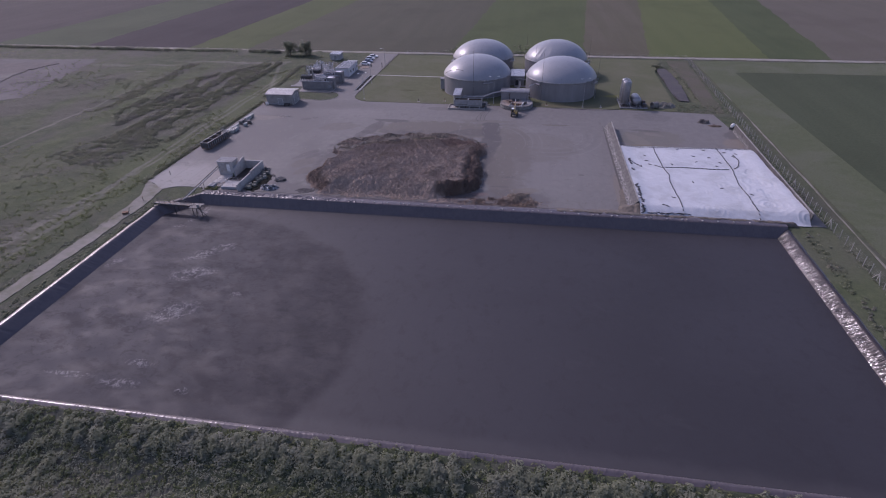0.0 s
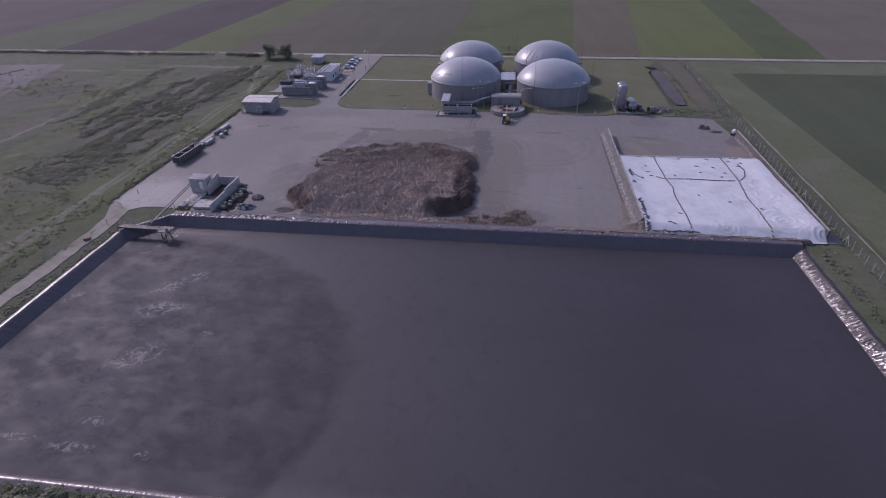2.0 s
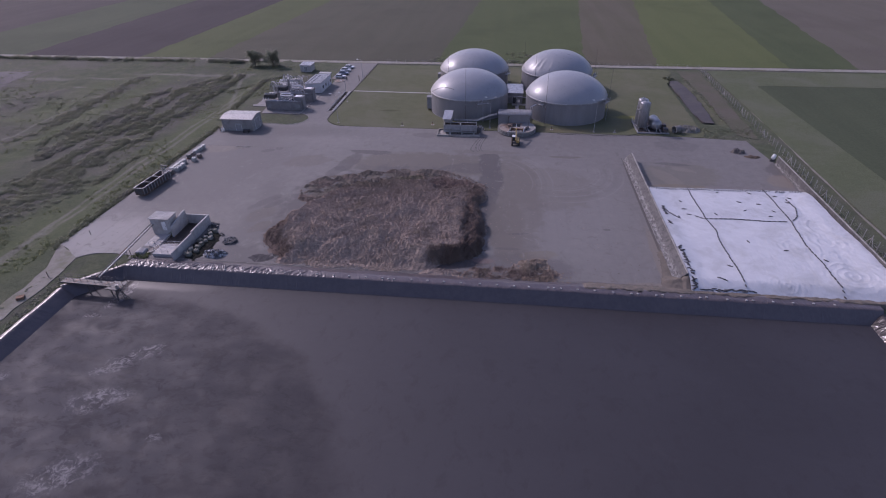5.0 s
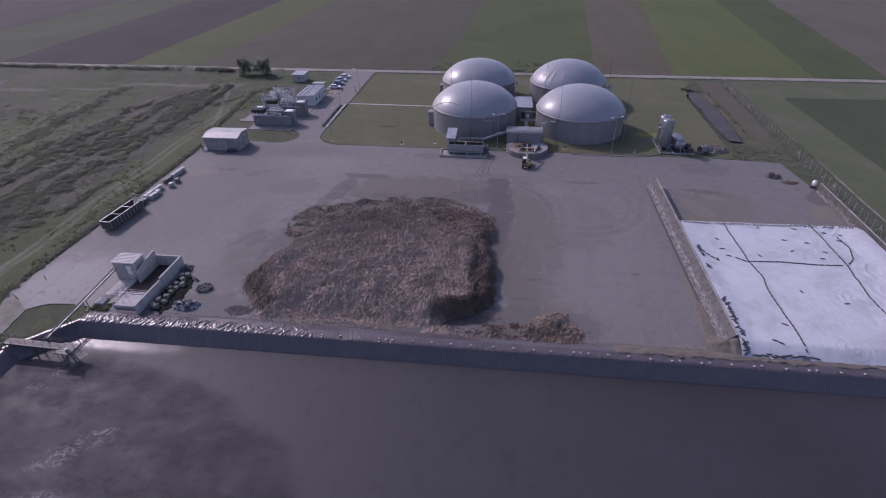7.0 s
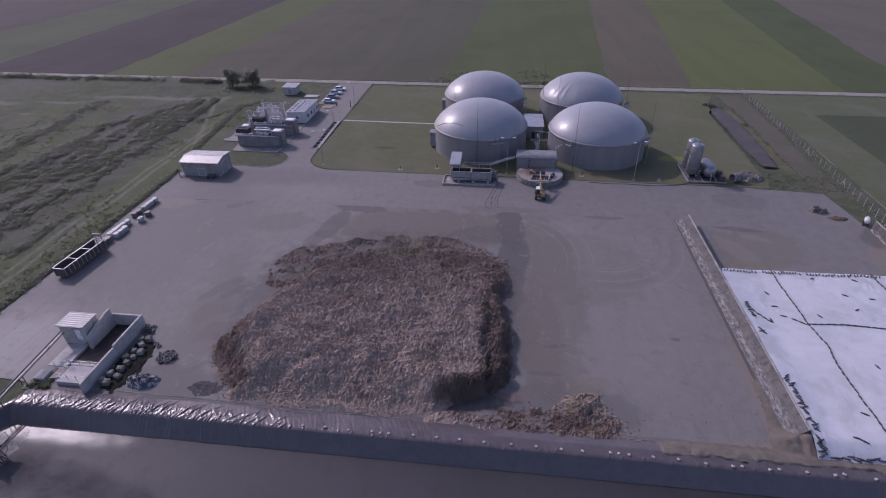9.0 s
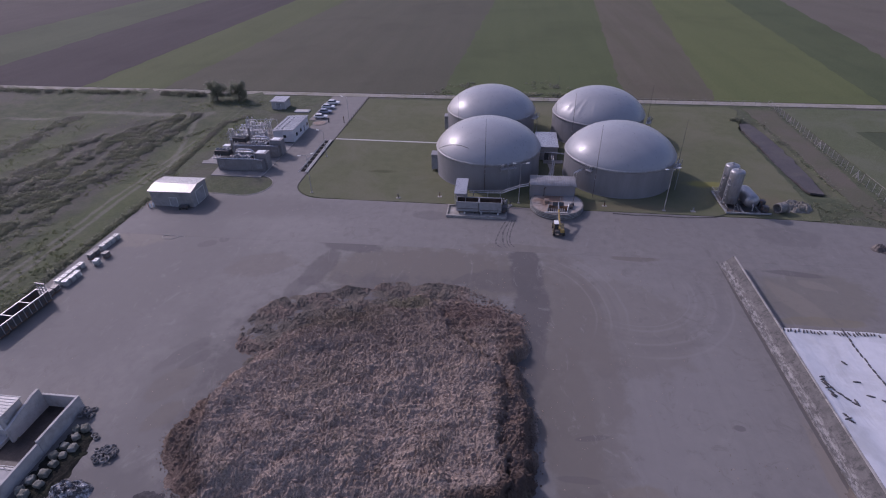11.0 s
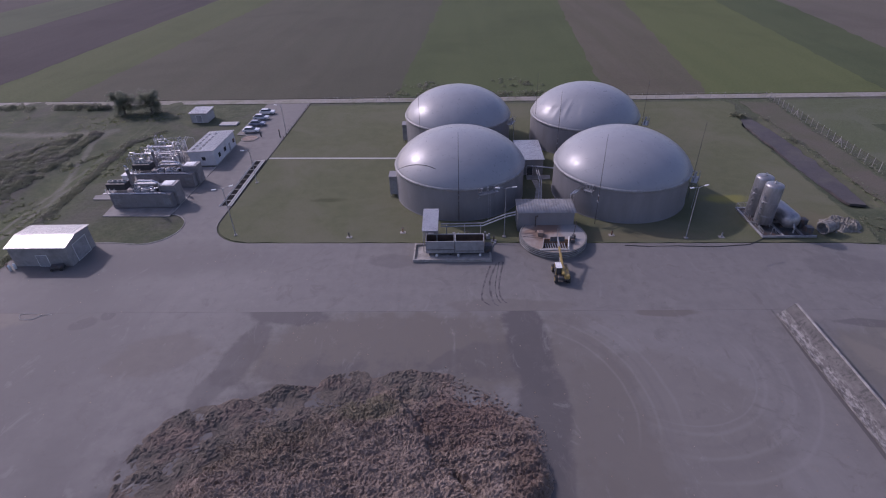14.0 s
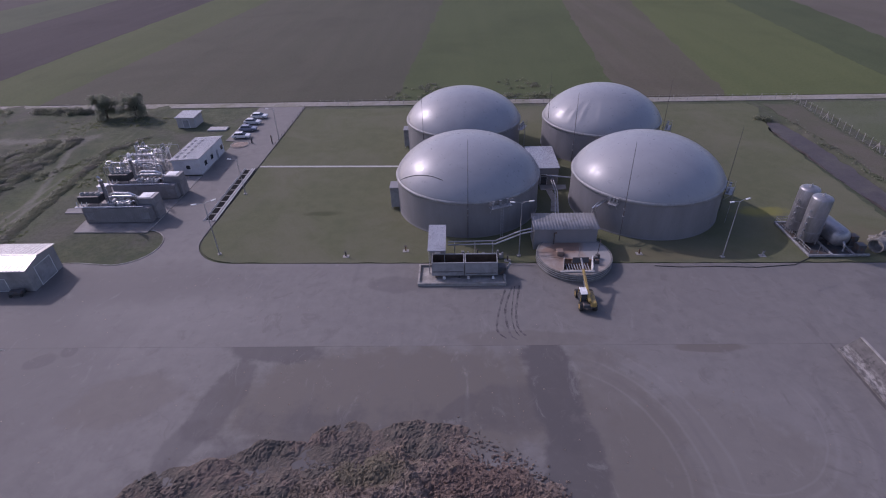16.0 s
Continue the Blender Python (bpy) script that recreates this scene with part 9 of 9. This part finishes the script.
# hedge along the road, brush behind the tanks
clumps = []
for k in range(420):
    x = g.uniform(-330, -152) if k % 5 else g.uniform(-145, -128)
    clumps.append((x, 273.2 - 0.022 * x - 7.6 + g.gauss(0, 1.1), -0.1, g.uniform(0.8, 1.7), g.uniform(0.8, 1.9), 60))
foliage("hedge", clumps, 0.26, LEAF_WEED, "dark straggling hedge along the farm road", "hedge", 7)
clumps = [(g.uniform(-26, 30), 274.5 + g.gauss(0, 1.4), 0, g.uniform(0.5, 1.4), g.uniform(0.4, 1.3), 22) for k in range(130)]
clumps += [(cx + g.gauss(0, 3.2), cy + g.gauss(0, 1.6), 0, g.uniform(0.6, 1.5), g.uniform(0.3, 0.9), 22) for cx, cy in ((-39, 276), (-33, 283), (-26, 287), (-23, 279), (-2, 288), (1, 284)) for k in range(11)]
clumps += [(55.6 + g.gauss(0, 0.9), 251.5 + g.gauss(0, 0.7), -0.2, 0.9, 1.0, 30) for k in range(12)]
foliage("brush", clumps, 0.28, LEAF_WEED, "low brush along the field's edge", "brush", 8)


def tree(x, y, h, seed, label):
    t = thing("tree", x, y, -0.1, 0, label, "tree", "trees near the farm road")
    q = random.Random(seed)
    bm = bmesh.new()
    tips = []
    tube(bm, [(0, 0, 0), (0.1, 0.05, h * 0.2), (0.05, 0.1, h * 0.45)], 0.24, 10)
    for k in range(9):
        a = k * 2.4 + q.uniform(-0.3, 0.3)
        r = h * q.uniform(0.2, 0.42)
        z0, z1 = h * q.uniform(0.18, 0.42), h * q.uniform(0.5, 0.9)
        mid = (0.5 * r * math.cos(a), 0.5 * r * math.sin(a), (z0 + z1) / 2)
        tip = (r * math.cos(a), r * math.sin(a), z1)
        tube(bm, [(0.05, 0.05, z0), mid, tip], 0.07, 6)
        tips.append(tip)
    part("trunk", bm, surface("bark", (0.12, 0.095, 0.07), (0.08, 0.065, 0.05), 4, None, 1, 0.95, fine=12, depth=0.03), t)
    cl = []
    for tx, ty, tz in tips + [(0, 0, h * 0.8), (0.4, 0.2, h * 0.65), (-0.5, 0.1, h * 0.6)]:
        for k in range(5):
            s = h * q.uniform(0.09, 0.17)
            cl.append((tx * q.uniform(0.6, 1.05) + q.gauss(0, 0.3), ty * q.uniform(0.6, 1.05) + q.gauss(0, 0.3), tz + q.uniform(-0.3, 0.02) * h, s * 1.15, s * 1.2, 130))
    for k in range(26):
        a = q.uniform(0, 6.28)
        cl.append((h * 0.27 * math.cos(a), h * 0.27 * math.sin(a), h * q.uniform(0.0, 0.35), h * 0.16, h * 0.18, 120))
    foliage("crown", cl, 0.17, LEAF_TREE, "", "", seed, 0.8, parent=t)


tree(-119.4, 262.0, 7.4, 41, "dark green bushy tree beside the farm road")
tree(-111.0, 261.8, 7.8, 43, "dark green broad tree beside the farm road")
